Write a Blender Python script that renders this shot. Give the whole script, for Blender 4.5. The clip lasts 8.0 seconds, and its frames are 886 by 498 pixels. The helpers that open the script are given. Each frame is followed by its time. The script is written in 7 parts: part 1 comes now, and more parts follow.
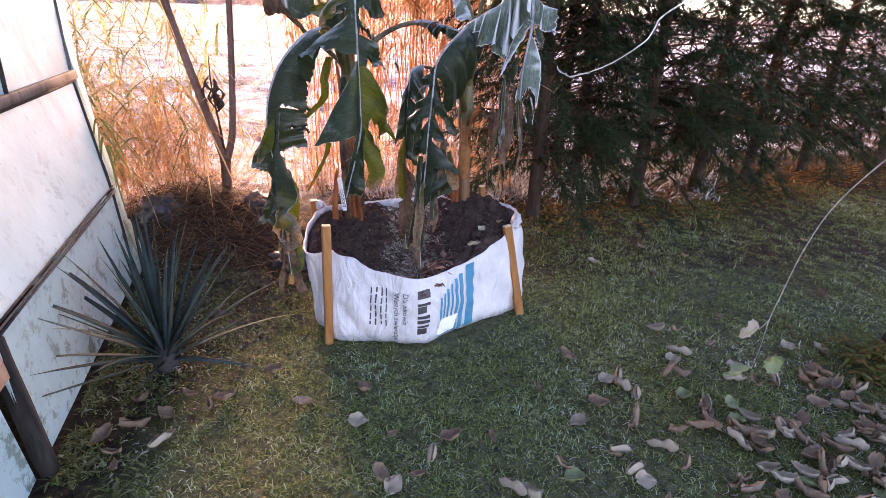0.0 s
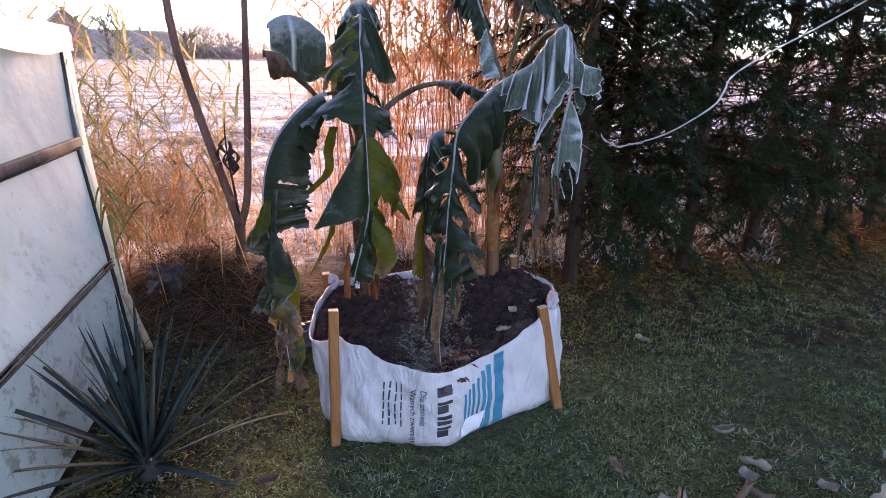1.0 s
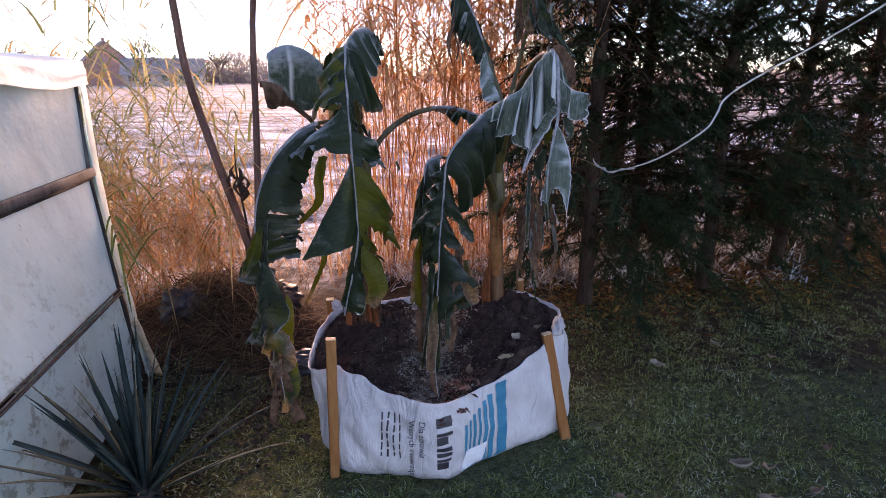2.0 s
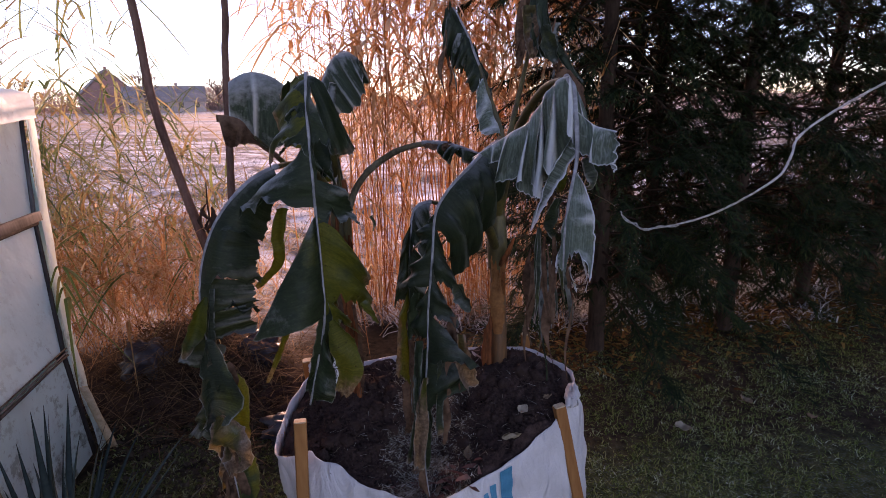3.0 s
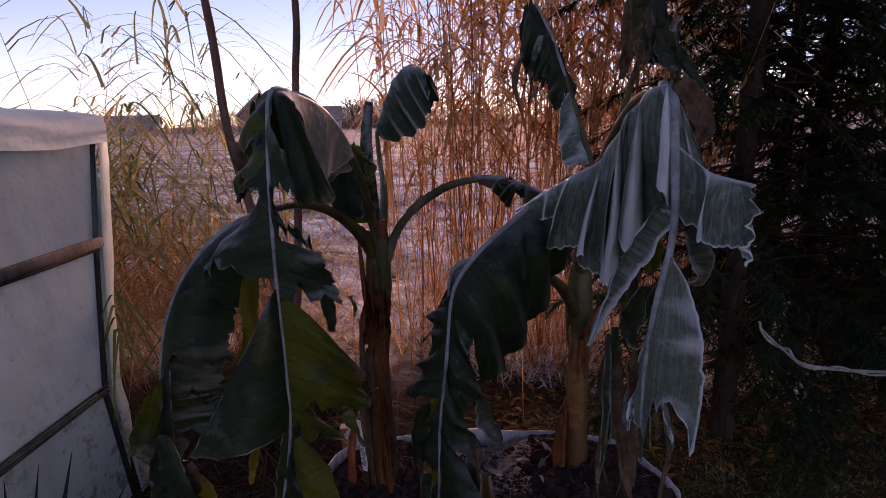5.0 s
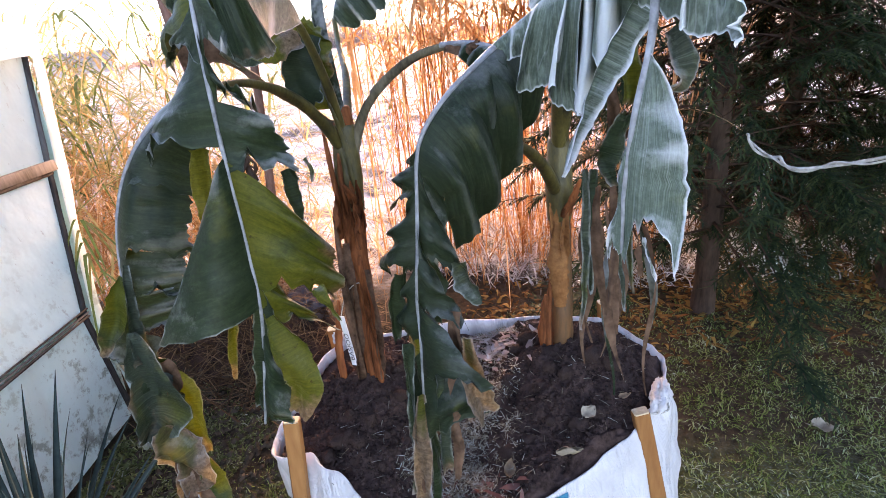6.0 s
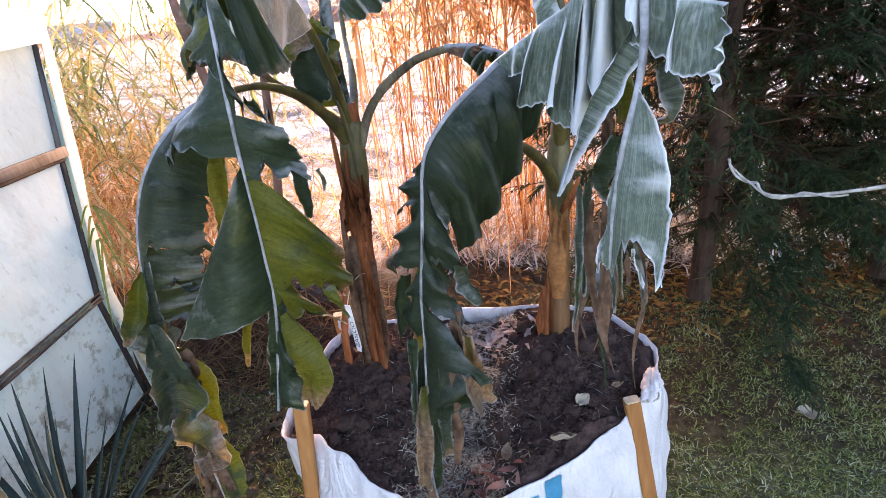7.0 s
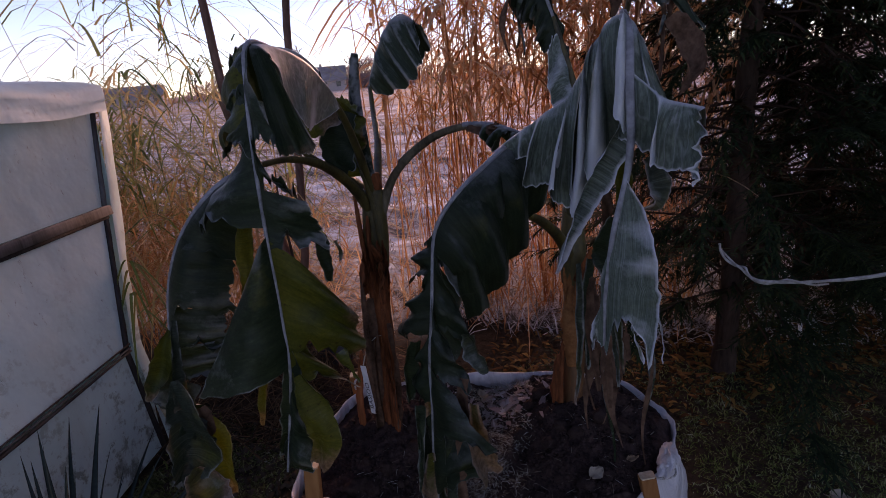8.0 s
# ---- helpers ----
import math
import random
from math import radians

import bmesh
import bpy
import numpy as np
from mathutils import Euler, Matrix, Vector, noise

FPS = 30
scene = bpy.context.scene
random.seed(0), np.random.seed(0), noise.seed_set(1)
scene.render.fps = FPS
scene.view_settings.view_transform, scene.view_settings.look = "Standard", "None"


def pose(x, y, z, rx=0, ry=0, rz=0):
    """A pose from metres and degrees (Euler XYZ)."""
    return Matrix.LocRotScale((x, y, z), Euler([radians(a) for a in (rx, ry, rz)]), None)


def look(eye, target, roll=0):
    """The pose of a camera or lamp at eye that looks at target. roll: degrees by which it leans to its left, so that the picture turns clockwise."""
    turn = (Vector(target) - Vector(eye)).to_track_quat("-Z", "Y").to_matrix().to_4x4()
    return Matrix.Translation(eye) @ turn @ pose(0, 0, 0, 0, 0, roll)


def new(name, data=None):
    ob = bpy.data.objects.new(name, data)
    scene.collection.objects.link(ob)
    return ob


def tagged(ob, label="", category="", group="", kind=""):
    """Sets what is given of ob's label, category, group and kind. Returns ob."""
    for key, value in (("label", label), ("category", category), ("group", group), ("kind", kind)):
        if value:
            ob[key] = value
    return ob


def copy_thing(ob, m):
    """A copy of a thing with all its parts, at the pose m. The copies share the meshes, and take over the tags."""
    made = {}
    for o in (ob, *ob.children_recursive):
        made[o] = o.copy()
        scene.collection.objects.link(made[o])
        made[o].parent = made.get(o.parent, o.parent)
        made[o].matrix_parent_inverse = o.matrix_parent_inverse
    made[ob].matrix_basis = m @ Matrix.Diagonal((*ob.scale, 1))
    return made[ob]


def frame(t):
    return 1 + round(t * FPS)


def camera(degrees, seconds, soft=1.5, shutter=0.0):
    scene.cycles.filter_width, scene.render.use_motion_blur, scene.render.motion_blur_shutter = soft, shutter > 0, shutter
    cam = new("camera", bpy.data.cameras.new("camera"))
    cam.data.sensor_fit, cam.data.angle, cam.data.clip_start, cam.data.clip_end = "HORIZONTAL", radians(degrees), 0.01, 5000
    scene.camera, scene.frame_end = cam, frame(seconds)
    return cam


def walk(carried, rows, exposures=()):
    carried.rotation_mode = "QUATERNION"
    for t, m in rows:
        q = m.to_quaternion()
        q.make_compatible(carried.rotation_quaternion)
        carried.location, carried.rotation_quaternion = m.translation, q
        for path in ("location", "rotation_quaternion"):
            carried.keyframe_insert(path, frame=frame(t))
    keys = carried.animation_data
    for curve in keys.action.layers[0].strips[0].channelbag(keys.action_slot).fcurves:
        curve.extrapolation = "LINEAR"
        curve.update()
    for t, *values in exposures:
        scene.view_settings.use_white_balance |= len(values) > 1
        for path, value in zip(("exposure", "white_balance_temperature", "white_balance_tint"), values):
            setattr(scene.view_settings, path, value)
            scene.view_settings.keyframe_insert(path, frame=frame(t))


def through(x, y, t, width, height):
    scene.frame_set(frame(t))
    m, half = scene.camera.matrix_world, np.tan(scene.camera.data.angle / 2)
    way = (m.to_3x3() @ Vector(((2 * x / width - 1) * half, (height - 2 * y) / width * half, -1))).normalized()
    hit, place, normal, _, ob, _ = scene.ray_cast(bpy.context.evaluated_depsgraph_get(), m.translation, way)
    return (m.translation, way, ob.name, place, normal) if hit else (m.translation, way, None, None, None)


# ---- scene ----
cam = camera(80.4, 8.0, soft=0.9)
PATH = [
    (0, (0.39, 0.081, 1.503), (0.166, 1.883, 0.663), 2.4),
    (0.5, (0.404, 0.323, 1.514), (0.06, 2.123, 0.712), 2.1),
    (1, (0.371, 0.446, 1.536), (0.01, 2.287, 0.845), 1.0),
    (1.2, (0.393, 0.47, 1.538), (-0.01, 2.31, 0.866), 0.5),
    (2.3, (0.487, 0.571, 1.566), (-0.004, 2.407, 0.944), -0.9),
    (2.5, (0.493, 0.634, 1.565), (-0.02, 2.467, 0.952), -1.0),
    (3, (0.414, 0.87, 1.579), (-0.055, 2.735, 1.029), -1.2),
    (3.5, (0.421, 1.092, 1.571), (-0.129, 2.941, 1.043), -1.0),
    (4, (0.495, 1.328, 1.606), (-0.268, 3.101, 1.085), -1.8),
    (4.2, (0.483, 1.357, 1.605), (-0.313, 3.118, 1.09), -1.7),
    (5.3, (0.453, 1.384, 1.559), (-0.47, 3.095, 1.091), -2.5),
    (5.5, (0.464, 1.406, 1.514), (-0.46, 3.104, 1.0), -3.9),
    (6, (0.46, 1.408, 1.468), (-0.354, 3.066, 0.701), -5.8),
    (6.5, (0.474, 1.396, 1.483), (-0.34, 3.046, 0.699), -5.9),
    (7, (0.477, 1.378, 1.531), (-0.336, 3.0, 0.689), -5.4),
    (7.5, (0.485, 1.341, 1.591), (-0.379, 2.999, 0.881), -4.5),
    (8, (0.521, 1.361, 1.566), (-0.4, 3.021, 0.936), -4.8),
]
EXPOSURES = [(0.0, 3.02, 7950, 38), (0.5, 2.76, 7550, 35), (1.0, 2.32, 7100, 34), (2.5, 1.76, 7500, 38), (3.0, 1.44, 7750, 44), (3.5, 1.12, 7800, 50), (4.0, 0.48, 7800, 54), (5.3, 0.40, 7600, 50),
             (5.5, 1.72, 7500, 37), (6.0, 3.15, 8050, 27), (6.5, 3.28, 8050, 27), (7.0, 3.18, 8050, 27), (7.5, 0.98, 7450, 46), (8.0, 0.48, 7250, 46)]
walk(cam, [(t, look(eye, target, roll)) for t, eye, target, roll in PATH], EXPOSURES)
# ---- world and light ----
SUN_EL, SUN_ROT = 12.0, -23.0
world = bpy.data.worlds.new("morning_sky")
scene.world = world
world.use_nodes = True
wn = world.node_tree
wbg = wn.nodes["Background"]
sky = wn.nodes.new("ShaderNodeTexSky")
sky.sky_type = "NISHITA"
sky.sun_disc = False
sky.sun_elevation, sky.sun_rotation = radians(SUN_EL), radians(SUN_ROT)
sky.air_density, sky.dust_density, sky.ozone_density = 0.65, 0.0, 1.5
wn.links.new(sky.outputs[0], wbg.inputs[0])
wbg.inputs[1].default_value = 0.15

sun_data = bpy.data.lights.new("sun", "SUN")
sun_data.energy, sun_data.angle, sun_data.color = 4.3, radians(22), (1.0, 0.67, 0.46)
sun = new("sun", sun_data)
sa, se = radians(SUN_ROT), radians(SUN_EL)
sun.matrix_world = look(20 * Vector((math.sin(sa) * math.cos(se), math.cos(sa) * math.cos(se), math.sin(se))), (0, 0, 0))


# ---- materials ----
def nodes_of(name):
    m = bpy.data.materials.new(name)
    m.use_nodes = True
    nt = m.node_tree
    return m, nt, nt.nodes["Principled BSDF"]


def noise_tex(nt, scale, detail=4.0, rough=0.6, coords=None, stretch=None, dist=0.0):
    tex = nt.nodes.new("ShaderNodeTexNoise")
    tex.inputs["Scale"].default_value = scale
    tex.inputs["Detail"].default_value = detail
    tex.inputs["Roughness"].default_value = rough
    tex.inputs["Distortion"].default_value = dist
    if coords is None:
        coords = nt.nodes.new("ShaderNodeTexCoord").outputs["Object"]
    if stretch:
        mp = nt.nodes.new("ShaderNodeMapping")
        mp.inputs["Scale"].default_value = stretch
        nt.links.new(coords, mp.inputs["Vector"])
        coords = mp.outputs[0]
    nt.links.new(coords, tex.inputs["Vector"])
    return tex.outputs["Fac"]


def ramp(nt, fac, stops):
    r = nt.nodes.new("ShaderNodeValToRGB")
    el = r.color_ramp.elements
    while len(el) < len(stops):
        el.new(0.5)
    for e, (p, c) in zip(el, stops):
        e.position = p
        e.color = (*c, 1) if len(c) == 3 else c
    nt.links.new(fac, r.inputs[0])
    return r.outputs[0]


def step(nt, fac, a, b):
    r = nt.nodes.new("ShaderNodeMapRange")
    r.inputs[1].default_value, r.inputs[2].default_value = a, b
    nt.links.new(fac, r.inputs[0])
    return r.outputs[0]


def mix(nt, fac, a, b, how="MIX"):
    mx = nt.nodes.new("ShaderNodeMix")
    mx.data_type, mx.blend_type = "RGBA", how
    for socket, v in ((mx.inputs[0], fac), (mx.inputs[6], a), (mx.inputs[7], b)):
        if isinstance(v, (int, float)):
            socket.default_value = v
        elif isinstance(v, tuple):
            socket.default_value = (*v, 1)
        else:
            nt.links.new(v, socket)
    return mx.outputs[2]


def calc(nt, op, a, b=0.0):
    n = nt.nodes.new("ShaderNodeMath")
    n.operation = op
    for socket, v in zip(n.inputs, (a, b)):
        if isinstance(v, (int, float)):
            socket.default_value = v
        else:
            nt.links.new(v, socket)
    return n.outputs[0]


def bump(nt, bsdf, height, strength=0.3, dist=0.01):
    b = nt.nodes.new("ShaderNodeBump")
    b.inputs["Strength"].default_value, b.inputs["Distance"].default_value = strength, dist
    nt.links.new(height, b.inputs["Height"])
    nt.links.new(b.outputs[0], bsdf.inputs["Normal"])


def two_tone(name, dark, light, scale=6.0, fine=60.0, rough=0.8, relief=0.3, stretch=None, islands=0.0, per_object=0.0):
    """A surface with stains at a large scale, grain at a fine one, and optional changes from piece to piece."""
    m, nt, b = nodes_of(name)
    big = noise_tex(nt, scale, 5, stretch=stretch)
    small = noise_tex(nt, fine, 3, stretch=stretch)
    both = calc(nt, "ADD", calc(nt, "MULTIPLY", big, 0.65), calc(nt, "MULTIPLY", small, 0.35))
    col = ramp(nt, both, [(0.34, dark), (0.66, light)])
    if islands:
        g = nt.nodes.new("ShaderNodeNewGeometry").outputs["Random Per Island"]
        col = mix(nt, islands, col, ramp(nt, g, [(0.0, dark), (1.0, light)]))
    if per_object:
        o = nt.nodes.new("ShaderNodeObjectInfo").outputs["Random"]
        col = mix(nt, per_object, col, ramp(nt, o, [(0.0, dark), (1.0, light)]))
    nt.links.new(col, b.inputs["Base Color"])
    b.inputs["Roughness"].default_value = rough
    b.inputs["Specular IOR Level"].default_value = 0.5 if rough < 0.6 else 0.06
    if relief:
        bump(nt, b, both, relief, 0.006)
    return m


def leafy(name, stops, rough=0.6, glow=0.25, fine=40.0, patch=0.0):
    """Thin blades: colour from piece to piece, some light passing through."""
    m, nt, b = nodes_of(name)
    g = nt.nodes.new("ShaderNodeNewGeometry").outputs["Random Per Island"]
    fac = calc(nt, "ADD", calc(nt, "MULTIPLY", g, 0.75), calc(nt, "MULTIPLY", noise_tex(nt, fine, 2), 0.25))
    if patch:
        big = calc(nt, "SUBTRACT", calc(nt, "ADD", calc(nt, "MULTIPLY", noise_tex(nt, 1.9, 4), 0.6), calc(nt, "MULTIPLY", noise_tex(nt, 7.0, 3), 0.4)), 0.5)
        fac = calc(nt, "ADD", fac, calc(nt, "MULTIPLY", big, patch))
    col = ramp(nt, fac, stops)
    nt.links.new(col, b.inputs["Base Color"])
    b.inputs["Roughness"].default_value = rough
    b.inputs["Specular IOR Level"].default_value = 0.05
    if glow:
        tr = nt.nodes.new("ShaderNodeBsdfTranslucent")
        nt.links.new(col, tr.inputs[0])
        ms = nt.nodes.new("ShaderNodeMixShader")
        ms.inputs[0].default_value = glow
        nt.links.new(b.outputs[0], ms.inputs[1])
        nt.links.new(tr.outputs[0], ms.inputs[2])
        nt.links.new(ms.outputs[0], nt.nodes["Material Output"].inputs[0])
    return m


def banana_material(name, yellow, frost, brown, green=(0.022, 0.036, 0.021), through=0.12, sheen=0.14):
    """Limp frozen banana leaf: veins run across the blade, rime lies on edges and upper sides, yellow and brown patches."""
    m, nt, b = nodes_of(name)
    uv = nt.nodes.new("ShaderNodeTexCoord").outputs["UV"]
    sep = nt.nodes.new("ShaderNodeSeparateXYZ")
    nt.links.new(uv, sep.inputs[0])
    across = sep.outputs[1]
    em = nt.nodes.new("ShaderNodeUVMap")
    em.uv_map = "edge"
    es = nt.nodes.new("ShaderNodeSeparateXYZ")
    nt.links.new(em.outputs[0], es.inputs[0])
    facing = nt.nodes.new("ShaderNodeSeparateXYZ")
    nt.links.new(nt.nodes.new("ShaderNodeNewGeometry").outputs["Normal"], facing.inputs[0])
    veins = noise_tex(nt, 1.0, 3, 0.6, uv, (190.0, 4.0, 1.0), 0.4)
    folds = noise_tex(nt, 1.0, 2, 0.5, uv, (38.0, 1.5, 1.0))
    patch = noise_tex(nt, 5.0, 4, 0.6)
    grain = noise_tex(nt, 90.0, 4, 0.7)
    col = ramp(nt, veins, [(0.25, tuple(0.6 * c for c in green)), (0.55, green), (0.8, tuple(1.7 * c for c in green))])
    col = mix(nt, calc(nt, "MULTIPLY", step(nt, patch, 0.74 - 0.4 * yellow, 0.88 - 0.4 * yellow), 0.9), col, ramp(nt, veins, [(0.2, (0.040, 0.048, 0.006)), (0.8, (0.100, 0.094, 0.013))]))
    # small dark spots, then brown withered margins
    col = mix(nt, calc(nt, "MULTIPLY", step(nt, noise_tex(nt, 75.0, 2, 0.5), 0.70, 0.74), 0.7 if yellow > 1 else 0.25), col, (0.020, 0.012, 0.008))
    wither = step(nt, calc(nt, "ADD", calc(nt, "MULTIPLY", across, 0.5), calc(nt, "MULTIPLY", noise_tex(nt, 9.0, 4), 0.8)), 1.02 - 0.25 * brown, 1.12 - 0.25 * brown)
    col = mix(nt, calc(nt, "MULTIPLY", wither, 0.85), col, ramp(nt, grain, [(0.35, (0.085, 0.045, 0.028)), (0.65, (0.23, 0.145, 0.105))]))
    col = mix(nt, 0.38, col, ramp(nt, noise_tex(nt, 160.0, 3, 0.7), [(0.3, (0.25, 0.25, 0.25)), (0.7, (0.80, 0.80, 0.80))]), "OVERLAY")
    rime = calc(nt, "MULTIPLY", step(nt, veins, 0.42, 0.75), step(nt, noise_tex(nt, 9.0, 4), 0.62 - 0.3 * frost, 0.85 - 0.3 * frost))
    col = mix(nt, calc(nt, "MULTIPLY", rime, 0.05 + 0.08 * frost), col, (0.40, 0.44, 0.43))
    # rime lies thick where the blade faces the sky
    top = calc(nt, "ADD", facing.outputs[2], calc(nt, "MULTIPLY", calc(nt, "SUBTRACT", noise_tex(nt, 34.0, 6, 0.8), 0.5), 0.9))
    col = mix(nt, calc(nt, "MULTIPLY", step(nt, top, 0.52 - 0.25 * frost, 1.12 - 0.25 * frost), 0.18 + 0.46 * frost), col, (0.60, 0.61, 0.62))
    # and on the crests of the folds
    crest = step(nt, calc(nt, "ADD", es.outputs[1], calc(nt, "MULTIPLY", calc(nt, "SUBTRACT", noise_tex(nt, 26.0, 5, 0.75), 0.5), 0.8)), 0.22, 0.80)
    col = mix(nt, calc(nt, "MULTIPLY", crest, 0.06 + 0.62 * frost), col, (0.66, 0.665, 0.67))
    # and as a pale fringe along every torn edge
    fringe = step(nt, calc(nt, "ADD", es.outputs[0], calc(nt, "MULTIPLY", calc(nt, "SUBTRACT", grain, 0.5), 0.005)), 0.0026 + 0.0016 * frost, 0.0004)
    col = mix(nt, calc(nt, "MULTIPLY", calc(nt, "MULTIPLY", fringe, step(nt, noise_tex(nt, 21.0, 3), 0.52 - 0.35 * frost, 0.70 - 0.35 * frost)), 0.08 + 0.72 * frost), col, (0.64, 0.65, 0.69))
    ridge = calc(nt, "ABSOLUTE", calc(nt, "SUBTRACT", noise_tex(nt, 1.0, 1, 0.4, uv, (42.0, 0.7, 1.0)), 0.5))
    col = mix(nt, calc(nt, "MULTIPLY", step(nt, ridge, 0.016, 0.004), max(0.0, 0.40 * frost - 0.26)), col, (0.56, 0.58, 0.62))
    nt.links.new(col, b.inputs["Base Color"])
    b.inputs["Roughness"].default_value = 0.42
    b.inputs["Specular IOR Level"].default_value = sheen
    bump(nt, b, calc(nt, "ADD", calc(nt, "MULTIPLY", veins, 0.18), calc(nt, "ADD", calc(nt, "MULTIPLY", folds, 0.55), calc(nt, "MULTIPLY", grain, 0.14))), 0.6, 0.008)
    tr = nt.nodes.new("ShaderNodeBsdfTranslucent")
    nt.links.new(mix(nt, 1.0, col, (1.0, 1.2, 0.35), "MULTIPLY"), tr.inputs[0])
    ms = nt.nodes.new("ShaderNodeMixShader")
    ms.inputs[0].default_value = through
    nt.links.new(b.outputs[0], ms.inputs[1])
    nt.links.new(tr.outputs[0], ms.inputs[2])
    nt.links.new(ms.outputs[0], nt.nodes["Material Output"].inputs[0])
    return m


def ground_material():
    """Frosted lawn by the bag, trodden earth under the reeds, rimed rough field beyond."""
    m, nt, b = nodes_of("ground")
    pos = nt.nodes.new("ShaderNodeTexCoord").outputs["Object"]
    sep = nt.nodes.new("ShaderNodeSeparateXYZ")
    nt.links.new(pos, sep.inputs[0])
    n1, n2, n3 = noise_tex(nt, 1.7, 5), noise_tex(nt, 22.0, 4), noise_tex(nt, 120.0, 3)
    lawn = ramp(nt, n2, [(0.3, (0.026, 0.026, 0.010)), (0.5, (0.062, 0.068, 0.026)), (0.7, (0.110, 0.106, 0.048))])
    lawn = mix(nt, calc(nt, "MULTIPLY", step(nt, n3, 0.5, 0.72), 0.4), lawn, (0.25, 0.29, 0.29))
    lawn = mix(nt, calc(nt, "MULTIPLY", step(nt, n1, 0.55, 0.7), 0.6), lawn, (0.07, 0.052, 0.03))
    lumps = calc(nt, "ADD", calc(nt, "MULTIPLY", noise_tex(nt, 2.6, 8, 0.75), 0.45), calc(nt, "MULTIPLY", noise_tex(nt, 0.45, 6, 0.7, None, (0.5, 1.6, 1.0)), 0.55))
    field = ramp(nt, lumps, [(0.40, (0.050, 0.046, 0.040)), (0.46, (0.17, 0.17, 0.175)), (0.50, (0.42, 0.45, 0.49)), (0.57, (0.75, 0.82, 0.90))])
    rough = step(nt, calc(nt, "ADD", calc(nt, "MULTIPLY", noise_tex(nt, 0.22, 5, 0.65, None, (0.35, 1.5, 1.0)), 0.75), calc(nt, "MULTIPLY", noise_tex(nt, 1.6, 6, 0.7), 0.25)), 0.535, 0.60)
    field = mix(nt, calc(nt, "MULTIPLY", rough, 0.80), field, ramp(nt, n2, [(0.35, (0.055, 0.048, 0.038)), (0.65, (0.22, 0.20, 0.18))]))
    far = mix(nt, step(nt, noise_tex(nt, 0.10, 5, 0.6, None, (0.4, 1.6, 1.0)), 0.38, 0.56), field, (0.44, 0.37, 0.31))
    field = mix(nt, step(nt, sep.outputs[1], 16.0, 34.0), field, far)
    earth = ramp(nt, n2, [(0.3, (0.022, 0.016, 0.011)), (0.7, (0.085, 0.060, 0.040))])
    # the hedge line: y = 3.72 + 0.62 x; the lawn lies on the near side of it
    wob = calc(nt, "MULTIPLY", calc(nt, "SUBTRACT", n1, 0.5), 1.1)
    line = calc(nt, "ADD", calc(nt, "SUBTRACT", sep.outputs[1], calc(nt, "MULTIPLY", sep.outputs[0], 0.62)), wob)
    left = calc(nt, "ADD", calc(nt, "ADD", sep.outputs[1], calc(nt, "MULTIPLY", sep.outputs[0], -0.25)), wob)
    col = mix(nt, step(nt, line, 3.45, 3.95), lawn, earth)
    col = mix(nt, step(nt, left, 2.75, 3.1), col, earth)
    bed = calc(nt, "ADD", sep.outputs[0], calc(nt, "MULTIPLY", calc(nt, "SUBTRACT", n1, 0.5), 0.8))
    col = mix(nt, calc(nt, "MULTIPLY", step(nt, bed, -0.72, -0.92), calc(nt, "MULTIPLY", step(nt, sep.outputs[1], 0.3, 0.9), step(nt, sep.outputs[0], -4.0, -3.2))), col, ramp(nt, n2, [(0.3, (0.012, 0.009, 0.006)), (0.7, (0.048, 0.036, 0.024))]))
    col = mix(nt, calc(nt, "MULTIPLY", step(nt, left, 3.75, 4.4), step(nt, line, 4.5, 5.1)), col, field)
    nt.links.new(col, b.inputs["Base Color"])
    b.inputs["Roughness"].default_value = 0.95
    b.inputs["Specular IOR Level"].default_value = 0.05
    bump(nt, b, calc(nt, "ADD", n2, calc(nt, "MULTIPLY", n3, 0.4)), 0.8, 0.03)
    return m


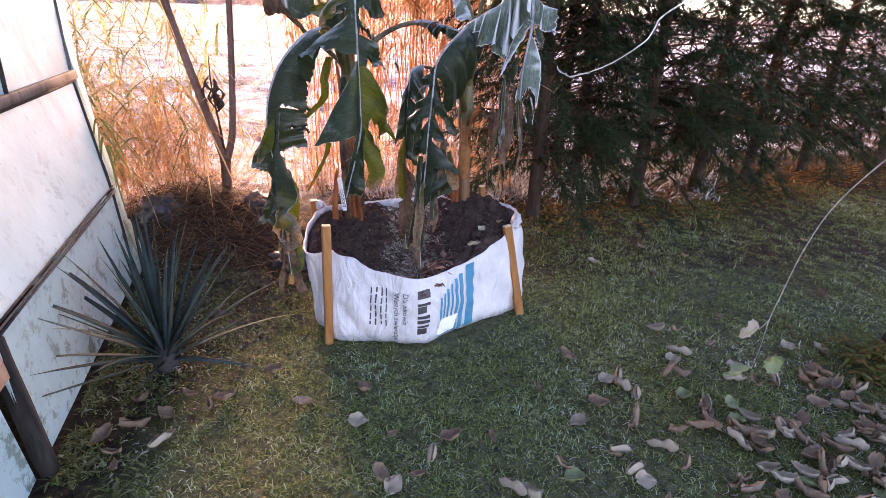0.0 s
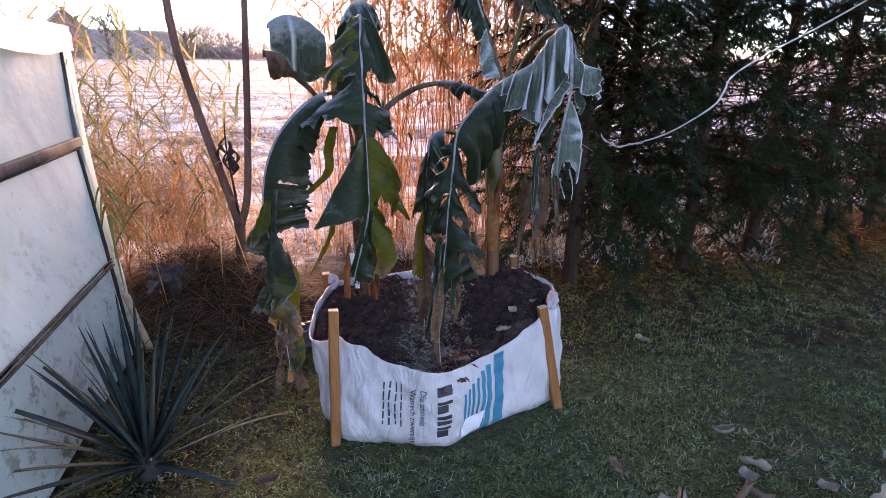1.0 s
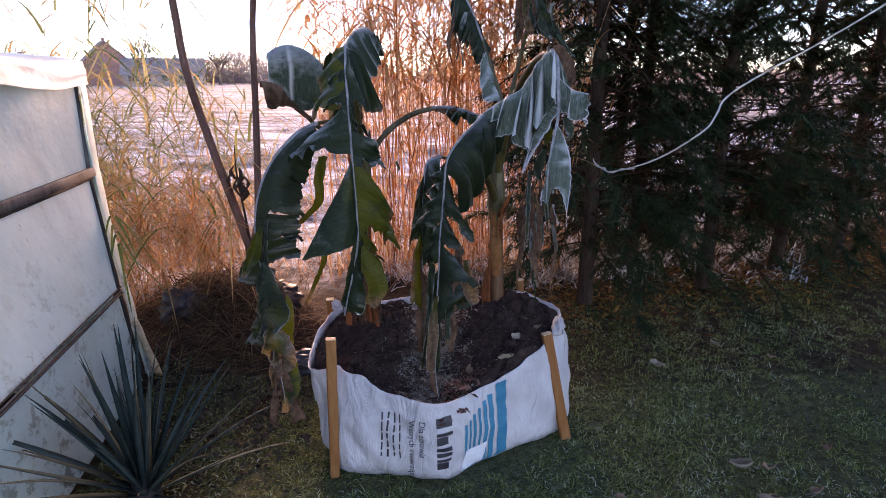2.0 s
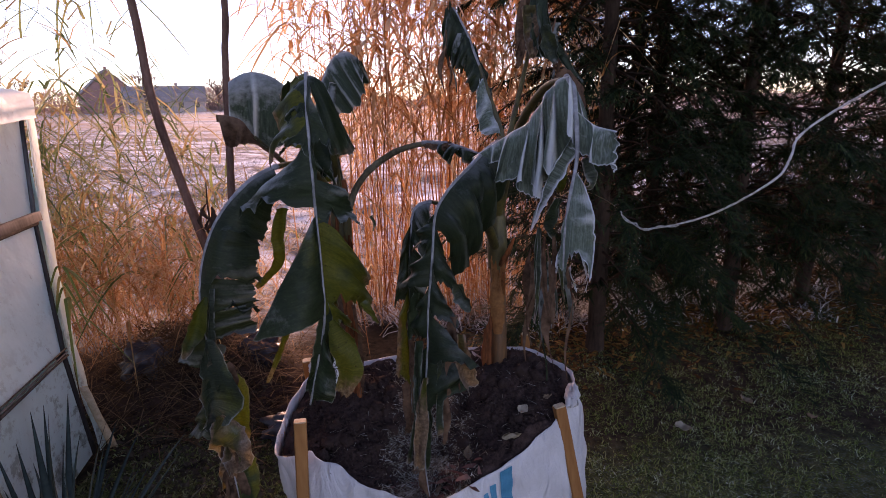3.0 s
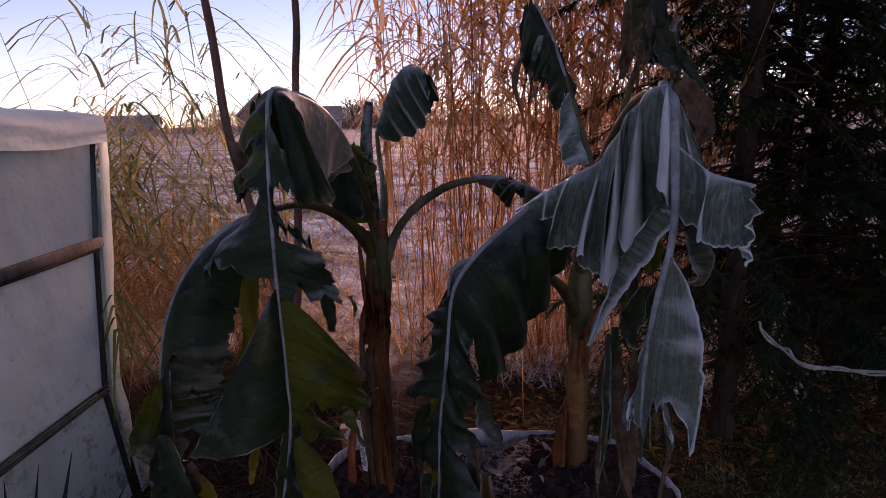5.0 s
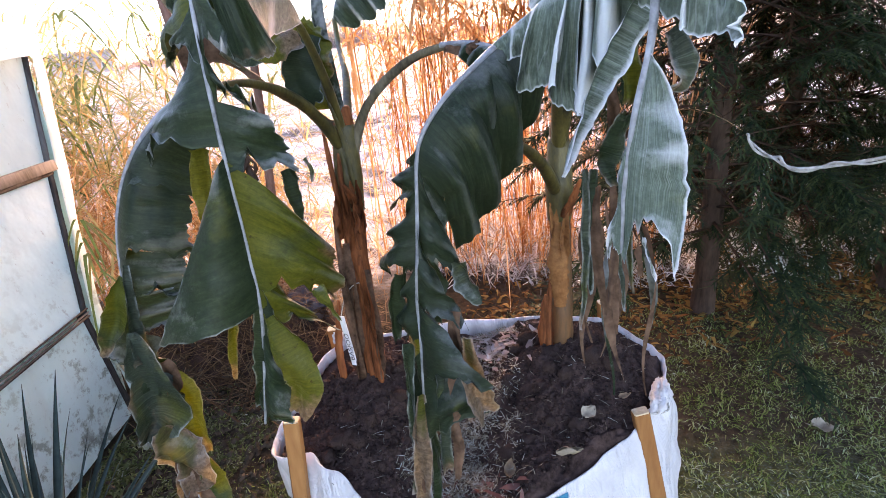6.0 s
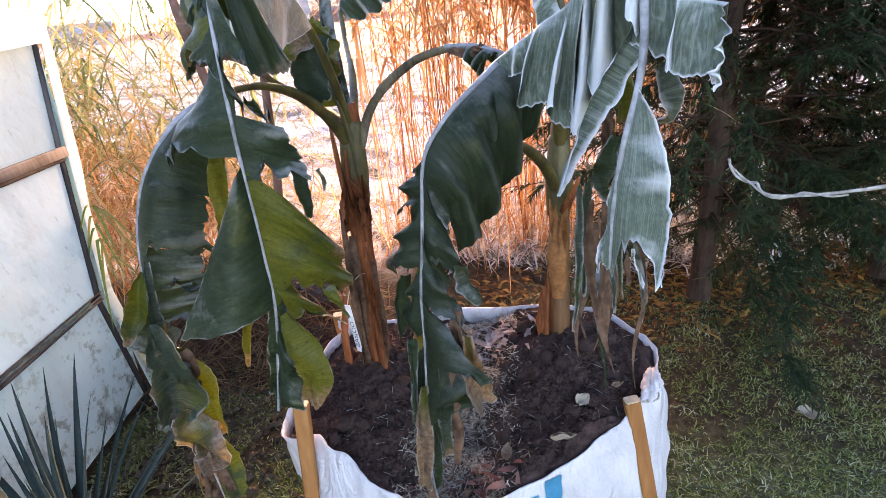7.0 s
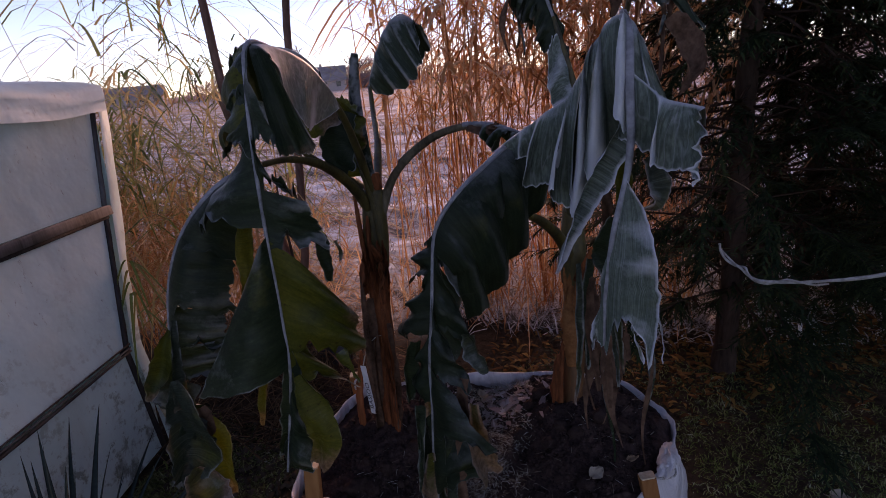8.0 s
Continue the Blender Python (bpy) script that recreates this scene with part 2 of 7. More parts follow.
def film_material():
    """Milky greenhouse film, dusty, with algae low down and scuffs."""
    m, nt, b = nodes_of("milky_film")
    col = ramp(nt, noise_tex(nt, 3.0, 5), [(0.3, (0.46, 0.63, 0.63)), (0.7, (0.61, 0.78, 0.78))])
    specks = step(nt, noise_tex(nt, 13.0, 8, 0.75), 0.53, 0.60)
    sep = nt.nodes.new("ShaderNodeSeparateXYZ")
    nt.links.new(nt.nodes.new("ShaderNodeTexCoord").outputs["Object"], sep.inputs[0])
    low = step(nt, calc(nt, "ADD", sep.outputs[2], calc(nt, "MULTIPLY", noise_tex(nt, 4.0, 5), 0.8)), 1.30, 0.65)
    col = mix(nt, calc(nt, "MULTIPLY", calc(nt, "MULTIPLY", specks, low), 0.7), col, (0.13, 0.16, 0.12))
    scuffs = step(nt, noise_tex(nt, 30.0, 8, 0.8, None, (1, 1, 0.5)), 0.60, 0.66)
    col = mix(nt, calc(nt, "MULTIPLY", scuffs, 0.65), col, (0.20, 0.23, 0.22))
    blots = calc(nt, "MULTIPLY", step(nt, noise_tex(nt, 6.0, 6, 0.7), 0.55, 0.62), step(nt, sep.outputs[2], 0.42, 0.05))
    col = mix(nt, calc(nt, "MULTIPLY", blots, 0.8), col, (0.07, 0.085, 0.065))
    col = mix(nt, calc(nt, "MULTIPLY", step(nt, noise_tex(nt, 5.0, 4, 0.6, None, (1, 1, 0.3)), 0.55, 0.8), 0.4), col, (0.36, 0.39, 0.36))
    nt.links.new(col, b.inputs["Base Color"])
    b.inputs["Roughness"].default_value = 0.45
    bump(nt, b, noise_tex(nt, 7.0, 3), 0.25, 0.02)
    tr = nt.nodes.new("ShaderNodeBsdfTranslucent")
    nt.links.new(col, tr.inputs[0])
    ms = nt.nodes.new("ShaderNodeMixShader")
    ms.inputs[0].default_value = 0.25
    nt.links.new(b.outputs[0], ms.inputs[1])
    nt.links.new(tr.outputs[0], ms.inputs[2])
    nt.links.new(ms.outputs[0], nt.nodes["Material Output"].inputs[0])
    return m


def bag_material():
    """White woven sack: fine weave, soft creases, splashes of earth near the ground."""
    m, nt, b = nodes_of("woven_sack")
    pos = nt.nodes.new("ShaderNodeTexCoord").outputs["Object"]
    sep = nt.nodes.new("ShaderNodeSeparateXYZ")
    nt.links.new(pos, sep.inputs[0])
    col = ramp(nt, noise_tex(nt, 6.0, 5), [(0.3, (0.46, 0.44, 0.44)), (0.7, (0.64, 0.61, 0.61))])
    mud = calc(nt, "MULTIPLY", step(nt, sep.outputs[2], 0.10, 0.0), step(nt, noise_tex(nt, 25.0, 5), 0.45, 0.65))
    col = mix(nt, calc(nt, "MULTIPLY", mud, 0.6), col, (0.16, 0.13, 0.10))
    nt.links.new(col, b.inputs["Base Color"])
    b.inputs["Roughness"].default_value = 0.5
    w = nt.nodes.new("ShaderNodeTexWave")
    w.inputs["Scale"].default_value = 110.0
    nt.links.new(pos, w.inputs["Vector"])
    crease = noise_tex(nt, 9.0, 4, 0.55, None, (1.0, 1.0, 0.35), 1.5)
    bump(nt, b, calc(nt, "ADD", crease, calc(nt, "MULTIPLY", w.outputs["Fac"], 0.010)), 1.0, 0.035)
    return m


M_GROUND, M_FILM, M_BAG = ground_material(), film_material(), bag_material()
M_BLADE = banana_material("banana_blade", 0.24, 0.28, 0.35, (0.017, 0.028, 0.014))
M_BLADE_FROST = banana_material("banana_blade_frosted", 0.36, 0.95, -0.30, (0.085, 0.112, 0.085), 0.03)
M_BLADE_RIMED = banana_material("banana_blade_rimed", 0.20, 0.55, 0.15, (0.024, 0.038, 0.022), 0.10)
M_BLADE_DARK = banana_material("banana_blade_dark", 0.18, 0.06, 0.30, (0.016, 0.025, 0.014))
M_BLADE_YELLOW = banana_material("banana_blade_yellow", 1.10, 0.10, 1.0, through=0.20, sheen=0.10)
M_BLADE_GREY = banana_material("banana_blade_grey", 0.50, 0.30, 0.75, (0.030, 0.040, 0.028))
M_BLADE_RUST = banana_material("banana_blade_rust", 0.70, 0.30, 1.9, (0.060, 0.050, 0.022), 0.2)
M_BLADE_DRY = two_tone("banana_dry", (0.030, 0.015, 0.009), (0.185, 0.105, 0.068), 14, 60, 0.8, 0.5)
M_RIB = two_tone("banana_rib", (0.10, 0.10, 0.10), (0.34, 0.34, 0.36), 20, 90, 0.5, 0.2)
M_PETIOLE = two_tone("banana_petiole", (0.014, 0.011, 0.004), (0.112, 0.086, 0.020), 22, 110, 0.5, 0.7, (1, 1, 0.35))
M_PETIOLE_TAN = two_tone("banana_petiole_tan", (0.045, 0.036, 0.022), (0.21, 0.17, 0.11), 22, 110, 0.6, 0.7, (1, 1, 0.35))
M_STEM_A = two_tone("banana_stem_brown", (0.024, 0.008, 0.004), (0.34, 0.108, 0.042), 20, 110, 0.7, 0.9, (1, 1, 0.12))
M_STEM_B = two_tone("banana_stem_green", (0.022, 0.009, 0.004), (0.170, 0.070, 0.020), 14, 70, 0.55, 0.3, (1, 1, 0.2))
M_SCAR = two_tone("banana_scar", (0.13, 0.045, 0.016), (0.33, 0.145, 0.055), 22, 90, 0.7, 0.5)
M_SOIL = two_tone("dark_soil", (0.010, 0.006, 0.005), (0.085, 0.052, 0.044), 16, 110, 0.95, 1.0)
M_CLOD = two_tone("soil_clod", (0.012, 0.008, 0.007), (0.085, 0.054, 0.046), 20, 120, 0.95, 0.8, None, 0.4)
M_STRAW = leafy("frosted_clippings", [(0.0, (0.06, 0.038, 0.026)), (0.35, (0.18, 0.145, 0.10)), (0.7, (0.33, 0.32, 0.26)), (1.0, (0.56, 0.57, 0.53))], 0.8, 0.1)
M_SCRAP = leafy("frozen_scraps", [(0.0, (0.16, 0.10, 0.085)), (0.5, (0.34, 0.27, 0.25)), (1.0, (0.50, 0.46, 0.45))], 0.8, 0.1)
M_RUSSET = leafy("russet_scraps", [(0.0, (0.06, 0.022, 0.018)), (0.6, (0.17, 0.075, 0.062)), (1.0, (0.30, 0.20, 0.16))], 0.8, 0.1)
M_CRUMB = two_tone("earth_crumb", (0.018, 0.013, 0.009), (0.105, 0.082, 0.060), 20, 120, 0.95, 0.6, None, 0.5)
M_MOSS = leafy("moss", [(0.0, (0.030, 0.036, 0.012)), (0.5, (0.085, 0.098, 0.035)), (0.8, (0.17, 0.18, 0.09)), (1.0, (0.36, 0.38, 0.35))], 0.8, 0.15, 40.0, 0.8)
M_WOOD = two_tone("stake_wood", (0.21, 0.078, 0.026), (0.40, 0.180, 0.066), 8, 50, 0.6, 0.35, (1, 1, 0.08))
M_WOOD_END = two_tone("stake_end", (0.42, 0.30, 0.18), (0.66, 0.52, 0.36), 40, 120, 0.7, 0.3)
M_GREYWOOD = two_tone("weathered_wood", (0.050, 0.047, 0.047), (0.165, 0.158, 0.158), 8, 60, 0.85, 0.6, (1, 1, 0.15))
M_DARKWOOD = two_tone("dark_wood", (0.016, 0.014, 0.014), (0.07, 0.062, 0.058), 8, 60, 0.85, 0.6, (1, 1, 0.15))
M_BLUE = two_tone("blue_print", (0.010, 0.16, 0.27), (0.022, 0.24, 0.36), 14, 90, 0.5, 0.15)
M_BLACK = two_tone("black_print", (0.020, 0.018, 0.022), (0.055, 0.050, 0.058), 30, 120, 0.5, 0.1)
M_PAPER = two_tone("white_paper", (0.66, 0.66, 0.68), (0.82, 0.82, 0.83), 20, 90, 0.6, 0.2)
M_NEEDLE = leafy("conifer_needles", [(0.0, (0.008, 0.014, 0.008)), (0.5, (0.020, 0.034, 0.016)), (0.85, (0.046, 0.066, 0.024)), (1.0, (0.070, 0.055, 0.024))], 0.6, 0.08, 40.0, 0.7)
M_NEEDLE_DRY = leafy("brown_needles", [(0.0, (0.016, 0.010, 0.007)), (1.0, (0.075, 0.040, 0.022))], 0.8, 0.10)
M_BARK = two_tone("conifer_bark", (0.020, 0.013, 0.010), (0.085, 0.055, 0.042), 9, 60, 0.9, 0.9, (1, 1, 0.25))
M_SAPLING = two_tone("sapling_bark", (0.075, 0.038, 0.028), (0.22, 0.125, 0.098), 10, 70, 0.8, 0.5, (1, 1, 0.3))
M_REED = leafy("dry_reed", [(0.0, (0.20, 0.085, 0.030)), (0.3, (0.46, 0.240, 0.110)), (0.6, (0.63, 0.41, 0.22)), (0.85, (0.74, 0.59, 0.42)), (1.0, (0.46, 0.38, 0.18))], 0.6, 0.65)
M_REED_GREEN = leafy("yellow_grass", [(0.0, (0.14, 0.090, 0.045)), (0.22, (0.44, 0.30, 0.15)), (0.42, (0.50, 0.44, 0.22)), (0.58, (0.22, 0.26, 0.10)), (0.80, (0.085, 0.135, 0.050)), (1.0, (0.56, 0.56, 0.50))], 0.6, 0.5)
M_STRAP = leafy("strap_leaf", [(0.0, (0.05, 0.085, 0.025)), (0.6, (0.11, 0.16, 0.05)), (1.0, (0.25, 0.20, 0.08))], 0.5, 0.3)
M_GRASS = leafy("lawn_grass", [(0.0, (0.045, 0.052, 0.014)), (0.3, (0.110, 0.155, 0.038)), (0.5, (0.165, 0.220, 0.068)), (0.66, (0.230, 0.225, 0.090)), (0.84, (0.26, 0.33, 0.18)), (1.0, (0.48, 0.51, 0.42))], 0.7, 0.2, 40.0, 1.7)
M_TUSSOCK = leafy("rimed_tussock", [(0.0, (0.07, 0.055, 0.040)), (0.35, (0.26, 0.25, 0.23)), (0.6, (0.60, 0.62, 0.65)), (1.0, (0.80, 0.83, 0.88))], 0.8, 0.2, 40.0, 2.2)
M_YUCCA = two_tone("yucca_leaf", (0.012, 0.022, 0.020), (0.070, 0.098, 0.090), 5, 60, 0.9, 0.2, None, 0.0, 0.5)
M_PLASTIC = two_tone("black_plastic", (0.008, 0.007, 0.011), (0.035, 0.030, 0.042), 12, 60, 0.42, 1.0)
M_CORD = two_tone("rimed_cord", (0.22, 0.19, 0.16), (0.56, 0.54, 0.51), 40, 160, 0.85, 0.6)
M_TWIG = two_tone("vine_bark", (0.13, 0.105, 0.08), (0.32, 0.28, 0.24), 30, 120, 0.85, 0.5)
M_FALLEN_BROWN = two_tone("fallen_leaf_brown", (0.095, 0.056, 0.034), (0.31, 0.215, 0.145), 18, 90, 0.75, 0.5, None, 0.0, 0.4)
M_FALLEN_PALE = two_tone("fallen_leaf_pale", (0.17, 0.125, 0.085), (0.40, 0.34, 0.255), 14, 90, 0.75, 0.5, None, 0.0, 0.5)
M_FALLEN_GREEN = two_tone("fallen_leaf_green", (0.10, 0.12, 0.045), (0.26, 0.28, 0.16), 14, 90, 0.7, 0.4, None, 0.0, 0.4)
M_WEED = leafy("weeds", [(0.0, (0.04, 0.06, 0.015)), (0.5, (0.10, 0.115, 0.035)), (0.8, (0.17, 0.085, 0.03)), (1.0, (0.26, 0.17, 0.06))], 0.8, 0.25)
M_LITTER = leafy("leaf_litter", [(0.0, (0.05, 0.022, 0.010)), (0.5, (0.17, 0.085, 0.03)), (0.85, (0.30, 0.19, 0.06)), (1.0, (0.16, 0.19, 0.05))], 0.8, 0.25)
# far brick, plaster and roof: own tones, lightened towards pink to paint in haze
M_HOUSE = two_tone("house_brick_hazed", (0.30, 0.17, 0.15), (0.40, 0.24, 0.21), 0.5, 4, 0.9, 0.0)
M_HOUSE_PALE = two_tone("pale_plaster_hazed", (0.36, 0.30, 0.29), (0.48, 0.41, 0.39), 0.4, 4, 0.9, 0.0)
M_ROOF = two_tone("house_roof_hazed", (0.22, 0.18, 0.18), (0.42, 0.38, 0.37), 0.6, 5, 0.9, 0.0)
M_PANE = two_tone("dark_pane", (0.03, 0.035, 0.04), (0.08, 0.085, 0.09), 0.6, 5, 0.2, 0.0)
M_TREE = two_tone("tree_bark", (0.10, 0.070, 0.062), (0.18, 0.135, 0.12), 2, 20, 0.9, 0.0)
# far twigs: distance haze is painted in as a pale pinkish base colour
M_BRANCH_HAZED = leafy("hazed_twigs", [(0.0, (0.30, 0.22, 0.21)), (1.0, (0.52, 0.41, 0.39))], 0.9, 0.3, 0.4)


# ---- building tools ----
def mesh_of(name, verts, faces, mat, uvs=None, smooth=True):
    me = bpy.data.meshes.new(name)
    me.from_pydata([tuple(v) for v in verts], [], faces)
    for one in (mat if isinstance(mat, (list, tuple)) else [mat]):
        me.materials.append(one)
    if smooth:
        me.polygons.foreach_set("use_smooth", [True] * len(me.polygons))
    if uvs is not None:
        layer = me.uv_layers.new(name="UVMap")
        loops = np.zeros(len(me.loops), int)
        me.loops.foreach_get("vertex_index", loops)
        uvs = np.asarray(uvs, float)
        layer.data.foreach_set("uv", uvs[loops][:, :2].ravel())
        if uvs.shape[1] > 2:
            edge = me.uv_layers.new(name="edge")
            edge.data.foreach_set("uv", np.stack([uvs[loops][:, 2], uvs[loops][:, 3] if uvs.shape[1] > 3 else 0.0 * loops], 1).ravel())
    me.update()
    return me


def part(name, geo, mat, parent, label="", smooth=True):
    """One mesh object under a thing or a part. geo: a mesh, or (verts, faces) or (verts, faces, uvs)."""
    me = geo if isinstance(geo, bpy.types.Mesh) else mesh_of(name, geo[0], geo[1], mat, geo[2] if len(geo) > 2 else None, smooth)
    ob = new(name, me)
    ob.parent = parent
    return tagged(ob, label) if label else ob


def thing(name, label, category, group="", kind="", at=(0, 0, 0)):
    ob = new(name)
    ob.location = at
    return tagged(ob, label, category, group, kind)


def solid(name, geo, mat, label, category, group="", kind="", smooth=True):
    me = mesh_of(name, geo[0], geo[1], mat, geo[2] if len(geo) > 2 else None, smooth)
    return tagged(new(name, me), label, category, group, kind)


def curve_at(points, s):
    """A smooth curve through the points, s from 0 to 1."""
    p = np.asarray(points, float)
    n = len(p) - 1
    x = min(max(s, 0.0), 1.0) * n
    i = min(int(x), n - 1)
    u = x - i
    a, b, c, d = p[max(i - 1, 0)], p[i], p[i + 1], p[min(i + 2, n)]
    return 0.5 * (2 * b + (c - a) * u + (2 * a - 5 * b + 4 * c - d) * u * u + (3 * b - a - 3 * c + d) * u ** 3)


def tube(points, radii, sides=8, steps=None, flat=1.0, rough=0.0, seed=0):
    """A tapered tube along a smooth curve through the points, closed at the ends."""
    steps = steps or 5 * (len(points) - 1)
    rng = np.random.RandomState(seed)
    rad = np.interp(np.linspace(0, 1, steps + 1), np.linspace(0, 1, len(radii)), radii)
    line = np.array([curve_at(points, i / steps) for i in range(steps + 1)])
    verts, faces = [], []
    ref = None
    for i in range(steps + 1):
        t = line[min(i + 1, steps)] - line[max(i - 1, 0)]
        t = t / (np.linalg.norm(t) + 1e-9)
        if ref is None:
            ref = np.cross(t, (0, 0, 1.0)) if abs(t[2]) < 0.9 else np.cross(t, (0, 1.0, 0))
        ref = ref - t * (ref @ t)
        ref = ref / (np.linalg.norm(ref) + 1e-9)
        up = np.cross(t, ref)
        for k in range(sides):
            a = 2 * math.pi * k / sides
            r = rad[i] * (1 + rough * rng.uniform(-1, 1))
            verts.append(line[i] + r * (math.cos(a) * ref + flat * math.sin(a) * up))
    for i in range(steps):
        for k in range(sides):
            j = (k + 1) % sides
            faces.append((i * sides + k, i * sides + j, (i + 1) * sides + j, (i + 1) * sides + k))
    faces.append(tuple(range(sides))[::-1])
    faces.append(tuple(steps * sides + k for k in range(sides)))
    return verts, faces


def grid_faces(nu, nv):
    return [(i * (nv + 1) + j, (i + 1) * (nv + 1) + j, (i + 1) * (nv + 1) + j + 1, i * (nv + 1) + j + 1) for i in range(nu) for j in range(nv)]


def beam(a, b, w, h, up=(0, 0, 1), chamfer=0.004, rough=0.0, seed=0):
    """A sawn bar from a to b with chamfered edges; w across, h along up."""
    a, b = Vector(a), Vector(b)
    ax = (b - a).normalized()
    side = ax.cross(Vector(up)).normalized()
    top = side.cross(ax).normalized()
    rng = random.Random(seed)
    c, prof = chamfer, []
    for sx, sy in ((1, 1), (-1, 1), (-1, -1), (1, -1)):
        x, y = sx * w / 2, sy * h / 2
        pair = [(x, y - sy * c), (x - sx * c, y)]
        prof += pair if sx * sy > 0 else pair[::-1]
    n = len(prof)
    steps = 6 if rough else 1
    verts, faces = [], []
    for i in range(steps + 1):
        p = a.lerp(b, i / steps)
        for x, y in prof:
            verts.append(p + side * (x + rng.uniform(-rough, rough)) + top * (y + rng.uniform(-rough, rough)))
    for i in range(steps):
        for k in range(n):
            j = (k + 1) % n
            faces.append((i * n + k, i * n + j, (i + 1) * n + j, (i + 1) * n + k))
    faces += [tuple(range(n))[::-1], tuple(steps * n + k for k in range(n))]
    return verts, faces


def blades(base, direction, length, width, bend, segs=2):
    """Many tapering blades at once: arrays of base points, unit directions, lengths, widths; they bend over by bend."""
    base, direction = np.asarray(base, float), np.asarray(direction, float)
    n = len(base)
    length, width, bend = (np.broadcast_to(np.asarray(v, float), n) for v in (length, width, bend))
    flat = np.stack([direction[:, 0], direction[:, 1], np.zeros(n)], 1)
    size = np.linalg.norm(flat, axis=1, keepdims=True)
    spin = np.random.uniform(0, 2 * np.pi, n)
    flat = np.where(size > 0.05, flat / np.maximum(size, 1e-6), np.stack([np.cos(spin), np.sin(spin), 0 * spin], 1))
    side = np.stack([-flat[:, 1], flat[:, 0], np.zeros(n)], 1)
    rings = []
    for i in range(segs + 1):
        u = i / segs
        p = base + direction * (length * u)[:, None] + (flat * 0.5 - np.array([0, 0, 1.0])) * (bend * length * u * u)[:, None]
        if i == segs:
            rings.append(p[:, None])
        else:
            w = (width * (1 - 0.55 * u) / 2)[:, None]
            rings.append(np.stack([p - side * w, p + side * w], 1))
    verts = np.concatenate(rings, 1)
    per = verts.shape[1]
    k = (np.arange(n) * per)[:, None]
    quads = [[2 * i, 2 * i + 1, 2 * i + 3, 2 * i + 2] for i in range(segs - 1)]
    faces = []
    for q in quads:
        faces += (k + np.array(q)).tolist()
    faces += (k + np.array([per - 3, per - 2, per - 1])).tolist()
    return verts.reshape(-1, 3), faces


# ---- ground ----
def ground_z(x, y):
    """Nearly level lawn, rough field beyond."""
    far = min(max((y - 0.25 * x - 4.2) / 3.0, 0.0), 1.0)
    return 0.012 * noise.noise((x * 1.3, y * 1.3, 0.3)) + far * (0.10 * noise.noise((x * 0.9, y * 0.9, 5.1)) + 0.06 * noise.noise((x * 2.7, y * 2.7, 2.1)))


def build_ground():
    def ticks(lo, hi, fine):
        out = list(np.arange(lo, hi + 1e-6, fine))
        step_, a, b = fine, lo, hi
        while b < 1500:
            step_ *= 1.35
            a, b = a - step_, b + step_
            out = [a] + out + [b]
        return out
    xs, ys = ticks(-6, 6, 0.12), ticks(-1, 11, 0.12)
    verts = [(x, y, ground_z(x, y) if abs(x) < 60 and abs(y) < 60 else 0.0) for x in xs for y in ys]
    return verts, grid_faces(len(xs) - 1, len(ys) - 1)


solid("ground", build_ground(), M_GROUND, "frosted lawn running out into a white rimed field", "ground", kind="structure")


# ---- greenhouse: milky film over an old timber frame, its wall leaning inwards ----
GH_DIR = Vector((-0.42, 0.907, 0)).normalized()
GH_UP = [(0.0, 0.0), (-0.005, 0.54), (-0.16, 1.10), (-0.20, 1.60)]


def gh_point(u, z, out=0.0):
    """A place on the long wall: u metres along it from its far end (minus: towards its near end), z up, out from it."""
    lean = np.interp(z, [p[1] for p in GH_UP], [p[0] for p in GH_UP])
    back = np.interp(z, [0.0, 0.54, 1.10, 1.60], [0.0, -0.05, 0.27, 0.44])
    side = Vector((0.907, 0.42, 0)).normalized()
    return Vector((-1.71, 2.52, 0)) + GH_DIR * (u + back) + side * (lean + out) + Vector((0, 0, z))


def film_panel(u0, u1, z0, z1, seed, thick=0.006, sag=0.012):
    nu, nz = 26, 14
    front, rear = [], []
    for i in range(nu + 1):
        for j in range(nz + 1):
            u, z = u0 + (u1 - u0) * i / nu, z0 + (z1 - z0) * j / nz
            hollow = math.sin(math.pi * i / nu) * math.sin(math.pi * j / nz)
            w = sag * hollow * (-0.6 + 0.9 * noise.noise((u * 3.1, z * 4.3, seed)))
            front.append(gh_point(u, z, w))
            rear.append(gh_point(u, z, w - thick))
    k = len(front)
    faces = grid_faces(nu, nz)
    faces += [tuple(k + a for a in f[::-1]) for f in faces]
    return front + rear, faces


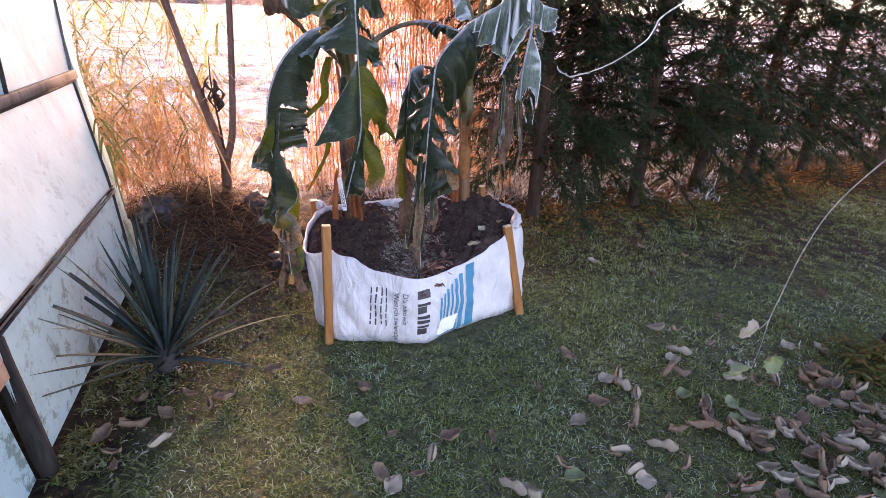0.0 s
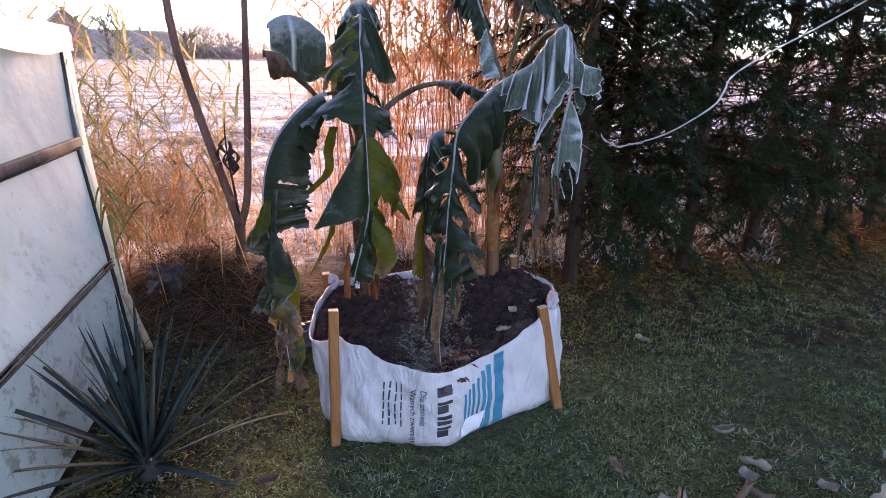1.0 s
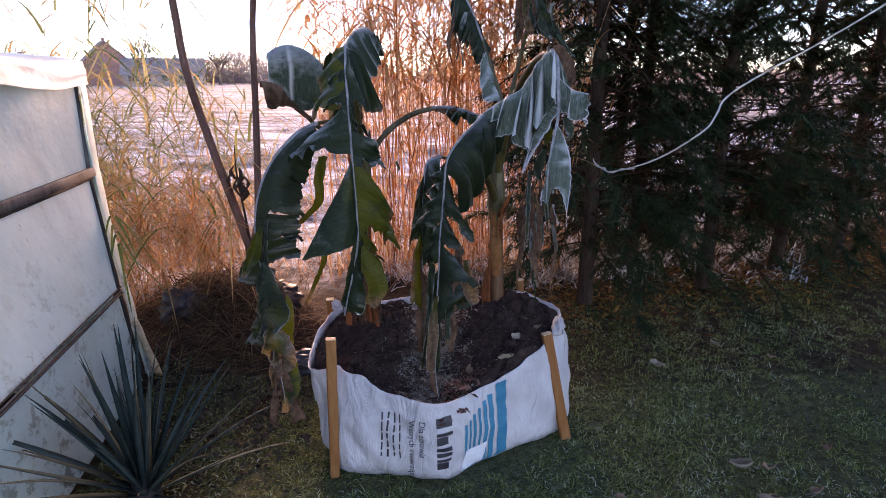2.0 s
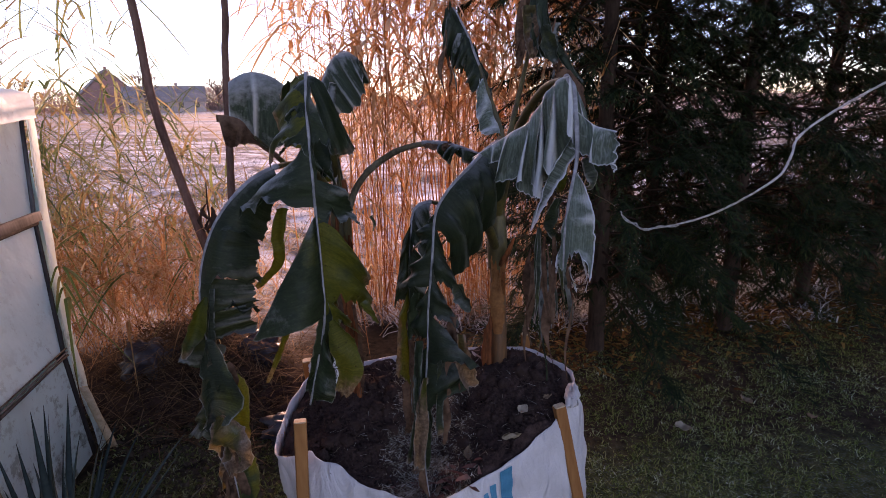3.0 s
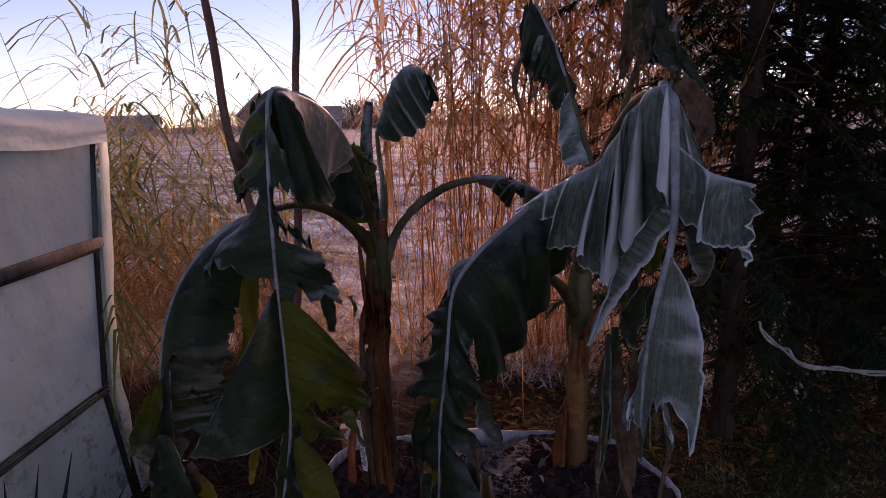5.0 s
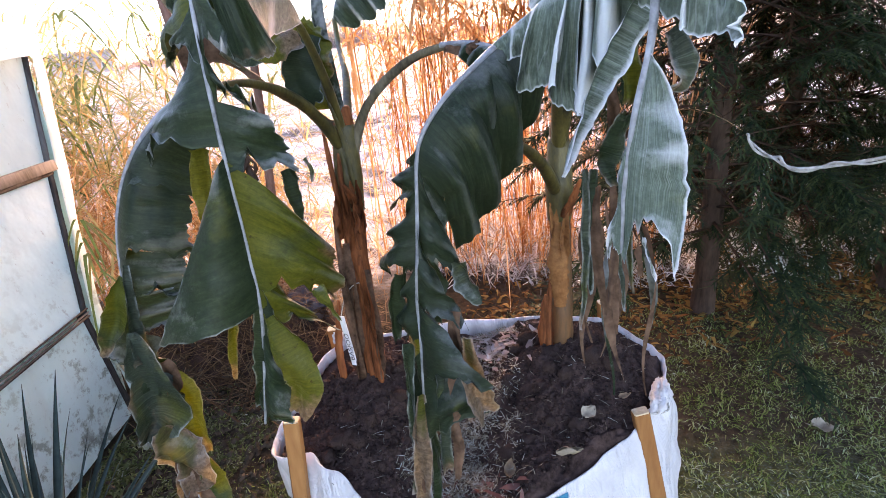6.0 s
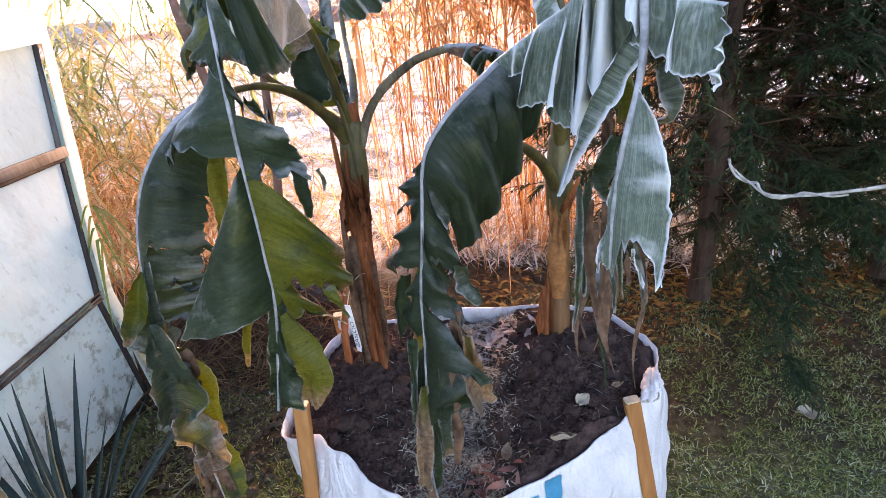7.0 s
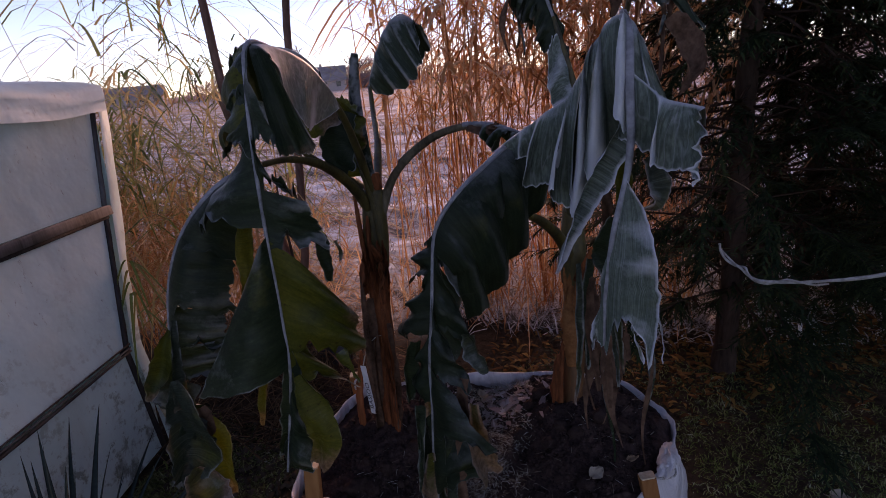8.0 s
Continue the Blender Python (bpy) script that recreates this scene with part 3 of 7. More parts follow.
def build_greenhouse():
    house = thing("greenhouse", "old greenhouse of milky film stretched on weathered grey timber", "greenhouse", at=(0, 0, 0))
    spans = [(-1.43, -0.02), (-2.9, -1.51)]
    for n, (a, b) in enumerate(spans):
        for m, (z0, z1) in enumerate(((0.02, 0.53), (0.56, 1.07), (1.12, 1.60))):
            part("film_panel", film_panel(a, b, z0, z1, 7 * n + m), M_FILM, house)
    # far edge post in three leaning lengths, with a pale strip of film folded round it
    for z0, z1 in ((0.0, 0.54), (0.54, 1.10), (1.10, 1.60)):
        part("edge_post", beam(gh_point(0.0, z0, -0.012), gh_point(0.0, z1, -0.012), 0.024, 0.035, up=(0.9, 0.4, 0), rough=0.002), M_GREYWOOD if z1 > 1.2 else M_DARKWOOD, house)
    fold = []
    for z in np.linspace(0.0, 1.60, 27):
        w = 0.055 + 0.022 * noise.noise((z * 5, 0.3, 0.1))
        p = gh_point(0.026, z, 0.012)
        fold += [p, p + GH_DIR * w + Vector((0.004, 0, 0)), p + GH_DIR * (w + 0.01) + Vector((-0.03, -0.02, 0))]
    part("film_fold", (fold, grid_faces(26, 2)), M_FILM, house, "ragged strip of film folded round the corner")
    part("horizontal_rail", beam(gh_point(-2.9, 1.10, 0.012), gh_point(0.01, 1.10, 0.012), 0.03, 0.042, rough=0.003, seed=2), M_GREYWOOD, house)
    # dark strip modelled in place of the shadow under the upper rail
    part("rail_shade_strip", beam(gh_point(-2.9, 1.07, 0.004), gh_point(0.01, 1.07, 0.004), 0.014, 0.014, rough=0.002, seed=12), M_DARKWOOD, house)
    part("horizontal_rail", beam(gh_point(-1.45, 0.540, 0.010), gh_point(0.01, 0.540, 0.010), 0.010, 0.010, rough=0.002, seed=3), M_DARKWOOD, house)
    part("batten", beam(gh_point(-1.45, 0.553, 0.012), gh_point(0.01, 0.553, 0.012), 0.006, 0.009, rough=0.001, seed=4), M_GREYWOOD, house)
    part("batten", beam(gh_point(-1.45, 0.566, 0.010), gh_point(0.01, 0.566, 0.010), 0.008, 0.008, rough=0.001, seed=14), M_DARKWOOD, house)
    part("mullion", beam(gh_point(-0.80, 1.12, 0.004), gh_point(-0.80, 1.60, 0.004), 0.012, 0.02, up=(0.9, 0.4, 0)), M_DARKWOOD, house)
    part("door_post", beam(gh_point(-1.47, 0.0, 0.02), gh_point(-1.47, 0.78, 0.02), 0.045, 0.05, up=(0.9, 0.4, 0), rough=0.003, seed=5), M_DARKWOOD, house)
    part("door_post", beam(gh_point(-1.47, 0.78, 0.02), gh_point(-1.47, 1.60, 0.02), 0.045, 0.05, up=(0.9, 0.4, 0), rough=0.003, seed=6), M_DARKWOOD, house)
    part("door_rail", beam(gh_point(-2.9, 0.50, 0.04), gh_point(-1.50, 0.50, 0.04), 0.03, 0.09, rough=0.003, seed=7), M_GREYWOOD, house)
    part("door_brace", beam(gh_point(-2.6, 0.48, 0.03), gh_point(-1.66, 0.0, 0.03), 0.03, 0.06, rough=0.003, seed=8), M_DARKWOOD, house)
    part("foot_plank", beam(gh_point(0.05, 0.0, 0.06), gh_point(0.03, 0.36, 0.02), 0.014, 0.034, up=(0.9, 0.4, 0), rough=0.003, seed=9), M_WOOD_END, house, "pale weathered plank leaning at the corner")
    # roof film, rolled over the eave
    roof = []
    nu, nv = 40, 18
    for i in range(nu + 1):
        u = -2.9 + 2.93 * i / nu
        for j in range(nv + 1):
            v = j / nv
            if v < 0.3:
                q = v / 0.3
                out, z = 0.05 - 0.01 * q, 1.53 + 0.12 * q + 0.02 * math.sin(5 * u)
            else:
                q = (v - 0.3) / 0.7
                out, z = 0.04 - 1.5 * q, 1.65 + 0.12 * q ** 0.8
            wob = 0.012 * noise.noise((u * 4, v * 9, 2.2))
            roof.append(gh_point(u, min(z, 1.60), out) + Vector((wob, 0, max(z - 1.60, 0) + wob)))
    part("roof_film", (roof, grid_faces(nu, nv)), M_FILM, house, "loose translucent roof film hanging over the eave")
    # far end wall and hidden side
    a, b = gh_point(0.02, 0, -0.03), gh_point(0.02, 0, -1.6)
    c, d = gh_point(0.02, 1.6, -1.25), gh_point(0.02, 1.6, -0.02)
    back = Vector((0, 0, 0)) + GH_DIR * 0.01
    part("end_panel", ([a, b, c + Vector((0, 0, 0.3)), d, a + back, b + back, c + Vector((0, 0, 0.3)) + back, d + back], [(0, 1, 2, 3), (7, 6, 5, 4)]), M_FILM, house, smooth=False)
    slab = [gh_point(-2.9, 0, -0.03), gh_point(-2.9, 0, -1.55), gh_point(-2.9, 1.6, -1.30) + Vector((0, 0, 0.16)), gh_point(-2.9, 1.6, -0.02)]
    part("end_panel", (slab + [p - GH_DIR * 0.008 for p in slab], [(0, 1, 2, 3), (7, 6, 5, 4), (0, 4, 5, 1), (1, 5, 6, 2), (2, 6, 7, 3), (3, 7, 4, 0)]), M_FILM, house, smooth=False)
    rear = [gh_point(0.02, 0, -1.55), gh_point(-2.9, 0, -1.55), gh_point(-2.9, 1.6, -1.28) + Vector((0, 0, 0.16)), gh_point(0.02, 1.6, -1.28) + Vector((0, 0, 0.16))]
    away = Vector((-0.907, -0.42, 0)) * 0.008
    part("rear_panel", (rear + [p + away for p in rear], [(0, 1, 2, 3), (7, 6, 5, 4), (0, 4, 5, 1), (1, 5, 6, 2), (2, 6, 7, 3), (3, 7, 4, 0)]), M_FILM, house, smooth=False)
    return house


build_greenhouse()


# ---- planter: an open sack held up by four stakes, filled with earth ----
RIM = [(-0.415, 2.225, 0.440), (-0.32, 2.205, 0.420), (-0.21, 2.175, 0.393), (-0.11, 2.165, 0.374), (0.02, 2.175, 0.360), (0.14, 2.27, 0.365),
       (0.28, 2.44, 0.40), (0.37, 2.555, 0.435), (0.44, 2.66, 0.475), (0.46, 2.78, 0.475), (0.43, 2.91, 0.485), (0.36, 3.00, 0.480),
       (0.24, 3.085, 0.475), (0.02, 3.075, 0.460), (-0.20, 2.99, 0.455), (-0.45, 2.84, 0.460), (-0.60, 2.71, 0.470), (-0.615, 2.54, 0.465),
       (-0.585, 2.35, 0.445), (-0.535, 2.22, 0.432), (-0.47, 2.215, 0.43)]
BAG_MID = np.array([-0.06, 2.58])


def rim_at(s):
    """The sack's rim, s from 0 to 1 round it, starting at the front stake."""
    pts = RIM + [RIM[0]]
    return curve_at(pts, s % 1.0)


def bag_wall(s, h, out=0.0):
    """A place on the sack: s round it, h from 0 on the ground to 1 at the rim."""
    r = rim_at(s)
    away = r[:2] - BAG_MID
    away = away / np.linalg.norm(away)
    a, b = rim_at(s - 0.004), rim_at(s + 0.004)
    tangent = b[:2] - a[:2]
    tangent = tangent / np.linalg.norm(tangent)
    normal = np.array([tangent[1], -tangent[0]])
    normal = normal if normal @ away > 0 else -normal
    belly = 0.014 * math.sin(math.pi * min(1.0, h * 1.05)) ** 0.8 + (0.008 + 0.075 * math.exp(-(((s % 1.0) - 0.38) / 0.075) ** 2) + 0.085 * math.exp(-((((s + 0.5) % 1.0) - 0.535) / 0.060) ** 2) - 0.085 * math.exp(-(((s % 1.0) - 0.885) / 0.055) ** 2)) * (1 - h) ** 0.8
    crease = 0.019 * noise.noise((s * 26 + 3.0 * h, h * 2.6, 1.0)) + 0.006 * noise.noise((s * 70 + 9 * h, h * 5.0, 4.0))
    tuck = -0.02 * max(0.0, 0.10 - h) / 0.10
    xy = r[:2] + normal * (belly + crease + tuck + out)
    return Vector((xy[0], xy[1], r[2] * h + (0.004 * noise.noise((s * 60, 0, 3)) + 0.007 * noise.noise((s * 24, 0, 9))) * h))


def build_bag():
    sack = thing("sack_planter", "white woven sack used as planter, staked on the lawn", "planter")
    nu, nv = 240, 26
    outer = [bag_wall(i / nu, j / nv) for i in range(nu) for j in range(nv + 1)]
    inner = []
    for i in range(nu):
        for j in range(7):
            p = bag_wall(i / nu, 1.0)
            to = (Vector((*BAG_MID, 0)) - Vector((p.x, p.y, 0))).normalized()
            q = j / 6
            inner.append(p + to * (0.004 + 0.010 * q + 0.006 * math.sin(math.pi * min(1, q * 3))) - Vector((0, 0, 0.16 * q - 0.004 * math.sin(math.pi * min(1, 3 * q)))))
    faces = []
    for base, n, verts in ((0, nv, outer), (len(outer), 6, inner)):
        for i in range(nu):
            k = (i + 1) % nu
            for j in range(n):
                faces.append((base + i * (n + 1) + j, base + k * (n + 1) + j, base + k * (n + 1) + j + 1, base + i * (n + 1) + j + 1))
    top, low = nv, len(outer)
    for i in range(nu):
        k = (i + 1) % nu
        faces.append((i * (nv + 1) + top, k * (nv + 1) + top, low + k * 7, low + i * 7))
    part("sack", (outer + inner, faces), M_BAG, sack)
    return sack


def front_s(a):
    """The rim's s for a metres along the front from the front stake."""
    s, run, last = 0.0, 0.0, rim_at(0.0)
    while run < a:
        s += 0.0012
        now = rim_at(s)
        run += float(np.linalg.norm(now[:2] - last[:2]))
        last = now
    return s


FRONT = [front_s(a) for a in np.arange(0.0, 1.15, 0.01)]


def on_front(a, z, out=0.0025):
    s = float(np.interp(a, np.arange(0.0, 1.15, 0.01), FRONT))
    return bag_wall(s, z / rim_at(s)[2], out)


def print_patch(a0, a1, z0, z1, out=0.0025, skew=0.0):
    na, nz = max(2, int(abs(a1 - a0) / 0.006)), max(2, int(abs(z1 - z0) / 0.010))
    verts = [on_front(a0 + (a1 - a0) * i / na + skew * j / nz, z0 + (z1 - z0) * j / nz, out) for i in range(na + 1) for j in range(nz + 1)]
    return verts, grid_faces(na, nz)


def print_words(text, size, a, z_top, out=0.0030):
    """Lettering that runs down the sack, its feet towards the front stake."""
    cu = bpy.data.curves.new("words", "FONT")
    cu.body, cu.size = text, size
    ob = bpy.data.objects.new("words", cu)
    me = bpy.data.meshes.new_from_object(ob)
    verts = [on_front(a + v.co.y, z_top - v.co.x, out) for v in me.vertices]
    faces = [tuple(p.vertices) for p in me.polygons]
    bpy.data.objects.remove(ob)
    return verts, faces


SACK = build_bag()
# blue stripes of the emblem
part("blue_band", print_patch(0.712, 0.760, 0.015, 0.372), M_BLUE, SACK, "broad blue printed band")
for n, (a, w) in enumerate(((0.552, 0.009), (0.571, 0.010), (0.591, 0.012), (0.614, 0.014), (0.640, 0.017), (0.670, 0.022))):
    part("blue_stripe", print_patch(a, a + w, 0.012, 0.245 + 0.018 * n), M_BLUE, SACK)
part("paper_patch", print_patch(0.535, 0.640, 0.035, 0.125, 0.0042, 0.02), M_PAPER, SACK, "crumpled white paper label")
# the big name becomes a row of plain dark blocks
for n, (z, h, w) in enumerate(((0.285, 0.040, 0.060), (0.235, 0.014, 0.060), (0.208, 0.034, 0.040), (0.168, 0.018, 0.054), (0.142, 0.018, 0.054), (0.116, 0.012, 0.050), (0.090, 0.034, 0.040))):
    part("name_block", print_patch(0.440, 0.440 + w, z - h * 0.5, z + h * 0.5), M_BLACK, SACK)
part("lettering", print_words("Dla zdrowia", 0.034, 0.375, 0.292), M_BLACK, SACK, "small black words printed down the sack", False)
part("lettering", print_words("Waszych zwierząt", 0.034, 0.335, 0.292), M_BLACK, SACK, "small black words printed down the sack", False)
for a, z0, z1 in ((0.295, 0.11, 0.31), (0.272, 0.12, 0.31), (0.249, 0.11, 0.31), (0.226, 0.12, 0.31)):
    zz = z1
    rng = random.Random(int(a * 1000))
    while zz > z0:
        d = rng.uniform(0.018, 0.045)
        part("text_bar", print_patch(a, a + 0.006, max(z0, zz - d), zz), M_BLACK, SACK)
        zz -= d + 0.008

# stakes
def stake(foot, head, size, seed, label):
    ob = thing("wooden_stake", label, "stake", "stakes round the planter")
    ob.location = foot
    v, f = beam((0, 0, -0.03), Vector(head) - Vector(foot), size, size * 0.85, up=(0.45, -0.9, 0), chamfer=0.004, rough=0.0012, seed=seed)
    part("shaft", (v, f), M_WOOD, ob, smooth=False)
    ax = (Vector(head) - Vector(foot)).normalized()
    t = Vector(head) - Vector(foot)
    part("sawn_end", beam(t, t + ax * 0.004, size * 0.93, size * 0.78, up=(0.45, -0.9, 0)), M_WOOD_END, ob, "pale sawn end", False)
    return ob


stake((-0.398, 2.105, 0), (-0.416, 2.204, 0.574), 0.040, 1, "square sawn stake pushed into the lawn against the sack")
stake((0.520, 2.560, 0), (0.404, 2.603, 0.490), 0.042, 2, "orange-brown stake leaning against the sack's tied corner")
stake((-0.66, 2.76, 0), (-0.685, 2.745, 0.485), 0.040, 3, "short pale stake behind the sack's far corner")
stake((0.27, 3.12, 0), (0.235, 3.095, 0.535), 0.036, 4, "short pale stake at the sack's back corner")


# earth fill
def fill_z(x, y):
    bumps = 0.018 * noise.noise((x * 9, y * 9, 0.5)) + 0.020 * noise.noise((x * 19, y * 19, 1.5)) - 0.026 * abs(noise.noise((x * 36, y * 36, 2.5))) + 0.007 * noise.noise((x * 90, y * 90, 3.5)) + 0.006
    mound_a = 0.085 * math.exp(-(((x + 0.38) / 0.20) ** 2 + ((y - 2.54) / 0.22) ** 2))
    mound_b = 0.115 * math.exp(-(((x - 0.22) / 0.22) ** 2 + ((y - 2.80) / 0.22) ** 2))
    back = min(max((y - 2.2) / 0.7, 0.0), 1.0)
    hollow = (0.105 - 0.06 * back) * math.exp(-((x - 0.03 + 0.22 * back) / (0.16 - 0.05 * back)) ** 2)
    return 0.385 + 0.055 * back + mound_a + mound_b - hollow + bumps


def build_fill():
    rings, nu = 110, 330
    verts = []
    for r in range(rings + 1):
        q = r / rings
        for i in range(nu):
            p = bag_wall(i / nu, 0.9)
            x, y = BAG_MID[0] + (p.x - BAG_MID[0]) * 0.975 * q, BAG_MID[1] + (p.y - BAG_MID[1]) * 0.975 * q
            rimz = rim_at(i / nu)[2] - 0.018
            verts.append((x, y, min(fill_z(x, y), rimz + 0.5 * (1 - q))))
    faces = [(r * nu + i, r * nu + (i + 1) % nu, (r + 1) * nu + (i + 1) % nu, (r + 1) * nu + i) for r in range(rings) for i in range(nu)]
    return verts, faces


SOIL = solid("soil_fill", build_fill(), M_SOIL, "heaped dark crumbly earth filling the sack", "soil")


def clods(n, seed, where, lo, hi):
    rng = np.random.RandomState(seed)
    ico = [(0, 0, 1), (0.9, 0, 0.3), (0.28, 0.85, 0.3), (-0.72, 0.52, 0.3), (-0.72, -0.52, 0.3), (0.28, -0.85, 0.3), (0, 0, -0.8)]
    tri = [(0, 1, 2), (0, 2, 3), (0, 3, 4), (0, 4, 5), (0, 5, 1), (6, 2, 1), (6, 3, 2), (6, 4, 3), (6, 5, 4), (6, 1, 5)]
    verts, faces = [], []
    while len(faces) < n * 10:
        x, y = where(rng)
        r = lo + (hi - lo) * rng.uniform() ** 2
        k = len(verts)
        a = rng.uniform(0, 6.28)
        for v in ico:
            v = np.array(v) * rng.uniform(0.45, 1.35, 3)
            verts.append((x + r * (v[0] * math.cos(a) - v[1] * math.sin(a)), y + r * (v[0] * math.sin(a) + v[1] * math.cos(a)), fill_z(x, y) + r * (v[2] * 0.8 + 0.3)))
        faces += [tuple(k + i for i in t) for t in tri]
    return verts, faces


def in_bag(rng):
    while True:
        s, q = rng.uniform(), math.sqrt(rng.uniform()) * 0.9
        p = rim_at(s)
        x, y = BAG_MID + (p[:2] - BAG_MID) * q
        if abs(x - 0.03 + 0.3 * (y - 2.2)) > 0.12 or rng.uniform() < 0.10:
            return x, y


tagged(solid("soil_clods", clods(15000, 3, in_bag, 0.0012, 0.0075), M_CLOD, "loose dark clods lying on the heaped earth", "soil", smooth=False), kind="stuff")


def lump_mesh(seed):
    """One crumbly lump of earth."""
    nu, nv = 14, 9
    verts = []
    for i in range(nu):
        for j in range(nv + 1):
            a, b = 2 * math.pi * i / nu, math.pi * (j / nv - 0.5)
            d = (math.cos(a) * math.cos(b), math.sin(a) * math.cos(b), math.sin(b))
            k = 1 + 0.55 * noise.noise((d[0] * 1.7, d[1] * 1.7, d[2] * 1.7 + seed)) + 0.35 * noise.noise((d[0] * 4, d[1] * 4, d[2] * 4 + seed))
            verts.append((d[0] * k, d[1] * k, 0.75 * d[2] * k))
    return mesh_of("clod", verts, [(i * (nv + 1) + j, ((i + 1) % nu) * (nv + 1) + j, ((i + 1) % nu) * (nv + 1) + j + 1, i * (nv + 1) + j + 1) for i in range(nu) for j in range(nv)], M_CLOD)


def soil_lumps():
    rng = np.random.RandomState(19)
    kinds = [lump_mesh(7.0 * k) for k in range(6)]
    for k in range(130):
        x, y = in_bag(rng)
        r = 0.007 + 0.022 * rng.uniform() ** 1.8
        ob = part("clod", kinds[k % 6], None, SOIL)
        ob.matrix_local = Matrix.Translation((x, y, fill_z(x, y) + 0.1 * r)) @ Euler(tuple(rng.uniform(0, 6.28, 3))).to_matrix().to_4x4() @ Matrix.Scale(r, 4)


soil_lumps()


def clippings():
    """Frosted straw and grass clippings in the hollow between the two heaps."""
    rng = np.random.RandomState(5)
    base, ways, lens = [], [], []
    while len(base) < 6800:
        s, q = rng.uniform(), math.sqrt(rng.uniform()) * 0.95
        p = rim_at(s)
        x, y = BAG_MID + (p[:2] - BAG_MID) * q
        z = fill_z(x, y)
        tuft = noise.noise((x * 14, y * 14, 3.0))
        if abs(x - 0.03 + 0.22 * min(max((y - 2.2) / 0.7, 0.0), 1.0)) < 0.12 + 0.03 * rng.normal() + 0.06 * tuft and tuft > rng.uniform(-0.6, 0.15):
            a = rng.uniform(0, 6.28)
            e = rng.normal() * 0.16 + 0.05
            base.append((x, y, z + rng.uniform(0, 0.022) * (0.6 + tuft)))
            ways.append((math.cos(a) * math.cos(e), math.sin(a) * math.cos(e), math.sin(e)))
            lens.append(rng.uniform(0.008, 0.034))
    return blades(base, ways, lens, rng.uniform(0.0010, 0.0028, len(base)), rng.uniform(-0.2, 0.5, len(base)))


def scraps(n, seed, cx, cy, sx, sy, lo, hi):
    """Torn scraps of frozen leaf lying on the earth."""
    rng = np.random.RandomState(seed)
    x, y = rng.normal(cx, sx, n), rng.normal(cy, sy, n)
    a, e = rng.uniform(0, 6.28, n), rng.normal(0.1, 0.3, n)
    base = np.stack([x, y, [fill_z(p, q) + 0.006 for p, q in zip(x, y)]], 1)
    ways = np.stack([np.cos(a) * np.cos(e), np.sin(a) * np.cos(e), np.sin(e)], 1)
    return blades(base, ways, rng.uniform(lo, hi, n), rng.uniform(lo * 0.5, hi * 0.6, n), rng.uniform(-0.4, 0.5, n), 3)


tagged(solid("leaf_scraps", scraps(170, 61, -0.10, 2.86, 0.08, 0.06, 0.015, 0.05), M_SCRAP, "pinkish frozen leaf scraps on the earth", "leaf scraps", smooth=False), kind="stuff")
tagged(solid("leaf_scraps", scraps(70, 62, 0.05, 2.30, 0.07, 0.07, 0.02, 0.06), M_RUSSET, "russet leaf scraps among the clippings", "leaf scraps", smooth=False), kind="stuff")
def root_bits():
    """Pale rootlets and straw bits strewn over the earth."""
    rng = np.random.RandomState(66)
    spots = [in_bag(rng) for _ in range(260)]
    a, e = rng.uniform(0, 6.28, 260), rng.normal(0.1, 0.25, 260)
    ways = np.stack([np.cos(a) * np.cos(e), np.sin(a) * np.cos(e), np.sin(e)], 1)
    return blades([(x, y, fill_z(x, y) + 0.006) for x, y in spots], ways, rng.uniform(0.012, 0.045, 260), rng.uniform(0.0012, 0.0026, 260), 0.1, 3)


tagged(solid("root_bits", root_bits(), M_STRAW, "pale rootlets and straw bits on the earth", "straw", smooth=False), kind="stuff")
tagged(solid("frosted_clippings", clippings(), M_STRAW, "frosted straw and clippings mulching the earth", "mulch", smooth=False), kind="stuff")


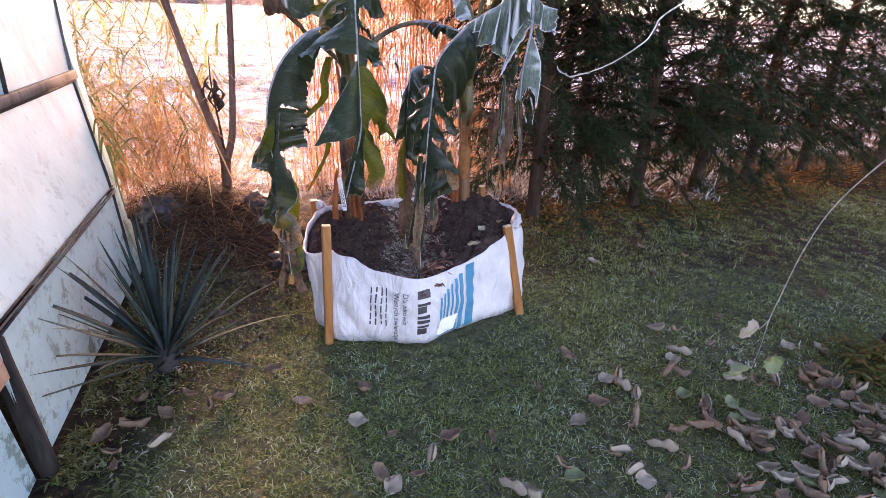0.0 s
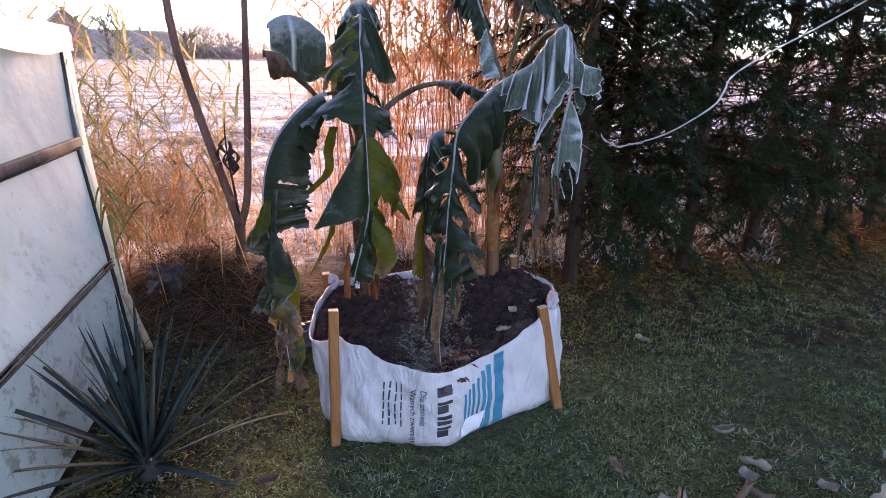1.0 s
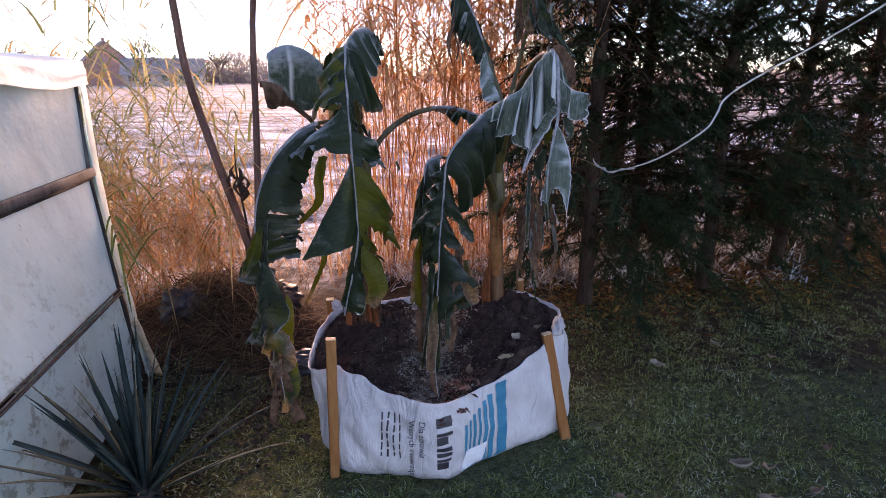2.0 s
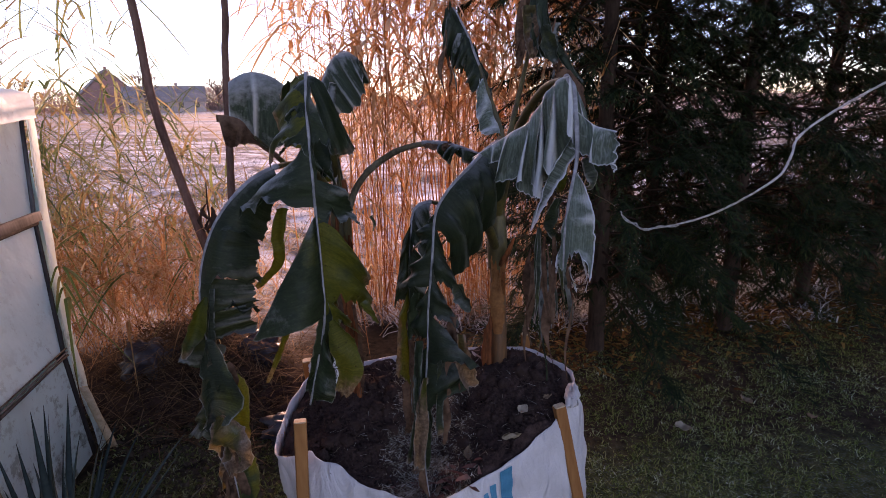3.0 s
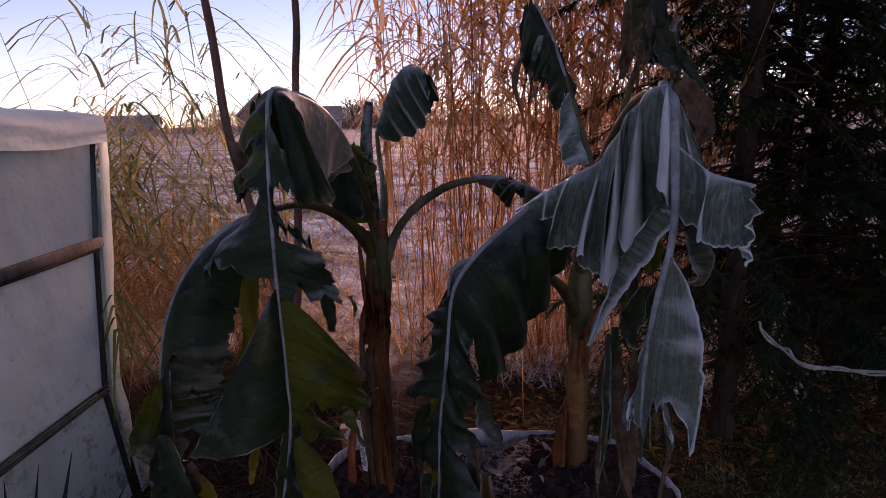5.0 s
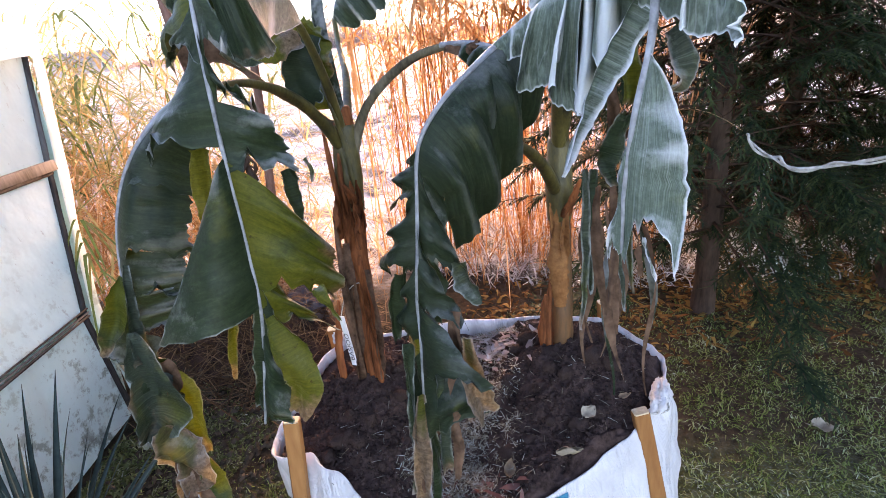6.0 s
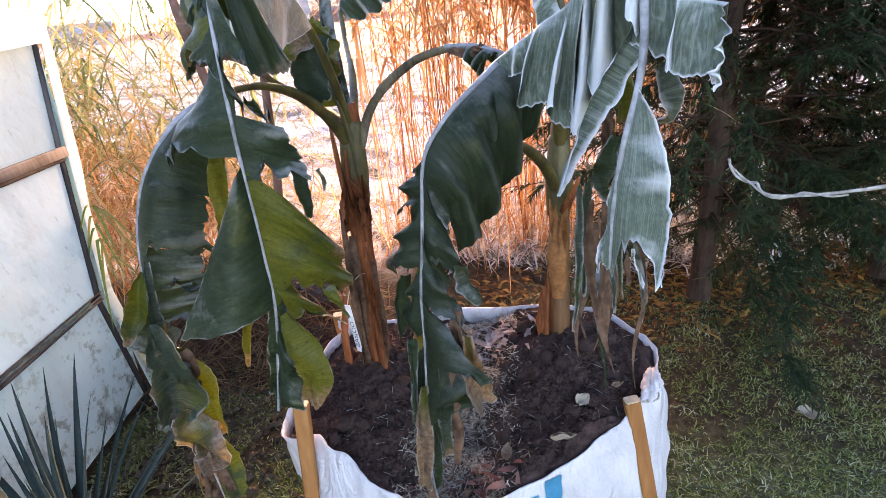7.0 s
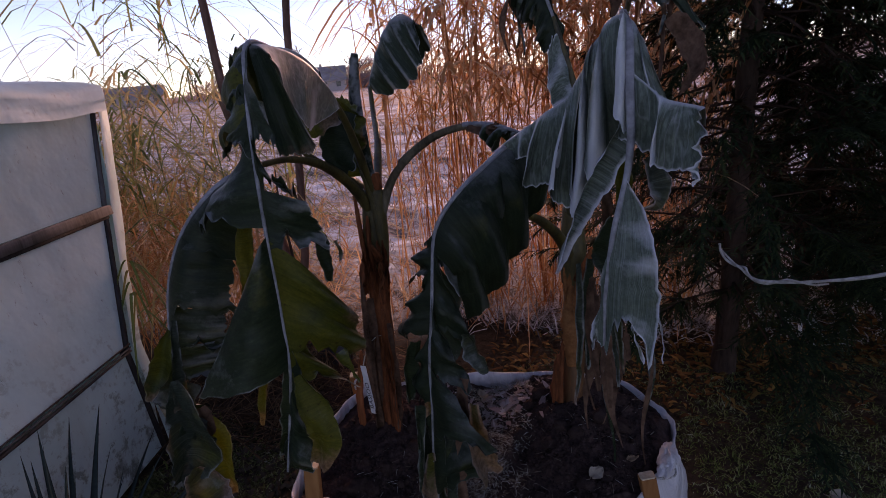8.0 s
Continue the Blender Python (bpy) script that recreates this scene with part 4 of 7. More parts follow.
# ---- banana plants: two stems with limp, frozen leaves ----
def lobe(rib, s0, s1, e0, e1, bow=0.02, wave=0.012, folds=2.0, seed=0, nu=26, nt=14, ragged=0.05, tip=None, torn=0.016, lengthwise=False):
    """One torn piece of blade between the rib from s0 to s1 and a free edge from e0 to e1, hanging with soft folds."""
    e0, e1 = np.array(e0, float), np.array(e1, float)
    mid = (e0 + e1) / 2 if tip is None else np.array(tip, float)
    verts, uvs = [], []
    a, b = curve_at(rib, s0), curve_at(rib, s1)
    n = np.cross(b - a + 1e-6, (e0 + e1) / 2 - (a + b) / 2)
    n = n / (np.linalg.norm(n) + 1e-9)
    if n[1] > 0:
        n = -n
    span = 0.5 * float(np.linalg.norm(b - a) + np.linalg.norm(e1 - e0))
    for i in range(nu + 1):
        u = i / nu
        r = curve_at(rib, s0 + (s1 - s0) * u)
        e = e0 * (1 - u) ** 2 + e1 * u ** 2 + 2 * u * (1 - u) * mid
        rag = 1 + ragged * (noise.noise((u * 9, seed * 1.7, 0.2)) + 0.6 * noise.noise((u * 28, seed * 0.9, 3.2)))
        wide = float(np.linalg.norm(e - r))
        for j in range(nt + 1):
            t = j / nt
            p = r + (e - r) * t * rag
            p = p + n * (bow * math.sin(math.pi * t ** 0.8) * (wide / 0.15))
            p = p + n * wave * (t ** 0.7) * (math.sin(2 * math.pi * folds * u + seed * 2.1 + 1.3 * t) + 0.7 * noise.noise((u * 5 * folds, t * 2.0, seed + 0.5)))
            p = p + n * 0.0014 * t * math.sin(2 * math.pi * (folds * 4.3 * u + 0.4 * math.sin(3 * t + seed)))
            p = p + n * 0.005 * noise.noise((p[0] * 24, p[2] * 24, seed))
            p = p + np.array([0, 0, 1.0]) * (u ** 5) * torn * (math.sin(math.pi * t) * 0.9 + 1.3 * noise.noise((t * 7, seed, 8.0)) + 0.6 * noise.noise((t * 19, seed, 2.0))) * min(1.0, 4 * t)
            verts.append(p)
            uvs.append((*((seed * 0.37 + 0.3 * t + 0.02 * u, 0.5 * u) if lengthwise else (seed * 0.37 + (s0 + (s1 - s0) * u), t)), min((1 - t) * wide, u * span + 0.004 + 0.02 * (1 - t), (1 - u) * span) + 0.012 * max(0.0, 0.2 - t), 0.75 * t * max(0.0, math.sin(2 * math.pi * folds * u + seed * 2.1 + 1.3 * t)) ** 3))
    return verts, grid_faces(nu, nt), uvs


def banana_leaf(plant, rib, radii, lobes, mat, label="", dry=(), yellow=(), frosted=()):
    """A leaf: its rib, then the torn pieces of its blade. dry, yellow, frosted: which pieces look so."""
    along = np.interp(np.linspace(0, 1, len(rib)), np.linspace(0, 1, len(radii)), radii)
    k = next((i for i in range(len(rib)) if along[i] < 0.0085), len(rib) - 1)
    if k >= 2 and radii[0] > 0.011:
        leaf = part("leaf", tube(rib[:k + 1], along[:k + 1], 10, 7 * k, 0.75), M_PETIOLE, plant, label)
        if k < len(rib) - 1:
            part("midrib", tube(rib[k:], along[k:], 8, 6 * (len(rib) - 1 - k), 0.8), M_RIB, leaf, "pale midrib")
    else:
        leaf = part("leaf", tube(rib, radii, 8, 6 * (len(rib) - 1), 0.8), M_RIB, plant, label)
    for n, spec in enumerate(lobes):
        look_of = M_BLADE_DRY if n in dry else M_BLADE_YELLOW if n in yellow else M_BLADE_FROST if n in frosted else mat
        args = dict(spec[4]) if len(spec) > 4 else {}
        pieces = args.pop("split", 1)
        if pieces == 1:
            part("blade", lobe(rib, *spec[:4], **{"seed": n + 3.0 * len(lobes), **args}), look_of, leaf)
            continue
        rng = random.Random(int(100 * sum(spec[2])) + n)
        s0, s1, e0, e1 = spec[0], spec[1], np.array(spec[2]), np.array(spec[3])
        mid = np.array(args.pop("tip", (e0 + e1) / 2))
        for k in range(pieces):
            a, b = k / pieces, (k + 1) / pieces
            ends = []
            for u in (a + 0.03 / pieces, b):
                e = e0 * (1 - u) ** 2 + e1 * u ** 2 + 2 * u * (1 - u) * mid
                ends.append(e + np.array([rng.uniform(-0.006, 0.006), rng.uniform(-0.025, 0.02), rng.uniform(-0.010, 0.004)]))
            part("blade", lobe(rib, s0 + (s1 - s0) * max(0, a - 0.02), s0 + (s1 - s0) * b, *ends, **{**args, "seed": n + 3.0 * len(lobes) + 1.7 * k, "bow": args.get("bow", 0.02) * rng.uniform(0.5, 1.4), "folds": rng.uniform(0.7, 1.5), "nu": 18}), look_of, leaf)
    return leaf


def petiole(plant, points, radii, mat=None):
    """A leaf stalk, hollowed to a channel along its upper side."""
    verts, faces = tube(points, radii, 14, 8 * (len(points) - 1), 0.8, 0.03, 5)
    rings = (len(verts)) // 14
    for i in range(rings):
        ring = np.array(verts[i * 14:(i + 1) * 14])
        mid = ring.mean(0)
        top = ring[:, 2].argsort()[-4:]
        for k in top:
            verts[i * 14 + k] = ring[k] + (mid - ring[k]) * 0.72
    return part("petiole", (verts, faces), mat or M_PETIOLE, plant)


def strips(plant, at, n, length, spread, seed, mat):
    """Shrivelled strips of blade hanging from one place."""
    rng = random.Random(seed)
    for k in range(n):
        a = Vector(at) + Vector((rng.uniform(-1, 1), rng.uniform(-1, 1), rng.uniform(-0.4, 0.4))) * spread
        ln = length * rng.uniform(0.55, 1.0)
        w = rng.uniform(0.006, 0.018)
        turn, lean = rng.uniform(0, 3.1), rng.uniform(-0.12, 0.12)
        verts = []
        for i in range(13):
            u = i / 12
            p = a + Vector((lean * u * ln + 0.012 * math.sin(6 * u + k), 0.01 * math.sin(4 * u + 2 * k), -ln * u))
            ang = turn + 3.2 * u * (1 if k % 2 else -1)
            ww = w * (0.5 + 0.8 * math.sin(math.pi * min(1, u * 1.15 + 0.1))) * (1 - 0.6 * u * u)
            side = Vector((math.cos(ang), math.sin(ang), 0)) * ww
            verts += [p - side, p + Vector((0.3 * ww * math.sin(ang), -0.4 * ww, 0)), p + side]
        part("dry_strip", (verts, grid_faces(12, 2), [(i / 12, j / 2) for i in range(13) for j in range(3)]), mat[k % len(mat)], plant)


def tatter(plant, points, widths, mat, turn=0.0, cup=0.35, crumple=0.006):
    """A limp torn piece of blade hanging along the points: cupped, twisted, crumpled, ragged at its edges."""
    nu, nv = 8 * (len(points) - 1), 8
    seed = 10 * points[0][0] + 7 * points[0][2]
    wide = np.interp(np.linspace(0, 1, nu + 1), np.linspace(0, 1, len(widths)), widths)
    line = [curve_at(points, i / nu) for i in range(nu + 1)]
    length = sum(float(np.linalg.norm(line[i + 1] - line[i])) for i in range(nu))
    verts, uvs = [], []
    for i in range(nu + 1):
        u = i / nu
        t = line[min(i + 1, nu)] - line[max(i - 1, 0)]
        t = t / (np.linalg.norm(t) + 1e-9)
        view = np.array([0.45 - line[i][0], 1.0 - line[i][1], 0.0])
        side = np.cross(t, view / np.linalg.norm(view))
        side = side / (np.linalg.norm(side) + 1e-9)
        up = np.cross(side, t)
        ang = turn + 0.9 * noise.noise((u * 2.2, seed, 0.4))
        side, up = side * math.cos(ang) + up * math.sin(ang), up * math.cos(ang) - side * math.sin(ang)
        for j in range(nv + 1):
            v = 2 * j / nv - 1
            edge = 1 + 0.28 * noise.noise((u * 6, seed + (3 if v > 0 else 0), 1.1)) + 0.16 * noise.noise((u * 17, seed + (5 if v > 0 else 0), 1.1))
            w = 0.5 * wide[i] * edge
            p = line[i] + side * w * v + up * (cup * w * (v * v - 0.4) + 0.35 * w * math.sin(2.6 * v + 4 * u + seed))
            p = p + up * crumple * (noise.noise((p[0] * 34, p[1] * 34, p[2] * 34)) + 0.5 * noise.noise((p[0] * 90, p[1] * 90, p[2] * 90)))
            p = p + t * u ** 4 * 0.35 * wide[i] * noise.noise((v * 2.6, seed, 6.0))
            verts.append(p)
            uvs.append((seed * 0.37 + 2.0 * length * u, max(abs(v) ** 2 * 0.8, u), min((1 - abs(v)) * w, (1 - u) * length)))
    return part("torn_blade", (verts, grid_faces(nu, nv), uvs), mat, plant)


def drape(plant, top, hem, ridges, depth, mat, nu=120, nt=28, ragged=0.07, belly=0.10, frayed=0.0):
    """Limp blade thrown over a crest: it hangs from the top line to a torn hem in a few deep folds, whose crests lie at the given shares of its width."""
    seed = 5 * top[0][0] + 3 * top[0][2]
    gap = ridges[1] - ridges[0] if len(ridges) > 1 else 1.0
    marks = [ridges[0] - gap, *ridges, ridges[-1] + gap]
    verts, uvs = [], []
    for i in range(nu + 1):
        u = i / nu
        p0, p1 = curve_at(top, u), curve_at(hem, u)
        drop = float(np.linalg.norm(p1 - p0))
        view = np.array([0.45 - p0[0], 1.0 - p0[1], 0.0])
        view = view / np.linalg.norm(view)
        side = np.cross(view, (0, 0, 1.0))
        turn = 2 * math.pi * float(np.interp(u, marks, range(len(marks))))
        jag = 1 + ragged * (1.2 * noise.noise((u * 7.0, seed, 4.0)) + 0.8 * noise.noise((u * 26.0, seed, 4.0)))
        for j in range(-4, nt + 1):
            t = max(j, 0) / nt
            phase = turn + 0.35 * math.sin(2.0 * t + seed) + 1.6 * t * noise.noise((u * 2.5, t * 1.2, seed + 7))
            wave = math.cos(phase) + 0.25 * math.cos(2 * phase + seed)
            deep = depth * (0.10 + 0.90 * t ** 0.65) * (1 + 0.5 * noise.noise((u * 4.0, t * 1.5, seed + 2)))
            p = p0 + (p1 - p0) * t * jag
            p = p + view * (belly * drop * math.sin(math.pi * min(1.0, 1.15 * t ** 0.8)) + deep * wave)
            p = p + side * 0.75 * deep * math.sin(phase)
            p = p + view * 0.0035 * noise.noise((p[0] * 45, p[1] * 45, p[2] * 30)) + view * 0.0012 * t * math.sin(3.3 * phase + 5 * t)
            p = p + side * frayed * u ** 8 * (noise.noise((t * 5.0, seed, 1.5)) + 0.6 * noise.noise((t * 14.0, seed, 1.5)))
            if j < 0:
                p = p - view * 0.009 * -j + np.array([0, 0, 0.004 + 0.0022 * j - 0.0012 * j * j])
            verts.append(p)
            uvs.append((seed * 0.37 + 0.30 * u * nu / 120, t, min((1 - t) * drop + 0.0005, u * 0.3 + 0.0028, (1 - u) * 0.3 + 0.0028), max(0.0, wave) ** 2 * (0.35 + 0.5 * t)))
    return part("hanging_blade", (verts, grid_faces(nu, nt + 4), uvs), mat, plant)


def build_left_plant():
    plant = thing("banana_plant", "frost-killed banana plant with brown stem and drooping leaves", "banana plant", "banana plants in the sack")
    part("stem", tube([(-0.375, 2.555, 0.38), (-0.385, 2.56, 0.55), (-0.42, 2.61, 0.85), (-0.43, 2.645, 1.06), (-0.425, 2.655, 1.22), (-0.42, 2.66, 1.30)], (0.040, 0.036, 0.033, 0.032, 0.033, 0.018), 16, 50, 1.0, 0.055), M_STEM_A, plant)
    for pts, w in (([(-0.392, 2.615, 1.10), (-0.385, 2.600, 1.03), (-0.372, 2.585, 0.95)], (0.020, 0.034, 0.010)), ([(-0.425, 2.605, 1.09), (-0.425, 2.590, 1.00), (-0.418, 2.575, 0.92)], (0.016, 0.030, 0.010)),
                   ([(-0.380, 2.560, 0.86), (-0.366, 2.545, 0.74), (-0.350, 2.530, 0.62)], (0.012, 0.030, 0.008)), ([(-0.412, 2.560, 0.80), (-0.405, 2.545, 0.66), (-0.400, 2.525, 0.52)], (0.012, 0.026, 0.012))):
        tatter(plant, pts, w, M_STEM_A, 0.3, 0.9, 0.008)
    for pts, w in (([(-0.440, 2.600, 1.06), (-0.447, 2.585, 0.99), (-0.440, 2.575, 0.93)], (0.030, 0.046, 0.014)), ([(-0.395, 2.610, 1.04), (-0.385, 2.592, 0.97), (-0.392, 2.580, 0.90)], (0.026, 0.040, 0.012)),
                   ([(-0.430, 2.575, 0.92), (-0.418, 2.550, 0.78), (-0.408, 2.520, 0.60), (-0.412, 2.495, 0.44)], (0.020, 0.034, 0.030, 0.022)), ([(-0.370, 2.575, 0.84), (-0.350, 2.548, 0.68), (-0.335, 2.520, 0.50)], (0.014, 0.028, 0.018))):
        tatter(plant, pts, w, M_BLADE_DRY if w[0] < 0.021 else M_STEM_A, 0.5, 1.0, 0.012)
    part("green_sheath", tube([(-0.428, 2.64, 1.00), (-0.428, 2.645, 1.10), (-0.425, 2.655, 1.25)], (0.034, 0.041, 0.034), 14, 16, 1.0, 0.02), M_PETIOLE, plant)
    for seam in ([(-0.400, 2.618, 1.02), (-0.396, 2.616, 1.12), (-0.402, 2.612, 1.22), (-0.410, 2.585, 1.32)], [(-0.446, 2.606, 0.98), (-0.452, 2.605, 1.08), (-0.462, 2.612, 1.17), (-0.480, 2.630, 1.25)],
                 [(-0.423, 2.600, 1.00), (-0.424, 2.600, 1.10), (-0.421, 2.603, 1.18)]):
        part("sheath_edge", tube(seam, (0.004, 0.010, 0.009, 0.004), 8, 18, 0.6, 0.05), M_PETIOLE if seam[0][0] > -0.41 else M_STEM_A, plant)
    part("dead_sheath", tube([(-0.402, 2.512, 0.42), (-0.425, 2.530, 0.70), (-0.462, 2.588, 1.00)], (0.020, 0.017, 0.006), 7, 20, 0.45, 0.15), M_BLADE_DRY, plant, "dead brown sheath peeling from the stem")
    part("dead_sheath", tube([(-0.345, 2.520, 0.41), (-0.362, 2.535, 0.62), (-0.395, 2.585, 0.88)], (0.016, 0.018, 0.005), 7, 18, 0.5, 0.15), M_STEM_A, plant, "dead brown sheath peeling from the stem")
    part("dead_sheath", tube([(-0.468, 2.50, 0.42), (-0.478, 2.515, 0.58), (-0.470, 2.545, 0.74)], (0.012, 0.017, 0.004), 7, 16, 0.4, 0.2), M_STEM_A, plant, "dead brown sheath peeling from the stem")
    part("old_stalk", tube([(-0.40, 2.62, 1.02), (-0.395, 2.59, 1.07), (-0.40, 2.57, 1.10)], (0.018, 0.013, 0.004), 7, 12, 0.6, 0.2), M_STEM_A, plant, "broken brown stalk stub")
    # front leaf: rises towards the camera side, folds over at the top and hangs straight down
    rib = [(-0.425, 2.65, 1.20), (-0.40, 2.58, 1.36), (-0.36, 2.45, 1.52), (-0.30, 2.25, 1.62), (-0.21, 2.06, 1.645), (-0.195, 2.02, 1.56), (-0.185, 2.0, 1.45), (-0.18, 1.99, 1.32), (-0.175, 1.985, 1.20), (-0.175, 1.98, 1.06), (-0.205, 1.98, 0.93), (-0.24, 1.98, 0.80)]
    banana_leaf(plant, rib, (0.016, 0.013, 0.008, 0.0045, 0.004, 0.0036, 0.0034, 0.0032, 0.003, 0.0026), [
        (0.27, 0.39, (-0.325, 2.22, 1.52), (-0.305, 2.10, 1.57), {"bow": 0.015, "wave": 0.012}),
        (0.365, 0.50, (-0.27, 2.07, 1.60), (-0.355, 2.10, 1.41), {"bow": 0.02, "wave": 0.012, "tip": (-0.322, 2.09, 1.54)}),
        (0.370, 0.470, (-0.238, 2.045, 1.612), (-0.262, 2.03, 1.516), {"bow": 0.012, "wave": 0.006, "ragged": 0.12, "torn": 0.03}),
        (0.435, 0.540, (-0.238, 2.03, 1.530), (-0.276, 2.02, 1.452), {"bow": 0.014, "wave": 0.006, "ragged": 0.12, "torn": 0.03}),
        (0.505, 0.625, (-0.205, 2.01, 1.470), (-0.440, 2.04, 1.285), {"bow": 0.022, "torn": 0.035, "wave": 0.008, "folds": 1.2, "ragged": 0.05, "tip": (-0.318, 2.02, 1.400)}),
        (0.370, 0.535, (-0.190, 2.03, 1.632), (-0.130, 1.995, 1.470), {"bow": 0.012, "wave": 0.007, "folds": 1.0, "tip": (-0.158, 2.005, 1.555), "torn": 0.025}),
        (0.635, 0.815, (-0.190, 1.98, 1.305), (-0.320, 1.880, 1.025), {"bow": 0.050, "wave": 0.010, "folds": 0.8, "ragged": 0.02, "tip": (-0.228, 1.935, 1.195), "torn": 0.008}),
        (0.505, 0.655, (-0.172, 2.0, 1.44), (-0.092, 2.08, 1.282), {"bow": 0.018, "wave": 0.010, "folds": 1.6, "ragged": 0.10, "torn": 0.045, "split": 2, "tip": (-0.118, 2.03, 1.385)}),
        (0.640, 0.79, (-0.120, 2.10, 1.150), (-0.135, 2.14, 1.00), {"bow": 0.03, "wave": 0.016, "tip": (-0.10, 2.14, 1.07), "torn": 0.03}),
        (0.75, 0.83, (-0.165, 2.02, 1.08), (-0.150, 2.13, 0.94), {"bow": 0.01}),
        (0.84, 0.97, (-0.200, 2.02, 1.00), (-0.262, 2.02, 0.80), {"bow": 0.02, "wave": 0.01}),
        (0.84, 0.99, (-0.185, 2.0, 0.99), (-0.18, 1.985, 0.80), {"bow": 0.02, "tip": (-0.15, 1.99, 0.84), "wave": 0.012})],
        M_BLADE, "limp dark green leaf folded over and hanging straight down", (), (1, 8, 9), ())
    # its upper half, folded over to the far side of the rib
    drape(plant, [(-0.204, 2.055, 1.638), (-0.188, 2.055, 1.636), (-0.166, 2.055, 1.622)], [(-0.140, 2.03, 1.462), (-0.120, 2.045, 1.452), (-0.106, 2.07, 1.474)], (-0.2, 1.0), 0.014, M_BLADE, 60, 26, 0.04, 0.05)
    drape(plant, [(-0.218, 2.065, 1.645), (-0.224, 2.14, 1.637), (-0.244, 2.23, 1.612), (-0.278, 2.33, 1.563), (-0.314, 2.40, 1.526)],
          [(-0.170, 2.06, 1.610), (-0.165, 2.09, 1.556), (-0.180, 2.13, 1.487), (-0.232, 2.24, 1.490), (-0.300, 2.38, 1.510)], (0.15, 0.62, 1.1), 0.009, M_BLADE_FROST, 80, 24, 0.06, 0.06)
    # outer leaf: arches out over the sack's front corner and hangs almost to the grass
    petiole(plant, [(-0.425, 2.65, 1.16), (-0.435, 2.58, 1.27), (-0.425, 2.45, 1.36), (-0.40, 2.30, 1.405), (-0.385, 2.18, 1.41)], (0.022, 0.021, 0.017, 0.013, 0.011))
    rib = [(-0.385, 2.18, 1.41), (-0.43, 2.10, 1.375), (-0.495, 2.05, 1.29), (-0.535, 2.02, 1.19), (-0.55, 2.0, 1.08), (-0.54, 1.985, 0.98), (-0.515, 1.975, 0.88), (-0.53, 1.965, 0.77), (-0.515, 1.96, 0.66), (-0.495, 1.96, 0.54), (-0.49, 1.96, 0.44)]
    banana_leaf(plant, rib, (0.011, 0.007, 0.0055, 0.0045, 0.004, 0.0036, 0.003, 0.0026, 0.002), [
        (0.02, 0.24, (-0.375, 2.16, 1.36), (-0.41, 2.11, 1.21), {"bow": 0.05, "wave": 0.007, "folds": 0.9, "ragged": 0.07}),
        (0.205, 0.365, (-0.415, 2.10, 1.235), (-0.410, 2.06, 1.105), {"bow": 0.045, "wave": 0.007, "folds": 0.9, "ragged": 0.12, "torn": 0.025}),
        (0.350, 0.47, (-0.415, 2.05, 1.118), (-0.385, 2.02, 1.035), {"bow": 0.025, "wave": 0.008, "folds": 0.8, "ragged": 0.14, "torn": 0.04}),
        (0.44, 0.53, (-0.42, 2.02, 1.06), (-0.395, 2.01, 0.985), {"bow": 0.02}),
        (0.42, 0.62, (-0.57, 2.0, 1.02), (-0.60, 1.95, 0.90), {"bow": 0.02, "wave": 0.010, "tip": (-0.635, 1.96, 0.90)}),
        (0.52, 0.66, (-0.49, 1.99, 0.94), (-0.455, 1.97, 0.80), {"bow": 0.02}),
        (0.60, 0.80, (-0.55, 1.96, 0.80), (-0.605, 1.945, 0.675), {"bow": 0.03, "wave": 0.014}),
        (0.80, 0.98, (-0.53, 1.955, 0.58), (-0.515, 1.95, 0.46), {"bow": 0.02, "wave": 0.012})],
        M_BLADE_DARK, "long limp leaf arching out beyond the sack", (7,))
    # back leaf: its blade folded into a broad hood with a curled brown tip
    petiole(plant, [(-0.43, 2.66, 1.20), (-0.50, 2.67, 1.27), *[(-0.596, 2.600, 1.359), (-0.622, 2.540, 1.417), (-0.648, 2.490, 1.470)]], (0.020, 0.018, 0.014, 0.011, 0.007))
    drape(plant, [(-0.816, 2.620, 1.652), (-0.779, 2.640, 1.678), (-0.730, 2.660, 1.688), (-0.662, 2.680, 1.665), (-0.589, 2.680, 1.605)],
          [(-0.763, 2.520, 1.539), (-0.700, 2.500, 1.501), (-0.644, 2.500, 1.454), (-0.602, 2.550, 1.425), (-0.579, 2.620, 1.456)], (0.02, 0.50, 1.25), 0.010, M_BLADE_RIMED, 70, 24, 0.02, 0.12)
    drape(plant, [(-0.721, 2.400, 1.545), (-0.680, 2.420, 1.538), (-0.659, 2.450, 1.519), (-0.648, 2.500, 1.463), (-0.600, 2.560, 1.398)],
          [(-0.725, 2.420, 1.459), (-0.706, 2.430, 1.436), (-0.683, 2.450, 1.445), (-0.649, 2.490, 1.442), (-0.602, 2.550, 1.381)], (0.1, 0.55, 1.0), 0.008, M_BLADE_DRY, 50, 14, 0.12, 0.10)
    # young rolled leaf and its yellow neighbour
    part("rolled_leaf", tube([(-0.425, 2.65, 1.25), (-0.435, 2.645, 1.40), (-0.43, 2.63, 1.53), (-0.405, 2.62, 1.64)], (0.020, 0.022, 0.020, 0.012), 10, 24, 0.6, 0.06), M_BLADE, plant, "tightly rolled young leaf")
    rib = [(-0.43, 2.62, 1.30), (-0.45, 2.60, 1.42), (-0.46, 2.58, 1.53)]
